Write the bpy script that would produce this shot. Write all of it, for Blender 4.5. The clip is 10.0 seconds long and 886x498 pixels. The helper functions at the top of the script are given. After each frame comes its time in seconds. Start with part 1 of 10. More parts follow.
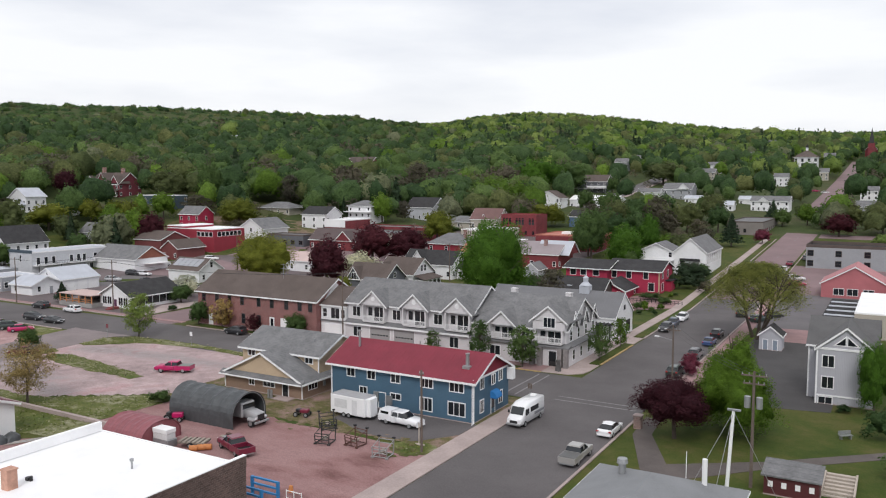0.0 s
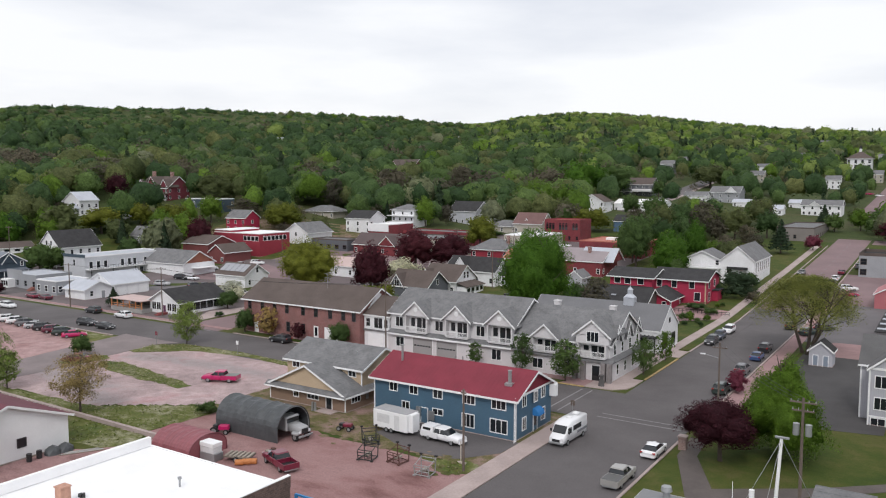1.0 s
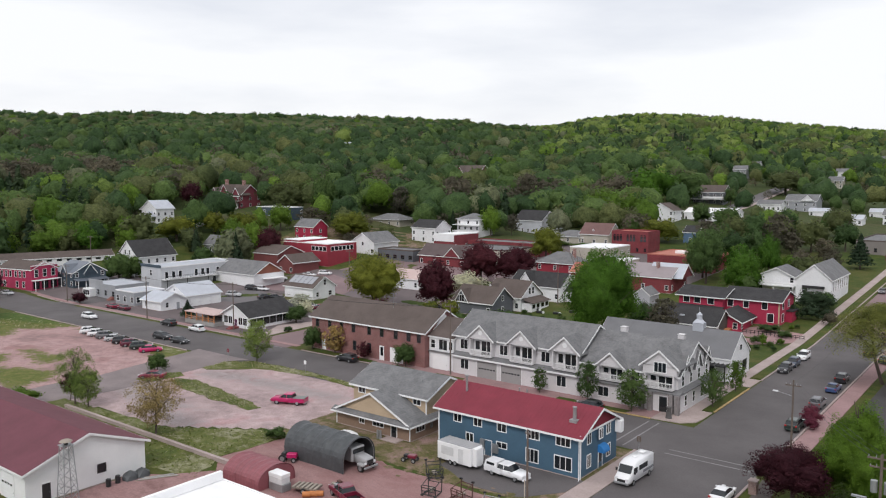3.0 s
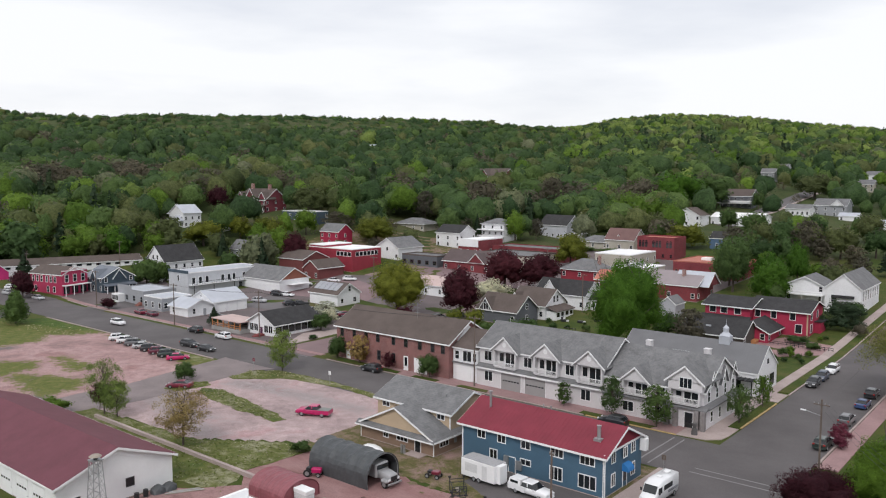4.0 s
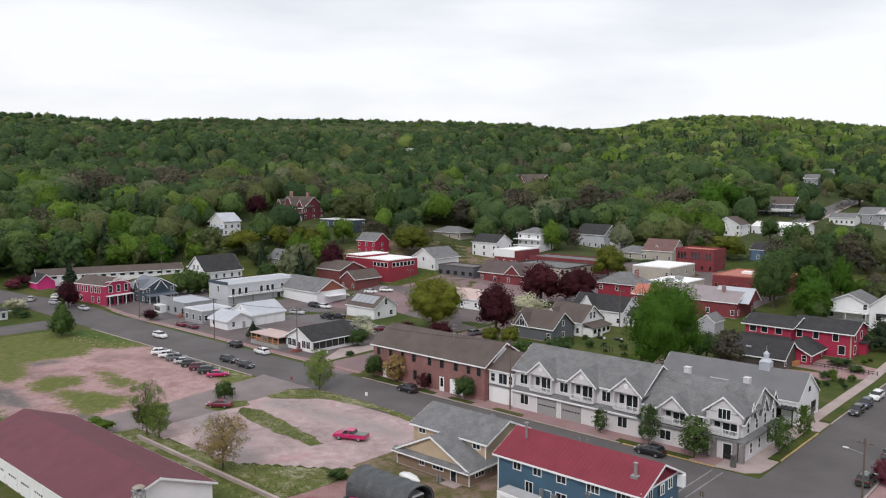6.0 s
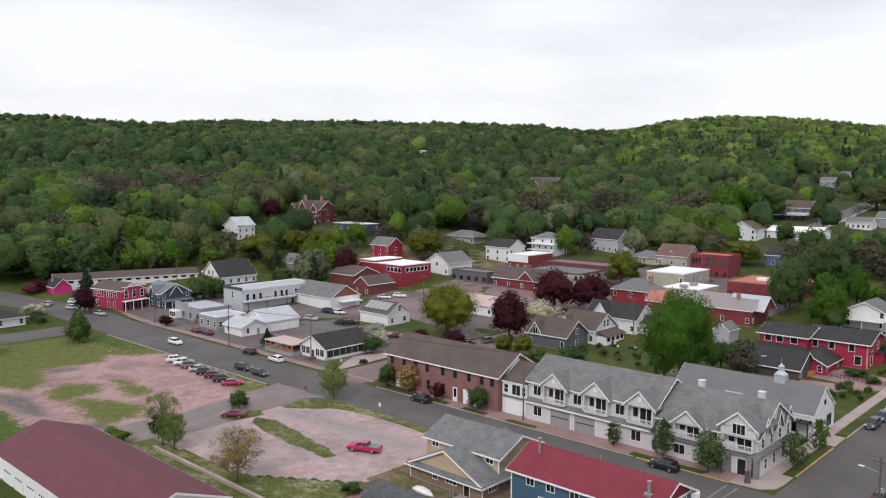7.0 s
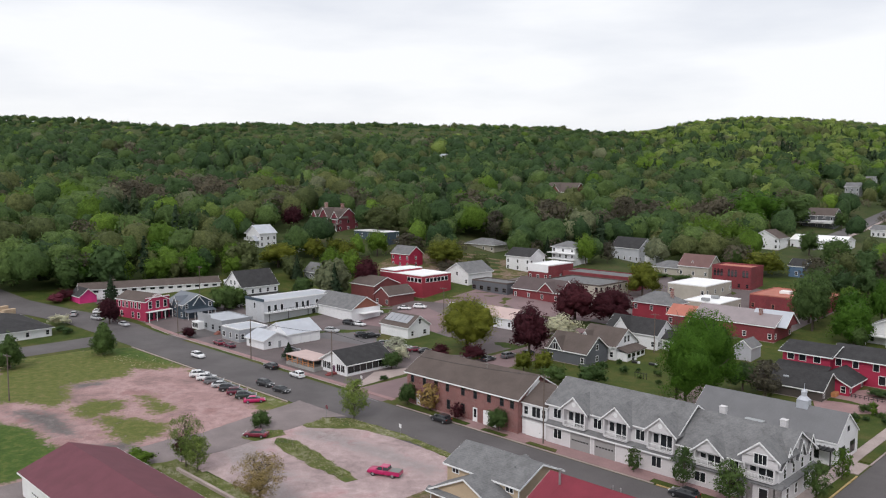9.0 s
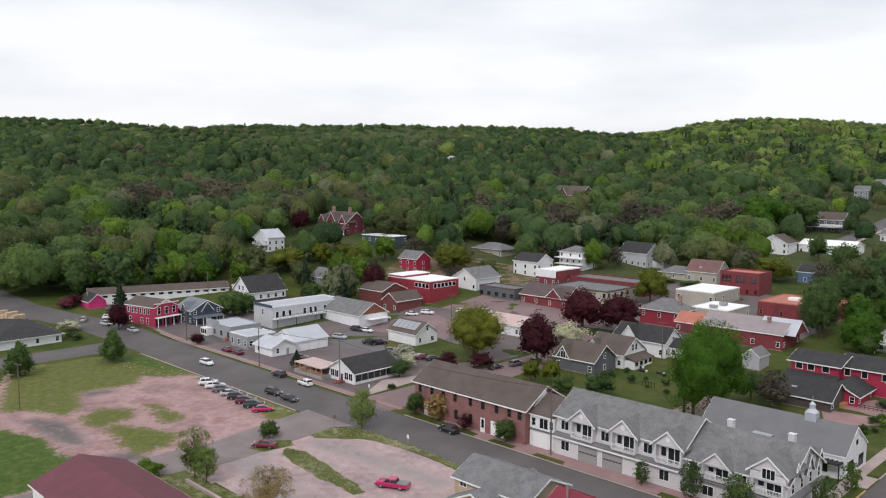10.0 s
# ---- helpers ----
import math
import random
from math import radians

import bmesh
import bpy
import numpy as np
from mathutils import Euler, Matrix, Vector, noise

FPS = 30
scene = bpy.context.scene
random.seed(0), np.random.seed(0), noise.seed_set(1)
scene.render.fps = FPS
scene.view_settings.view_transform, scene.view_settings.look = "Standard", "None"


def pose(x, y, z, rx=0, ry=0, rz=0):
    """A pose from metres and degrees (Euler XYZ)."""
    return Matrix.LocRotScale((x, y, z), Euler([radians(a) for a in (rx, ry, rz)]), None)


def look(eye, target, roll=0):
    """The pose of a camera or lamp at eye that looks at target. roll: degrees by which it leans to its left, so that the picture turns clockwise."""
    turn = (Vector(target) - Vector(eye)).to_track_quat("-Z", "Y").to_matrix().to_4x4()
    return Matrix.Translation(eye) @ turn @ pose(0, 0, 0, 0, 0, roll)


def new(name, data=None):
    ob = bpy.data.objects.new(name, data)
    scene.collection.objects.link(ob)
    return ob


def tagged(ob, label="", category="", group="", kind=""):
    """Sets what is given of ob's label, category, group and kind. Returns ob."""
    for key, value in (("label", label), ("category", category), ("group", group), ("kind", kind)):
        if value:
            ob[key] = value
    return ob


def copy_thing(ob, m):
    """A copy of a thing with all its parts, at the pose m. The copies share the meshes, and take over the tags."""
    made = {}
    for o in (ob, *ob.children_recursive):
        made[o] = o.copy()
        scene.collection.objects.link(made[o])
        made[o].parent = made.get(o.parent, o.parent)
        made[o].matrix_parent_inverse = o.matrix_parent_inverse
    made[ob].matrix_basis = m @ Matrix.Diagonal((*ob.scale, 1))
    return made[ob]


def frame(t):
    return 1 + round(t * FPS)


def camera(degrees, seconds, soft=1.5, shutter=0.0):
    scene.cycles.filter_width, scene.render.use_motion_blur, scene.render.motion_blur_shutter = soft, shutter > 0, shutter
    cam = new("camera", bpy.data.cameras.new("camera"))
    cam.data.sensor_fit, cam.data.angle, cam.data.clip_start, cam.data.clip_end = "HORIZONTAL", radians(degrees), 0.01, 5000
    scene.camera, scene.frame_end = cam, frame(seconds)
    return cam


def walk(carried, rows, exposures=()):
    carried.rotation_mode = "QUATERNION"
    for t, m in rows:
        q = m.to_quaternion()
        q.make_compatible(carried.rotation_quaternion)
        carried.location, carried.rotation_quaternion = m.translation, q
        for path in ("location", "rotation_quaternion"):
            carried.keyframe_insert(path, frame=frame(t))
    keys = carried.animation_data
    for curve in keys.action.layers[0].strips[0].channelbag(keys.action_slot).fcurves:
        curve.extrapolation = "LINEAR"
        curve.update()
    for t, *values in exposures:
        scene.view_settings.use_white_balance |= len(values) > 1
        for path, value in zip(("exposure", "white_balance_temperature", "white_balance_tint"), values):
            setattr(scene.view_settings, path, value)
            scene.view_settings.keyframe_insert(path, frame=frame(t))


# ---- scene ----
# Camera: seconds, place, yaw to the left of +y, pitch, roll.
cam = camera(58.23, 10.0, soft=1.15)
PATH = [
    (0, 44.30, -84.11, 29.95, 29.990, -5.070, -0.008),
    (0.5, 44.28, -84.08, 31.05, 31.607, -5.108, -0.004),
    (1, 44.26, -84.05, 32.15, 33.086, -5.136, 0.001),
    (1.5, 44.24, -84.02, 33.25, 34.437, -5.156, 0.009),
    (2, 44.23, -84.01, 34.35, 35.667, -5.171, 0.017),
    (2.5, 44.21, -83.99, 35.46, 36.786, -5.183, 0.025),
    (4, 44.17, -83.98, 38.79, 39.553, -5.215, 0.052),
    (4.5, 44.16, -83.99, 39.90, 40.307, -5.228, 0.060),
    (5, 44.15, -84.00, 41.02, 40.988, -5.244, 0.067),
    (5.5, 44.14, -84.02, 42.14, 41.605, -5.263, 0.073),
    (7, 44.12, -84.09, 45.51, 43.125, -5.335, 0.089),
    (7.5, 44.12, -84.13, 46.63, 43.540, -5.362, 0.093),
    (8, 44.11, -84.17, 47.76, 43.916, -5.390, 0.098),
    (8.5, 44.11, -84.21, 48.90, 44.257, -5.417, 0.102),
    (9, 44.11, -84.26, 50.03, 44.566, -5.440, 0.108),
    (9.5, 44.11, -84.32, 51.17, 44.846, -5.459, 0.114),
    (10, 44.11, -84.38, 52.31, 45.099, -5.471, 0.122),
]


def flown(x, y, z, yaw, pitch, roll):
    yaw, pitch = radians(yaw), radians(pitch)
    ahead = Vector((-math.sin(yaw) * math.cos(pitch), math.cos(yaw) * math.cos(pitch), math.sin(pitch)))
    return look((x, y, z), Vector((x, y, z)) + ahead * 10, roll)


walk(cam, [(t, flown(*rest)) for t, *rest in PATH])

# ---- light ----
world = bpy.data.worlds.new("sky")
scene.world = world
world.use_nodes = True
wn, wl = world.node_tree.nodes, world.node_tree.links
wn.clear()
w_out = wn.new("ShaderNodeOutputWorld")
w_bg = wn.new("ShaderNodeBackground")
w_sky = wn.new("ShaderNodeTexSky")
w_sky.sky_type, w_sky.sun_disc = "NISHITA", False
w_sky.sun_elevation, w_sky.sun_rotation = radians(55), radians(200)
w_sky.air_density, w_sky.dust_density = 1.0, 3.0
w_co = wn.new("ShaderNodeTexCoord")
w_map = wn.new("ShaderNodeMapping")
w_map.inputs["Scale"].default_value = (1.2, 1.2, 5.5)
w_noise = wn.new("ShaderNodeTexNoise")
w_noise.inputs["Scale"].default_value, w_noise.inputs["Detail"].default_value = 1.6, 7.0
w_ramp = wn.new("ShaderNodeValToRGB")
w_ramp.color_ramp.elements[0].position, w_ramp.color_ramp.elements[0].color = 0.36, (6.5, 6.7, 7.25, 1)
w_ramp.color_ramp.elements[1].position, w_ramp.color_ramp.elements[1].color = 0.56, (8.3, 8.35, 8.55, 1)
w_mix = wn.new("ShaderNodeMix")
w_mix.data_type = "RGBA"
w_mix.inputs["Factor"].default_value = 0.88
wl.new(w_co.outputs["Generated"], w_map.inputs["Vector"])
wl.new(w_map.outputs["Vector"], w_noise.inputs["Vector"])
wl.new(w_noise.outputs["Fac"], w_ramp.inputs["Fac"])
wl.new(w_sky.outputs["Color"], w_mix.inputs["A"])
wl.new(w_ramp.outputs["Color"], w_mix.inputs["B"])
wl.new(w_mix.outputs["Result"], w_bg.inputs["Color"])
w_bg.inputs["Strength"].default_value = 0.1
wl.new(w_bg.outputs["Background"], w_out.inputs["Surface"])

sun = new("sun", bpy.data.lights.new("sun", "SUN"))
sun.data.energy, sun.data.angle, sun.data.color = 1.1, radians(14), (1.0, 0.97, 0.94)
sun.matrix_world = look((60, -120, 160), (0, 30, 0))
scene.view_settings.exposure = 0.36


# ---- materials ----
MATS = {}


def nodes_of(m):
    m.use_nodes = True
    n, l = m.node_tree.nodes, m.node_tree.links
    return n, l, n["Principled BSDF"]


def noise_node(n, l, co, scale, detail=4.0, rough=0.6):
    t = n.new("ShaderNodeTexNoise")
    t.inputs["Scale"].default_value, t.inputs["Detail"].default_value, t.inputs["Roughness"].default_value = scale, detail, rough
    l.new(co, t.inputs["Vector"])
    return t.outputs["Fac"]


def ramp_node(n, l, fac, stops):
    r = n.new("ShaderNodeValToRGB")
    while len(r.color_ramp.elements) < len(stops):
        r.color_ramp.elements.new(0.5)
    for e, (p, c) in zip(r.color_ramp.elements, stops):
        e.position, e.color = p, (*c, 1)
    l.new(fac, r.inputs["Fac"])
    return r.outputs["Color"]


def mix_node(n, l, fac, a, b, blend="MIX"):
    m = n.new("ShaderNodeMix")
    m.data_type, m.blend_type = "RGBA", blend
    for sock, v in (("Factor", fac), ("A", a), ("B", b)):
        if isinstance(v, (int, float)):
            m.inputs[sock].default_value = v
        elif isinstance(v, tuple):
            m.inputs[sock].default_value = (*v, 1)
        else:
            l.new(v, m.inputs[sock])
    return m.outputs["Result"]


def shade(c, k):
    return tuple(min(1.0, v * k) for v in c)


def surface(name, base, rough=0.75, var=0.18, fine=9.0, broad=0.35, bump=0.15, metal=0.0, lines=None, by_object=0.0, spec=0.5):
    """A worn plain surface: broad stains, fine grain and relief. lines: (axis, metres) of laps or seams."""
    if name in MATS:
        return MATS[name]
    m = MATS[name] = bpy.data.materials.new(name)
    n, l, b = nodes_of(m)
    co = n.new("ShaderNodeTexCoord").outputs["Object"]
    big, small = noise_node(n, l, co, broad, 5.0), noise_node(n, l, co, fine, 3.0)
    c1 = ramp_node(n, l, big, [(0.3, shade(base, 1 - var)), (0.7, shade(base, 1 + var))])
    c2 = mix_node(n, l, 0.35 * min(1, var * 4), c1, ramp_node(n, l, small, [(0.3, shade(base, 0.55)), (0.7, shade(base, 1.35))]))
    if by_object:
        info = n.new("ShaderNodeObjectInfo").outputs["Random"]
        c2 = mix_node(n, l, 1.0, c2, ramp_node(n, l, info, [(0.0, (1 - by_object,) * 3), (1.0, (1, 1, 1))]), "MULTIPLY")
    b.inputs["Roughness"].default_value, b.inputs["Metallic"].default_value = rough, metal
    b.inputs["Specular IOR Level"].default_value = spec
    height = small
    if lines:
        axis, size = lines
        sep = n.new("ShaderNodeSeparateXYZ")
        l.new(co, sep.inputs[0])
        div = n.new("ShaderNodeMath")
        div.operation = "DIVIDE"
        l.new(sep.outputs["XYZ".index(axis)], div.inputs[0])
        div.inputs[1].default_value = size
        fr = n.new("ShaderNodeMath")
        fr.operation = "FRACT"
        l.new(div.outputs[0], fr.inputs[0])
        height = fr.outputs[0]
        edge = ramp_node(n, l, fr.outputs[0], [(0.0, (0.72,) * 3), (0.16, (1, 1, 1))])
        c2 = mix_node(n, l, 1.0, c2, edge, "MULTIPLY")
    l.new(c2, b.inputs["Base Color"])
    bp = n.new("ShaderNodeBump")
    bp.inputs["Strength"].default_value, bp.inputs["Distance"].default_value = bump, 0.03
    l.new(height, bp.inputs["Height"])
    l.new(bp.outputs["Normal"], b.inputs["Normal"])
    return m


def brick_surface(name, base, mortar=(0.42, 0.36, 0.34), wide=0.21, row=0.075):
    if name in MATS:
        return MATS[name]
    m = MATS[name] = bpy.data.materials.new(name)
    n, l, b = nodes_of(m)
    co = n.new("ShaderNodeTexCoord").outputs["Object"]
    sep, add, com = n.new("ShaderNodeSeparateXYZ"), n.new("ShaderNodeMath"), n.new("ShaderNodeCombineXYZ")
    l.new(co, sep.inputs[0])
    l.new(sep.outputs["X"], add.inputs[0])
    l.new(sep.outputs["Y"], add.inputs[1])
    l.new(add.outputs[0], com.inputs["X"])
    l.new(sep.outputs["Z"], com.inputs["Y"])
    t = n.new("ShaderNodeTexBrick")
    l.new(com.outputs[0], t.inputs["Vector"])
    t.inputs["Color1"].default_value, t.inputs["Color2"].default_value = (*shade(base, 0.75), 1), (*shade(base, 1.25), 1)
    t.inputs["Mortar"].default_value = (*mortar, 1)
    t.inputs["Scale"].default_value, t.inputs["Mortar Size"].default_value = 1.0, 0.012
    t.inputs["Brick Width"].default_value, t.inputs["Row Height"].default_value = wide, row
    big = noise_node(n, l, co, 0.3, 5.0)
    c = mix_node(n, l, 1.0, t.outputs["Color"], ramp_node(n, l, big, [(0.3, (0.72,) * 3), (0.7, (1.1, 1.05, 1.05))]), "MULTIPLY")
    l.new(c, b.inputs["Base Color"])
    b.inputs["Roughness"].default_value = 0.85
    bp = n.new("ShaderNodeBump")
    bp.inputs["Strength"].default_value, bp.inputs["Distance"].default_value = 0.3, 0.01
    l.new(t.outputs["Fac"], bp.inputs["Height"])
    l.new(bp.outputs["Normal"], b.inputs["Normal"])
    return m


def ground_mix(name, stops, scale=0.12, patch=0.03, bump=0.4, rough=0.95, grain=6.0, stretch=1.0, speck=0.8):
    """Soil, gravel or turf: a ramp over broad and middle noise, with fine grain."""
    if name in MATS:
        return MATS[name]
    m = MATS[name] = bpy.data.materials.new(name)
    n, l, b = nodes_of(m)
    co = n.new("ShaderNodeTexCoord").outputs["Object"]
    st = n.new("ShaderNodeMapping")
    st.inputs["Scale"].default_value = (stretch, 1.0, 1.0)
    st.inputs["Rotation"].default_value = (0, 0, 0.2)
    l.new(co, st.inputs["Vector"])
    a, mid, small = noise_node(n, l, co, patch, 6.0), noise_node(n, l, st.outputs[0], scale, 8.0, 0.7), noise_node(n, l, co, grain, 4.0, 0.7)
    avg = n.new("ShaderNodeMath")
    avg.operation = "MULTIPLY_ADD"
    l.new(a, avg.inputs[0])
    avg.inputs[1].default_value = 0.5
    half = n.new("ShaderNodeMath")
    half.operation = "MULTIPLY"
    l.new(mid, half.inputs[0])
    half.inputs[1].default_value = 0.5
    l.new(half.outputs[0], avg.inputs[2])
    c = ramp_node(n, l, avg.outputs[0], stops)
    c = mix_node(n, l, speck, c, ramp_node(n, l, small, [(0.3, (0.5,) * 3), (0.7, (1.42,) * 3)]), "MULTIPLY")
    l.new(c, b.inputs["Base Color"])
    b.inputs["Roughness"].default_value, b.inputs["Specular IOR Level"].default_value = rough, 0.2
    bp = n.new("ShaderNodeBump")
    bp.inputs["Strength"].default_value, bp.inputs["Distance"].default_value = bump, 0.06
    l.new(small, bp.inputs["Height"])
    l.new(bp.outputs["Normal"], b.inputs["Normal"])
    return m


def leaf_surface(name, dark, light, broad=0.075, clump=1.1):
    """Leaves: varied from leaf to leaf and, more slowly, over the crown and the wood."""
    if name in MATS:
        return MATS[name]
    m = MATS[name] = bpy.data.materials.new(name)
    n, l, b = nodes_of(m)
    co = n.new("ShaderNodeTexCoord").outputs["Object"]
    geo = n.new("ShaderNodeNewGeometry")
    isl = geo.outputs["Random Per Island"]
    tint = n.new("ShaderNodeAttribute")
    tint.attribute_name = "tint"
    info = n.new("ShaderNodeObjectInfo").outputs["Random"]
    c1 = ramp_node(n, l, tint.outputs["Fac"], [(0.0, dark), (1.0, light)])
    c1 = mix_node(n, l, 1.0, c1, ramp_node(n, l, isl, [(0.0, (0.9, 0.9, 0.9)), (1.0, (1.1, 1.09, 1.06))]), "MULTIPLY")
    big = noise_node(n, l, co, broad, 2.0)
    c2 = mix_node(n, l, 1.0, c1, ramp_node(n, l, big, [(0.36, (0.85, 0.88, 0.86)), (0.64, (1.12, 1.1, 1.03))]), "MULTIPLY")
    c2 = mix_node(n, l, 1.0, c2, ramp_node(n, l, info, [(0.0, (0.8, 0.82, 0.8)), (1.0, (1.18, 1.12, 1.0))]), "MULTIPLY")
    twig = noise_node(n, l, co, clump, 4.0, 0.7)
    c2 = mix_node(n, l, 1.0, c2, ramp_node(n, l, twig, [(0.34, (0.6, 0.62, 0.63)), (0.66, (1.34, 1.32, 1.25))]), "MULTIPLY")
    l.new(c2, b.inputs["Base Color"])
    b.inputs["Roughness"].default_value, b.inputs["Specular IOR Level"].default_value = 0.7, 0.15
    relief = n.new("ShaderNodeBump")
    relief.inputs["Strength"].default_value, relief.inputs["Distance"].default_value = 0.8, 0.5
    l.new(twig, relief.inputs["Height"])
    l.new(relief.outputs["Normal"], b.inputs["Normal"])
    tr = n.new("ShaderNodeBsdfTranslucent")
    l.new(c2, tr.inputs["Color"])
    mx = n.new("ShaderNodeMixShader")
    mx.inputs["Fac"].default_value = 0.42
    l.new(b.outputs["BSDF"], mx.inputs[1])
    l.new(tr.outputs["BSDF"], mx.inputs[2])
    l.new(mx.outputs["Shader"], n["Material Output"].inputs["Surface"])
    return m


def glass_surface():
    m = MATS.get("glass")
    if not m:
        m = MATS["glass"] = bpy.data.materials.new("glass")
        n, l, b = nodes_of(m)
        b.inputs["Base Color"].default_value = (0.015, 0.018, 0.022, 1)
        b.inputs["Roughness"].default_value = 0.06
        b.inputs["Specular IOR Level"].default_value = 0.6
    return m


GLASS = glass_surface()
WHITE = surface("white_paint", (0.78, 0.78, 0.79), 0.6, 0.06)
ASPHALT = surface("asphalt", (0.111, 0.101, 0.103), 0.9, 0.28, 7.0, 0.09, 0.3, spec=0.25)
PINKASPH = surface("pink_asphalt", (0.2, 0.135, 0.14), 0.9, 0.2, 6.0, 0.1, 0.25)
CONCRETE = surface("concrete", (0.37, 0.30, 0.285), 0.9, 0.2, 5.0, 0.25, 0.2, spec=0.3)
PINKCRETE = surface("red_concrete", (0.30, 0.19, 0.19), 0.9, 0.2, 5.0, 0.2, 0.2, spec=0.3)
SHINGLE_GREY = surface("grey_shingle", (0.17, 0.17, 0.175), 0.9, 0.3, 3.0, 0.6, 0.4, lines=("Z", 0.16), spec=0.2)
SHINGLE_DARK = surface("charcoal_shingle", (0.046, 0.045, 0.047), 0.9, 0.3, 3.0, 0.6, 0.4, lines=("Z", 0.16), spec=0.2)
SHINGLE_BROWN = surface("brown_shingle", (0.11, 0.088, 0.08), 0.9, 0.2, 4.0, 0.3, 0.4, lines=("Z", 0.16), spec=0.2)
DARKWOOD = surface("weathered_pole", (0.13, 0.10, 0.085), 0.9, 0.3, 12.0, 1.0, 0.4)
STEEL = surface("grey_steel", (0.35, 0.36, 0.37), 0.45, 0.1, metal=0.6)
BLACK = surface("black_metal", (0.02, 0.02, 0.022), 0.5, 0.1)
YELLOW = surface("faded_yellow_paint", (0.42, 0.3, 0.13), 0.85, 0.35, 3.0, 1.2)
RUBBER = surface("rubber", (0.012, 0.012, 0.013), 0.8, 0.1)
BARK = surface("bark", (0.09, 0.07, 0.058), 0.95, 0.3, 10.0, 1.0, 0.6)


# ---- shape tools ----
MESHES = {}


def link(name, mesh, material, parent=None, label=""):
    if material and not mesh.materials:
        mesh.materials.append(material)
    ob = new(name, mesh)
    if parent:
        ob.parent = parent
    if label:
        ob["label"] = label
    return ob


def part(name, bm, material, parent, label=""):
    """One mesh object under a thing or a part."""
    me = bpy.data.meshes.new(name)
    bm.to_mesh(me)
    bm.free()
    return link(name, me, material, parent, label)


def thing(name, x, y, z, label, category, group="", rz=0.0, kind=""):
    e = new(name)
    e.matrix_basis = pose(x, y, z, 0, 0, rz)
    return tagged(e, label, category, group, kind)


def add_box(bm, x0, y0, z0, x1, y1, z1, bevel=0.0):
    vs = [bm.verts.new((x, y, z)) for z in (z0, z1) for y in (y0, y1) for x in (x0, x1)]
    fs = [bm.faces.new([vs[i] for i in f]) for f in ((0, 2, 3, 1), (4, 5, 7, 6), (0, 1, 5, 4), (2, 6, 7, 3), (0, 4, 6, 2), (1, 3, 7, 5))]
    if bevel:
        bmesh.ops.bevel(bm, geom=list({e for f in fs for e in f.edges}), offset=bevel, segments=1, affect="EDGES")
    return fs


def box(x0, y0, z0, x1, y1, z1, bevel=0.0):
    bm = bmesh.new()
    add_box(bm, x0, y0, z0, x1, y1, z1, bevel)
    return bm


def add_prism(bm, outline, axis, a, b):
    """Extrudes an outline of (u, z) pairs along x or y from a to b."""
    def at(u, z, w):
        return (w, u, z) if axis == "x" else (u, w, z)
    lo, hi = [bm.verts.new(at(u, z, a)) for u, z in outline], [bm.verts.new(at(u, z, b)) for u, z in outline]
    bm.faces.new(lo), bm.faces.new(hi[::-1])
    k = len(outline)
    for i in range(k):
        bm.faces.new((lo[i], hi[i], hi[(i + 1) % k], lo[(i + 1) % k]))
    bmesh.ops.recalc_face_normals(bm, faces=bm.faces)


def add_tube(bm, p, q, r, r2=None, seg=8):
    p, q = Vector(p), Vector(q)
    d = (q - p).normalized()
    a = d.orthogonal().normalized()
    b = d.cross(a)
    rings = []
    for c, rad in ((p, r), (q, r if r2 is None else r2)):
        rings.append([bm.verts.new(c + rad * (math.cos(t) * a + math.sin(t) * b)) for t in (2 * math.pi * i / seg for i in range(seg))])
    for i in range(seg):
        bm.faces.new((rings[0][i], rings[0][(i + 1) % seg], rings[1][(i + 1) % seg], rings[1][i]))
    bm.faces.new(rings[0][::-1]), bm.faces.new(rings[1])


def tube(p, q, r, r2=None, seg=8):
    bm = bmesh.new()
    add_tube(bm, p, q, r, r2, seg)
    return bm


# ---- the lie of the land ----
LAND_AZ = (-20, 3, 9, 15, 18, 21, 24, 27, 30, 33, 36, 39, 42, 45, 48, 51, 54, 57, 60, 63, 66, 69, 90)
LAND_CREST = (1250, 1250, 1250, 1250, 1280, 1280, 1290, 1300, 1180, 1000, 1000, 985, 950, 935, 935, 900, 890, 890, 880, 900, 980, 1050, 1050)
LAND_HEIGHT = (91, 91, 98, 113, 124, 130, 133, 129, 109, 97.5, 104, 106, 104.5, 104, 105, 103, 101.5, 101, 100, 98, 104, 112, 112)
LAND_FOOT_AZ = (-20, 10, 19, 24, 28, 31, 36, 41, 50, 59, 67, 90)
LAND_FOOT = (185, 185, 190, 195, 200, 205, 215, 225, 243, 251, 255, 256)
LAND_STEP = (0, 0.08, 0.13, 0.19, 0.25, 0.34, 0.5, 0.7, 0.85, 1)
LAND_RISE = (0, 0.042, 0.072, 0.118, 0.175, 0.277, 0.388, 0.57, 0.745, 1)
LAND_RISE_WEST = (0, 0.032, 0.083, 0.166, 0.24, 0.286, 0.37, 0.578, 0.74, 1)


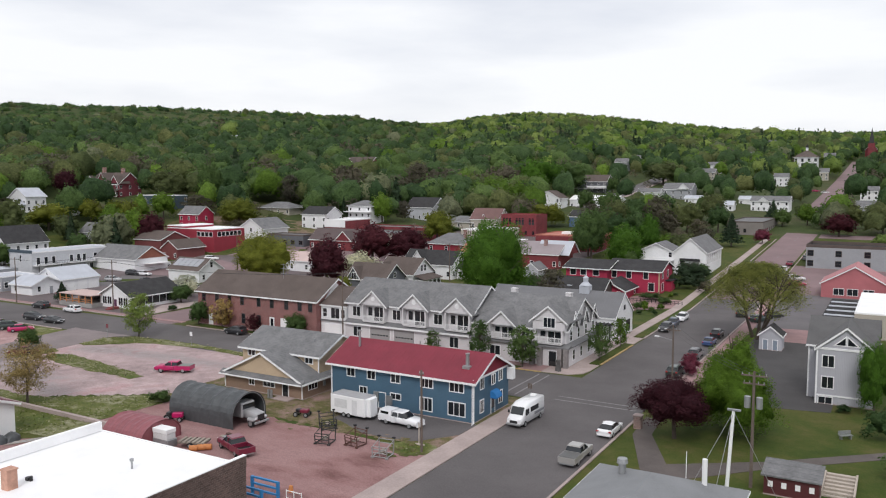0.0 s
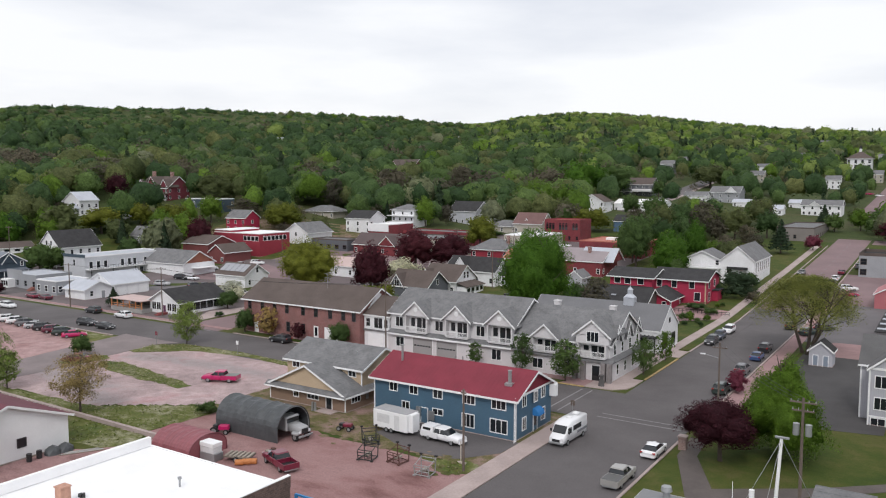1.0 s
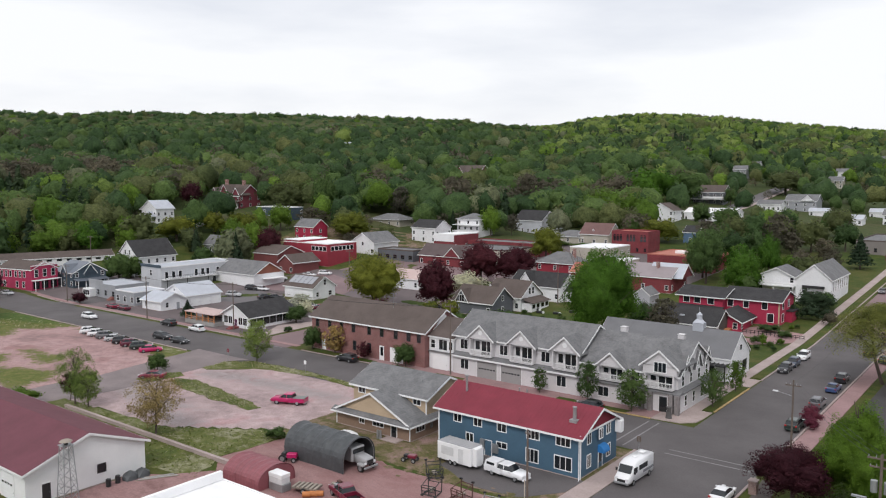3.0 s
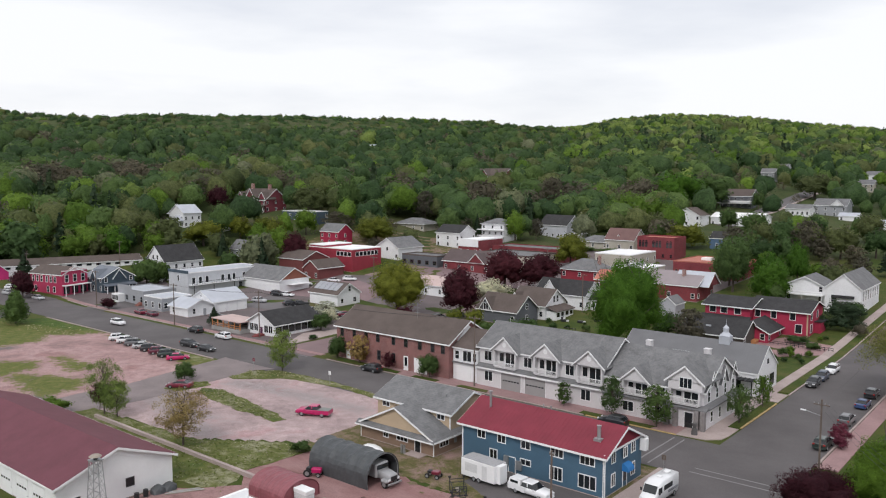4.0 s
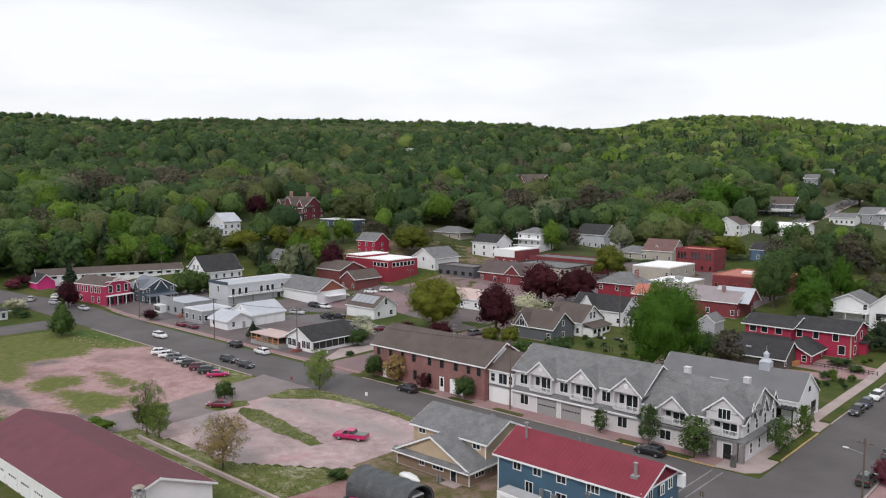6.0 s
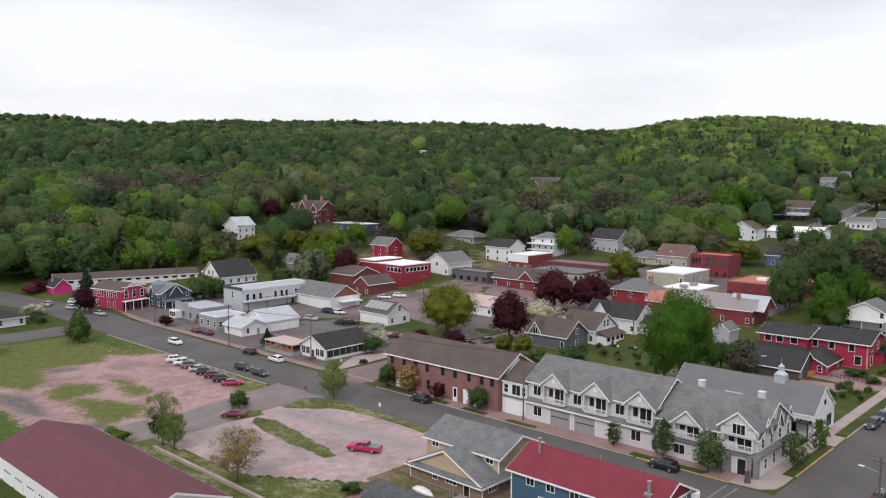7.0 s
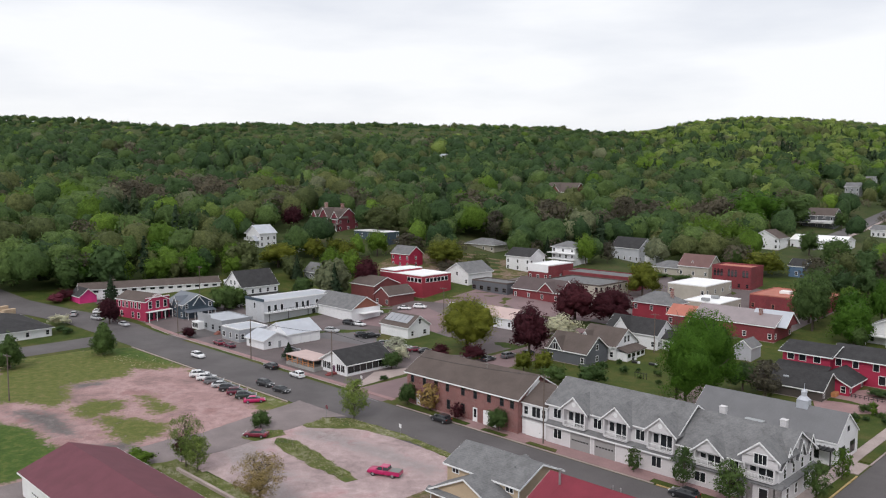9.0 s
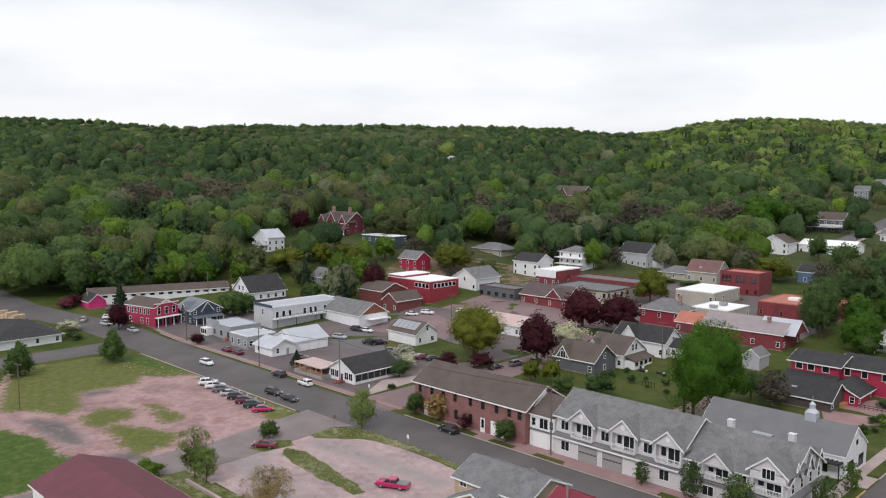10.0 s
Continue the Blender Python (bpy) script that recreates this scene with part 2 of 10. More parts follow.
def land(x, y):
    """Height of the ground: the flat by the lake, then the slope up to the ridge."""
    dx, dy = x - 40, y + 80
    d, a = math.hypot(dx, dy), math.degrees(math.atan2(-dx, dy))
    crest, high = (float(np.interp(a, LAND_AZ, v)) for v in (LAND_CREST, LAND_HEIGHT))
    foot = float(np.interp(a, LAND_FOOT_AZ, LAND_FOOT))
    turn = max(0.0, min(1.0, (dy / max(d, 1e-6) + 0.3) / 0.5))
    s = max(0.0, min(1.0, (d - foot) / (crest - foot)))
    bend, west = max(0.0, min(1.0, (a - 8) / 5)), max(0.0, min(1.0, (a - 40) / 9))
    rise, rise_west = (float(np.interp(s, LAND_STEP, v)) for v in (LAND_RISE, LAND_RISE_WEST))
    return turn * high * ((1 - bend) * s * (0.5 + 0.5 * s) + bend * ((1 - west) * rise + west * rise_west))


def drape(name, outline, lift, material, label, category, step=0.0, thick=0.0, kind="structure"):
    """A flat patch of ground cover with a low edge; with a step, a strip cut into cells that follow the slope."""
    bm = bmesh.new()
    vs = [bm.verts.new((x, y, land(x, y) + lift)) for x, y in outline]
    top = bm.faces.new(vs)
    if top.normal.z < 0 or (top.normal_update() or top.normal.z < 0):
        bmesh.ops.reverse_faces(bm, faces=[top])
    if step:
        for axis in (0, 1):
            lo, hi = min(p[axis] for p in outline), max(p[axis] for p in outline)
            for i in range(1, int((hi - lo) / step) + 1):
                co = [0, 0, 0]
                co[axis] = lo + i * step
                bmesh.ops.bisect_plane(bm, geom=bm.verts[:] + bm.edges[:] + bm.faces[:], plane_co=co, plane_no=(1, 0, 0) if axis == 0 else (0, 1, 0))
        for v in bm.verts:
            v.co.z = land(v.co.x, v.co.y) + lift
        vs = []
    low = [bm.verts.new((v.co.x, v.co.y, v.co.z - lift - 0.03)) for v in vs]
    k = len(vs)
    for i in range(k):
        bm.faces.new((vs[i], vs[(i + 1) % k], low[(i + 1) % k], low[i]))
    bmesh.ops.triangulate(bm, faces=[f for f in bm.faces if len(f.verts) > 4])
    bmesh.ops.recalc_face_normals(bm, faces=bm.faces)
    me = bpy.data.meshes.new(name)
    bm.to_mesh(me)
    bm.free()
    return tagged(link(name, me, material), label, category, kind=kind)


def strip(name, x0, y0, x1, y1, lift, material, label, category, step=12.0, depth=0.12):
    """A road or walk along x or y, draped over the slope, with edges that go down into the ground."""
    bm = bmesh.new()
    along_y = abs(y1 - y0) >= abs(x1 - x0)
    n = max(1, int(max(abs(x1 - x0), abs(y1 - y0)) / step))
    rows = []
    for i in range(n + 1):
        t = i / n
        pts = [(x0, y0 + (y1 - y0) * t), ((x0 + x1) / 2, y0 + (y1 - y0) * t), (x1, y0 + (y1 - y0) * t)] if along_y else [(x0 + (x1 - x0) * t, y0), (x0 + (x1 - x0) * t, (y0 + y1) / 2), (x0 + (x1 - x0) * t, y1)]
        row = [bm.verts.new((x, y, land(x, y) + lift)) for x, y in pts]
        (ax, ay), (bx, by) = pts[0], pts[-1]
        rows.append([bm.verts.new((ax, ay, land(ax, ay) + lift - depth))] + row + [bm.verts.new((bx, by, land(bx, by) + lift - depth))])
    for a, b in zip(rows, rows[1:]):
        for i in range(4):
            bm.faces.new((a[i], a[i + 1], b[i + 1], b[i]))
    for r in (rows[0], rows[-1]):
        bm.faces.new(r)
    bmesh.ops.recalc_face_normals(bm, faces=bm.faces)
    up = sum(f.normal.z for f in bm.faces)
    if up < 0:
        bmesh.ops.reverse_faces(bm, faces=bm.faces)
    me = bpy.data.meshes.new(name)
    bm.to_mesh(me)
    bm.free()
    return tagged(link(name, me, material), label, category, kind="structure")


def blob_outline(cx, cy, rx, ry, k=22, rough=0.18, seed=1):
    rng = random.Random(seed)
    return [(cx + rx * math.cos(2 * math.pi * i / k) * (1 + rng.uniform(-rough, rough)), cy + ry * math.sin(2 * math.pi * i / k) * (1 + rng.uniform(-rough, rough))) for i in range(k)]


def edge_distance(px, py, outline):
    """Signed distance of many points to an outline, positive inside."""
    best, odd = np.full(px.shape, 1e9), np.zeros(px.shape, dtype=bool)
    for (x0, y0), (x1, y1) in zip(outline, outline[1:] + outline[:1]):
        dx, dy = x1 - x0, y1 - y0
        t = np.clip(((px - x0) * dx + (py - y0) * dy) / (dx * dx + dy * dy + 1e-9), 0, 1)
        best = np.minimum(best, np.hypot(px - x0 - t * dx, py - y0 - t * dy))
        if y0 != y1:
            odd ^= ((y0 > py) != (y1 > py)) & (px < dx * (py - y0) / dy + x0)
    return np.where(odd, best, -best)


def soil_surface(name, dirt, grey=((0.35, (0.085, 0.078, 0.078)), (0.65, (0.19, 0.165, 0.16)))):
    """Reddish dirt that gives way raggedly to dry grass, lush grass and broken grey paving, by how much of each lies there."""
    if name in MATS:
        return MATS[name]
    m = MATS[name] = bpy.data.materials.new(name)
    n, l, b = nodes_of(m)
    co = n.new("ShaderNodeTexCoord").outputs["Object"]
    broad, mid, fine = noise_node(n, l, co, 0.09, 5.0), noise_node(n, l, co, 0.55, 7.0, 0.68), noise_node(n, l, co, 5.0, 4.0, 0.7)

    def share(name, lo, hi):
        at = n.new("ShaderNodeAttribute")
        at.attribute_name = name
        half = n.new("ShaderNodeMath")
        half.operation = "MULTIPLY"
        l.new(at.outputs["Fac"], half.inputs[0])
        half.inputs[1].default_value = 0.5
        add = n.new("ShaderNodeMath")
        add.operation = "MULTIPLY_ADD"
        l.new(mid, add.inputs[0])
        add.inputs[1].default_value = 0.75
        l.new(half.outputs[0], add.inputs[2])
        add2 = n.new("ShaderNodeMath")
        add2.operation = "MULTIPLY_ADD"
        l.new(fine, add2.inputs[0])
        add2.inputs[1].default_value = 0.2
        l.new(add.outputs[0], add2.inputs[2])
        return ramp_node(n, l, add2.outputs[0], [(lo, (0, 0, 0)), (hi, (1, 1, 1))])
    for_dirt = ramp_node(n, l, broad, dirt)
    for_dirt = mix_node(n, l, 0.7, for_dirt, ramp_node(n, l, mid, [(0.3, (0.62, 0.62, 0.62)), (0.7, (1.22, 1.2, 1.2))]), "MULTIPLY")
    for_grey = ramp_node(n, l, mid, grey)
    for_dry = ramp_node(n, l, mid, [(0.32, (0.066, 0.094, 0.018)), (0.52, (0.116, 0.128, 0.034)), (0.7, (0.18, 0.152, 0.066))])
    for_lush = ramp_node(n, l, mid, [(0.32, (0.034, 0.068, 0.01)), (0.5, (0.058, 0.1, 0.018)), (0.68, (0.12, 0.13, 0.036))])
    c = mix_node(n, l, share("grey", 0.68, 0.84), for_dirt, for_grey)
    c = mix_node(n, l, share("grass", 0.69, 0.8), c, for_dry)
    c = mix_node(n, l, share("lush", 0.7, 0.82), c, for_lush)
    c = mix_node(n, l, 0.75, c, ramp_node(n, l, fine, [(0.3, (0.6,) * 3), (0.7, (1.35,) * 3)]), "MULTIPLY")
    l.new(c, b.inputs["Base Color"])
    b.inputs["Roughness"].default_value, b.inputs["Specular IOR Level"].default_value = 0.95, 0.2
    bp = n.new("ShaderNodeBump")
    bp.inputs["Strength"].default_value, bp.inputs["Distance"].default_value = 0.5, 0.08
    l.new(fine, bp.inputs["Height"])
    l.new(bp.outputs["Normal"], b.inputs["Normal"])
    return m


def soil_sheet(name, outline, lift, grass, lush, grey, label, category, soil, fringe=9.0, cell=1.0):
    """An uneven sheet of soil in cells, each corner holding how much grass or old paving lies there."""
    xs, ys = np.arange(min(p[0] for p in outline), max(p[0] for p in outline) + cell, cell), np.arange(min(p[1] for p in outline), max(p[1] for p in outline) + cell, cell)
    gx, gy = (v.ravel() for v in np.meshgrid(xs, ys, indexing="ij"))
    within = edge_distance(gx, gy, outline)
    wide = len(ys)
    faces = [(i * wide + j, (i + 1) * wide + j, (i + 1) * wide + j + 1, i * wide + j + 1) for i in range(len(xs) - 1) for j in range(wide - 1) if min(within[i * wide + j], within[(i + 1) * wide + j], within[(i + 1) * wide + j + 1], within[i * wide + j + 1]) > -0.7]
    z = [land(x, y) + lift + 0.012 * noise.noise((x * 0.4, y * 0.4, 2.0)) for x, y in zip(gx, gy)]
    me = bpy.data.meshes.new(name)
    me.from_pydata(list(zip(gx.tolist(), gy.tolist(), z)), [], faces)
    for key, shapes, soft in (("grass", grass, fringe), ("lush", lush, 7.0), ("grey", grey, 8.0)):
        value = np.zeros(len(gx))
        for o in shapes:
            value = np.maximum(value, np.clip(0.5 + edge_distance(gx, gy, o) / soft, 0, 1))
        me.attributes.new(key, "FLOAT", "POINT").data.foreach_set("value", value.astype(np.float32))
    for f in me.polygons:
        f.use_smooth = True
    return tagged(link(name, me, soil), label, category, kind="structure")


# ---- openings ----
def ragged(outline, amp=0.5, step=1.6, seed=1):
    """An outline with its sides broken into an uneven edge."""
    out = []
    for (x0, y0), (x1, y1) in zip(outline, outline[1:] + outline[:1]):
        n = max(1, int(math.hypot(x1 - x0, y1 - y0) / step))
        for i in range(n):
            x, y = x0 + (x1 - x0) * i / n, y0 + (y1 - y0) * i / n
            v = noise.noise((x * 0.35 + seed, y * 0.35, seed)) + 0.6 * noise.noise((x * 1.1, y * 1.1 + seed, 5.0))
            w = noise.noise((x * 0.35, y * 0.35 - seed, 7.0 + seed))
            f = noise.noise((x * 2.9, y * 2.9, seed))
            out.append((x + v * amp + f * amp * 0.5, y + w * amp - f * amp * 0.5))
    return out


def window_mesh(w, h, cols, rows, t=0.11):
    """The frame of a window with its bars, standing on local x-z, outside towards -y."""
    key = ("win", round(w, 2), round(h, 2), cols, rows, t)
    if key not in MESHES:
        def cuts(lo, hi, n, bar):
            out = [lo - t, lo]
            for i in range(1, n):
                c = lo + (hi - lo) * i / n
                out += [c - bar, c + bar]
            return out + [hi, hi + t]
        xs, zs = cuts(-w / 2, w / 2, cols, 0.035), cuts(0, h, rows, 0.03)
        bm = bmesh.new()
        vs = [[bm.verts.new((x, 0, z)) for z in zs] for x in xs]
        for i in range(len(xs) - 1):
            for j in range(len(zs) - 1):
                if i % 2 == 0 or j % 2 == 0:
                    bm.faces.new((vs[i][j], vs[i + 1][j], vs[i + 1][j + 1], vs[i][j + 1]))
        ext = bmesh.ops.extrude_face_region(bm, geom=bm.faces[:])
        for v in ext["geom"]:
            if isinstance(v, bmesh.types.BMVert):
                v.co.y = -0.06
        bmesh.ops.recalc_face_normals(bm, faces=bm.faces)
        me = bpy.data.meshes.new("window")
        bm.to_mesh(me)
        bm.free()
        pm = bpy.data.meshes.new("pane")
        pb = box(-w / 2, -0.02, 0, w / 2, -0.004, h)
        pb.to_mesh(pm)
        pb.free()
        pm.materials.append(GLASS)
        MESHES[key] = (me, pm)
    return MESHES[key]




def on_face(b, face, u, z, out=0.0):
    """Local pose on a face of a building of half-sizes (hx, hy): u along the face from its centre, to the right as one looks at it."""
    hx, hy = b["hx"], b["hy"]
    if face == "S":
        return pose(u, -hy - out, z, 0, 0, 0)
    if face == "E":
        return pose(hx + out, u, z, 0, 0, 90)
    if face == "N":
        return pose(-u, hy + out, z, 0, 0, 180)
    return pose(-hx - out, -u, z, 0, 0, 270)


def window(b, face, u, z, w=1.0, h=1.4, cols=1, rows=2, trim=None, out=0.0):
    fm, pm = window_mesh(w, h, cols, rows)
    trim = trim or WHITE
    key = ("winmat", fm.name, trim.name)
    if key not in MESHES:
        me = fm.copy()
        me.materials.append(trim)
        MESHES[key] = me
    ob = new("window", MESHES[key])
    ob.parent, ob.matrix_basis = b["ob"], on_face(b, face, u, z, out)
    pane = new("pane", pm)
    pane.parent = ob
    return ob


def door(b, face, u, w=1.0, h=2.1, material=None, z=0.0, name="door", glazed=False, label="", out=0.0, grid=0):
    t = 0.1
    bm = bmesh.new()
    add_box(bm, -w / 2 - t, -0.07, 0, -w / 2, 0, h + t)
    add_box(bm, w / 2, -0.07, 0, w / 2 + t, 0, h + t)
    add_box(bm, -w / 2, -0.07, h, w / 2, 0, h + t)
    fr = part(name, bm, WHITE, b["ob"], label)
    fr.matrix_basis = on_face(b, face, u, z, out)
    leaf = bmesh.new()
    if grid:
        for i in range(grid):
            add_box(leaf, -w / 2, -0.04, h * i / grid + 0.02, w / 2, -0.004, h * (i + 1) / grid - 0.02)
        add_box(leaf, -w / 2, -0.02, 0, w / 2, -0.004, h)
    else:
        add_box(leaf, -w / 2, -0.03, 0, w / 2, -0.004, h)
    part("leaf", leaf, material or WHITE, fr)
    if glazed:
        part("pane", box(-w / 2 + 0.15, -0.045, h * 0.35, w / 2 - 0.15, -0.031, h - 0.15), GLASS, fr)
    part("handle", box(w / 2 - 0.16, -0.08, 0.95, w / 2 - 0.1, -0.031, 1.07), STEEL, fr)
    return fr


def roof_slab(bm, ridge_axis, hx, hy, eave, rise, over, thick=0.18, shift=0.0, skip=()):
    """Two slopes with thickness over a plan of half-sizes hx, hy; ridge along x or y."""
    half, run = (hy, hx) if ridge_axis == "x" else (hx, hy)
    slope = rise / half
    o, e = over, over * slope
    for side in (-1, 1):
        out = [(side * (half + o), eave - e), (shift, eave + rise), (shift, eave + rise + thick), (side * (half + o), eave - e + thick)]
        add_prism(bm, out, ridge_axis, -run - o, run + o)


def building(name, label, x0, y0, x1, y1, eave, wall, roof=None, kind="gable", ridge="x", rise=2.0, over=0.4, base=None, trim=None, category="house", group="", parapet=0.5, roof_label="", footing=0.0, rz=0.0):
    """A building on the grid with a gable, hip, shed or flat roof. Returns its record for openings."""
    cx, cy, hx, hy = (x0 + x1) / 2, (y0 + y1) / 2, (x1 - x0) / 2, (y1 - y0) / 2
    z = min(land(x, y) for x in (x0, x1) for y in (y0, y1)) if base is None else base
    ob = thing(name, cx, cy, z, label, category, group, rz)
    bm = bmesh.new()
    if kind == "gable":
        half, run = (hy, hx) if ridge == "x" else (hx, hy)
        add_prism(bm, [(-half, 0), (half, 0), (half, eave), (0, eave + rise), (-half, eave)], ridge, -run, run)
    elif kind == "shed":
        add_prism(bm, [(-hy, 0), (hy, 0), (hy, eave + rise), (-hy, eave)], "x", -hx, hx)
    else:
        add_box(bm, -hx, -hy, 0, hx, hy, eave)
    part("wall", bm, wall, ob)
    trim = trim or WHITE
    if kind == "gable":
        bm = bmesh.new()
        roof_slab(bm, ridge, hx, hy, eave, rise, over)
        part("roof", bm, roof, ob, roof_label)
        # eaves and barge boards
        half, run = (hy, hx) if ridge == "x" else (hx, hy)
        slope = rise / half
        for side in (-1, 1):
            bm = bmesh.new()
            zz = eave - over * slope
            u = side * (half + over)
            add_prism(bm, sorted([(u + side * 0.003, zz - 0.1), (u + side * 0.05, zz - 0.1)]) + sorted([(u + side * 0.003, zz + 0.16), (u + side * 0.05, zz + 0.16)], reverse=True), ridge, -run - over, run + over)
            part("eaves_board", bm, trim, ob)
            for end in (-1, 1):
                bm = bmesh.new()
                w0 = end * (run + over) + end * 0.003
                add_prism(bm, [(u, zz - 0.14), (0, eave + rise - 0.14), (0, eave + rise + 0.15), (u, zz + 0.15)], ridge, min(w0, w0 + end * 0.05), max(w0, w0 + end * 0.05))
                part("barge_board", bm, trim, ob)
    elif kind == "hip":
        bm = bmesh.new()
        o = over
        run = max(hx, hy) - min(hx, hy)
        a = [bm.verts.new((sx * (hx + o), sy * (hy + o), eave)) for sx, sy in ((-1, -1), (1, -1), (1, 1), (-1, 1))]
        if hx >= hy:
            p, q = bm.verts.new((-run, 0, eave + rise)), bm.verts.new((run, 0, eave + rise))
            fs = [(a[0], a[1], q, p), (a[1], a[2], q), (a[2], a[3], p, q), (a[3], a[0], p)]
        else:
            p, q = bm.verts.new((0, -run, eave + rise)), bm.verts.new((0, run, eave + rise))
            fs = [(a[0], a[1], p), (a[1], a[2], q, p), (a[2], a[3], q), (a[3], a[0], p, q)]
        for f in fs:
            bm.faces.new(f)
        bm.faces.new(a[::-1])
        bmesh.ops.recalc_face_normals(bm, faces=bm.faces)
        part("roof", bm, roof, ob, roof_label)
        bm = bmesh.new()
        for s in (-1, 1):
            add_box(bm, -hx - o, s * (hy + o) - 0.03, eave - 0.2, hx + o, s * (hy + o) + 0.03, eave - 0.004)
            add_box(bm, s * (hx + o) - 0.03, -hy - o + 0.04, eave - 0.2, s * (hx + o) + 0.03, hy + o - 0.04, eave - 0.004)
        part("fascia", bm, trim, ob)
    elif kind == "shed":
        bm = bmesh.new()
        sl = rise / (2 * hy)
        add_prism(bm, [(-hy - over, eave - over * sl), (hy + over, eave + rise + over * sl), (hy + over, eave + rise + over * sl + 0.15), (-hy - over, eave - over * sl + 0.15)], "x", -hx - over, hx + over)
        part("roof", bm, roof, ob, roof_label)
    elif kind == "flat":
        part("roof", box(-hx + 0.25, -hy + 0.25, eave + 0.004, hx - 0.25, hy - 0.25, eave + 0.1), roof, ob, roof_label)
        bm = bmesh.new()
        for s in (-1, 1):
            add_box(bm, -hx - 0.02, s * hy - (0.24 if s > 0 else 0.02), eave + 0.002, hx + 0.02, s * hy + (0.02 if s > 0 else 0.24), eave + parapet)
            add_box(bm, s * hx - (0.24 if s > 0 else 0.02), -hy + 0.24, eave + 0.002, s * hx + (0.02 if s > 0 else 0.24), hy - 0.24, eave + parapet)
        part("parapet", bm, trim, ob)
    if footing:
        part("footing", box(-hx - 0.05, -hy - 0.05, -1.2, hx + 0.05, hy + 0.05, footing), CONCRETE, ob)
    else:
        part("footing", box(-hx - 0.03, -hy - 0.03, -2.0, hx + 0.03, hy + 0.03, 0.12), CONCRETE, ob)
    return {"ob": ob, "hx": hx, "hy": hy, "eave": eave, "rise": rise, "z": z, "cx": cx, "cy": cy}


def chimney(b, x, y, z0, h, w=0.6, material=None):
    bm = box(x - w / 2, y - w / 2, z0, x + w / 2, y + w / 2, z0 + h)
    add_box(bm, x - w / 2 - 0.06, y - w / 2 - 0.06, z0 + h, x + w / 2 + 0.06, y + w / 2 + 0.06, z0 + h + 0.12)
    return part("chimney", bm, material or brick_surface("chimney_brick", (0.25, 0.1, 0.08)), b["ob"])


def windows_row(b, face, us, z, w=0.9, h=1.4, cols=1, rows=2, trim=None):
    for u in us:
        window(b, face, u, z, w, h, cols, rows, trim)


# ---- ground, roads, lots ----
TURF = ground_mix("turf", [(0.36, (0.032, 0.054, 0.009)), (0.46, (0.048, 0.07, 0.012)), (0.54, (0.07, 0.08, 0.018)), (0.66, (0.112, 0.096, 0.04))], 0.3, 0.06, speck=0.6)
WOODFLOOR = ground_mix("wood_floor", [(0.38, (0.035, 0.05, 0.015)), (0.5, (0.05, 0.07, 0.02)), (0.62, (0.08, 0.075, 0.035))], 0.15, 0.02)
DIRT = ground_mix("red_dirt", [(0.36, (0.15, 0.075, 0.07)), (0.44, (0.25, 0.138, 0.134)), (0.54, (0.31, 0.19, 0.185)), (0.62, (0.19, 0.107, 0.102))], 0.3, 0.07, stretch=0.4, speck=0.55)
YARDGRASS = ground_mix("trodden_grass", [(0.4, (0.06, 0.075, 0.018)), (0.48, (0.12, 0.105, 0.045)), (0.55, (0.21, 0.15, 0.115)), (0.64, (0.29, 0.19, 0.175))], 0.5, 0.1)
WEEDS = ground_mix("weeds", [(0.38, (0.066, 0.096, 0.024)), (0.5, (0.12, 0.13, 0.04)), (0.6, (0.28, 0.27, 0.18))], 0.5, 0.1)

radii = [0, 20, 40, 60, 80, 100, 120, 140, 160, 175] + [185 + 7 * i for i in range(30)] + [400 + 14 * i for i in range(40)] + [970 + 24 * i for i in range(20)] + [1500, 1700, 2000, 2400, 2800, 3400, 4000]
spokes = 180
bm = bmesh.new()
rings = []
for r in radii:
    if r == 0:
        rings.append([bm.verts.new((40, -80, land(40, -80)))])
        continue
    ring = []
    for i in range(spokes):
        a = 2 * math.pi * i / spokes
        x, y = 40 - r * math.sin(a), -80 + r * math.cos(a)
        z = land(x, y)
        if r > 450:
            z += 5 * noise.noise((x / 170, y / 170, 0)) * min(1, (r - 450) / 300) * min(1, max(0, abs(x - 8) - 15) / 60)
        ring.append(bm.verts.new((x, y, z)))
    rings.append(ring)
for i in range(spokes):
    bm.faces.new((rings[0][0], rings[1][(i + 1) % spokes], rings[1][i]))
for a, b in zip(rings[1:], rings[2:]):
    for i in range(spokes):
        bm.faces.new((a[i], a[(i + 1) % spokes], b[(i + 1) % spokes], b[i]))
bmesh.ops.recalc_face_normals(bm, faces=bm.faces)
if sum(f.normal.z for f in bm.faces) < 0:
    bmesh.ops.reverse_faces(bm, faces=bm.faces)
for f in bm.faces:
    f.smooth = True
    c = f.calc_center_median()
    f.material_index = 1 if math.hypot(c.x - 40, c.y + 80) > 330 else 0
me = bpy.data.meshes.new("ground")
bm.to_mesh(me)
bm.free()
me.materials.append(TURF)
me.materials.append(WOODFLOOR)
tagged(new("ground", me), "grassy town ground rising into wooded hills", "ground", kind="structure")

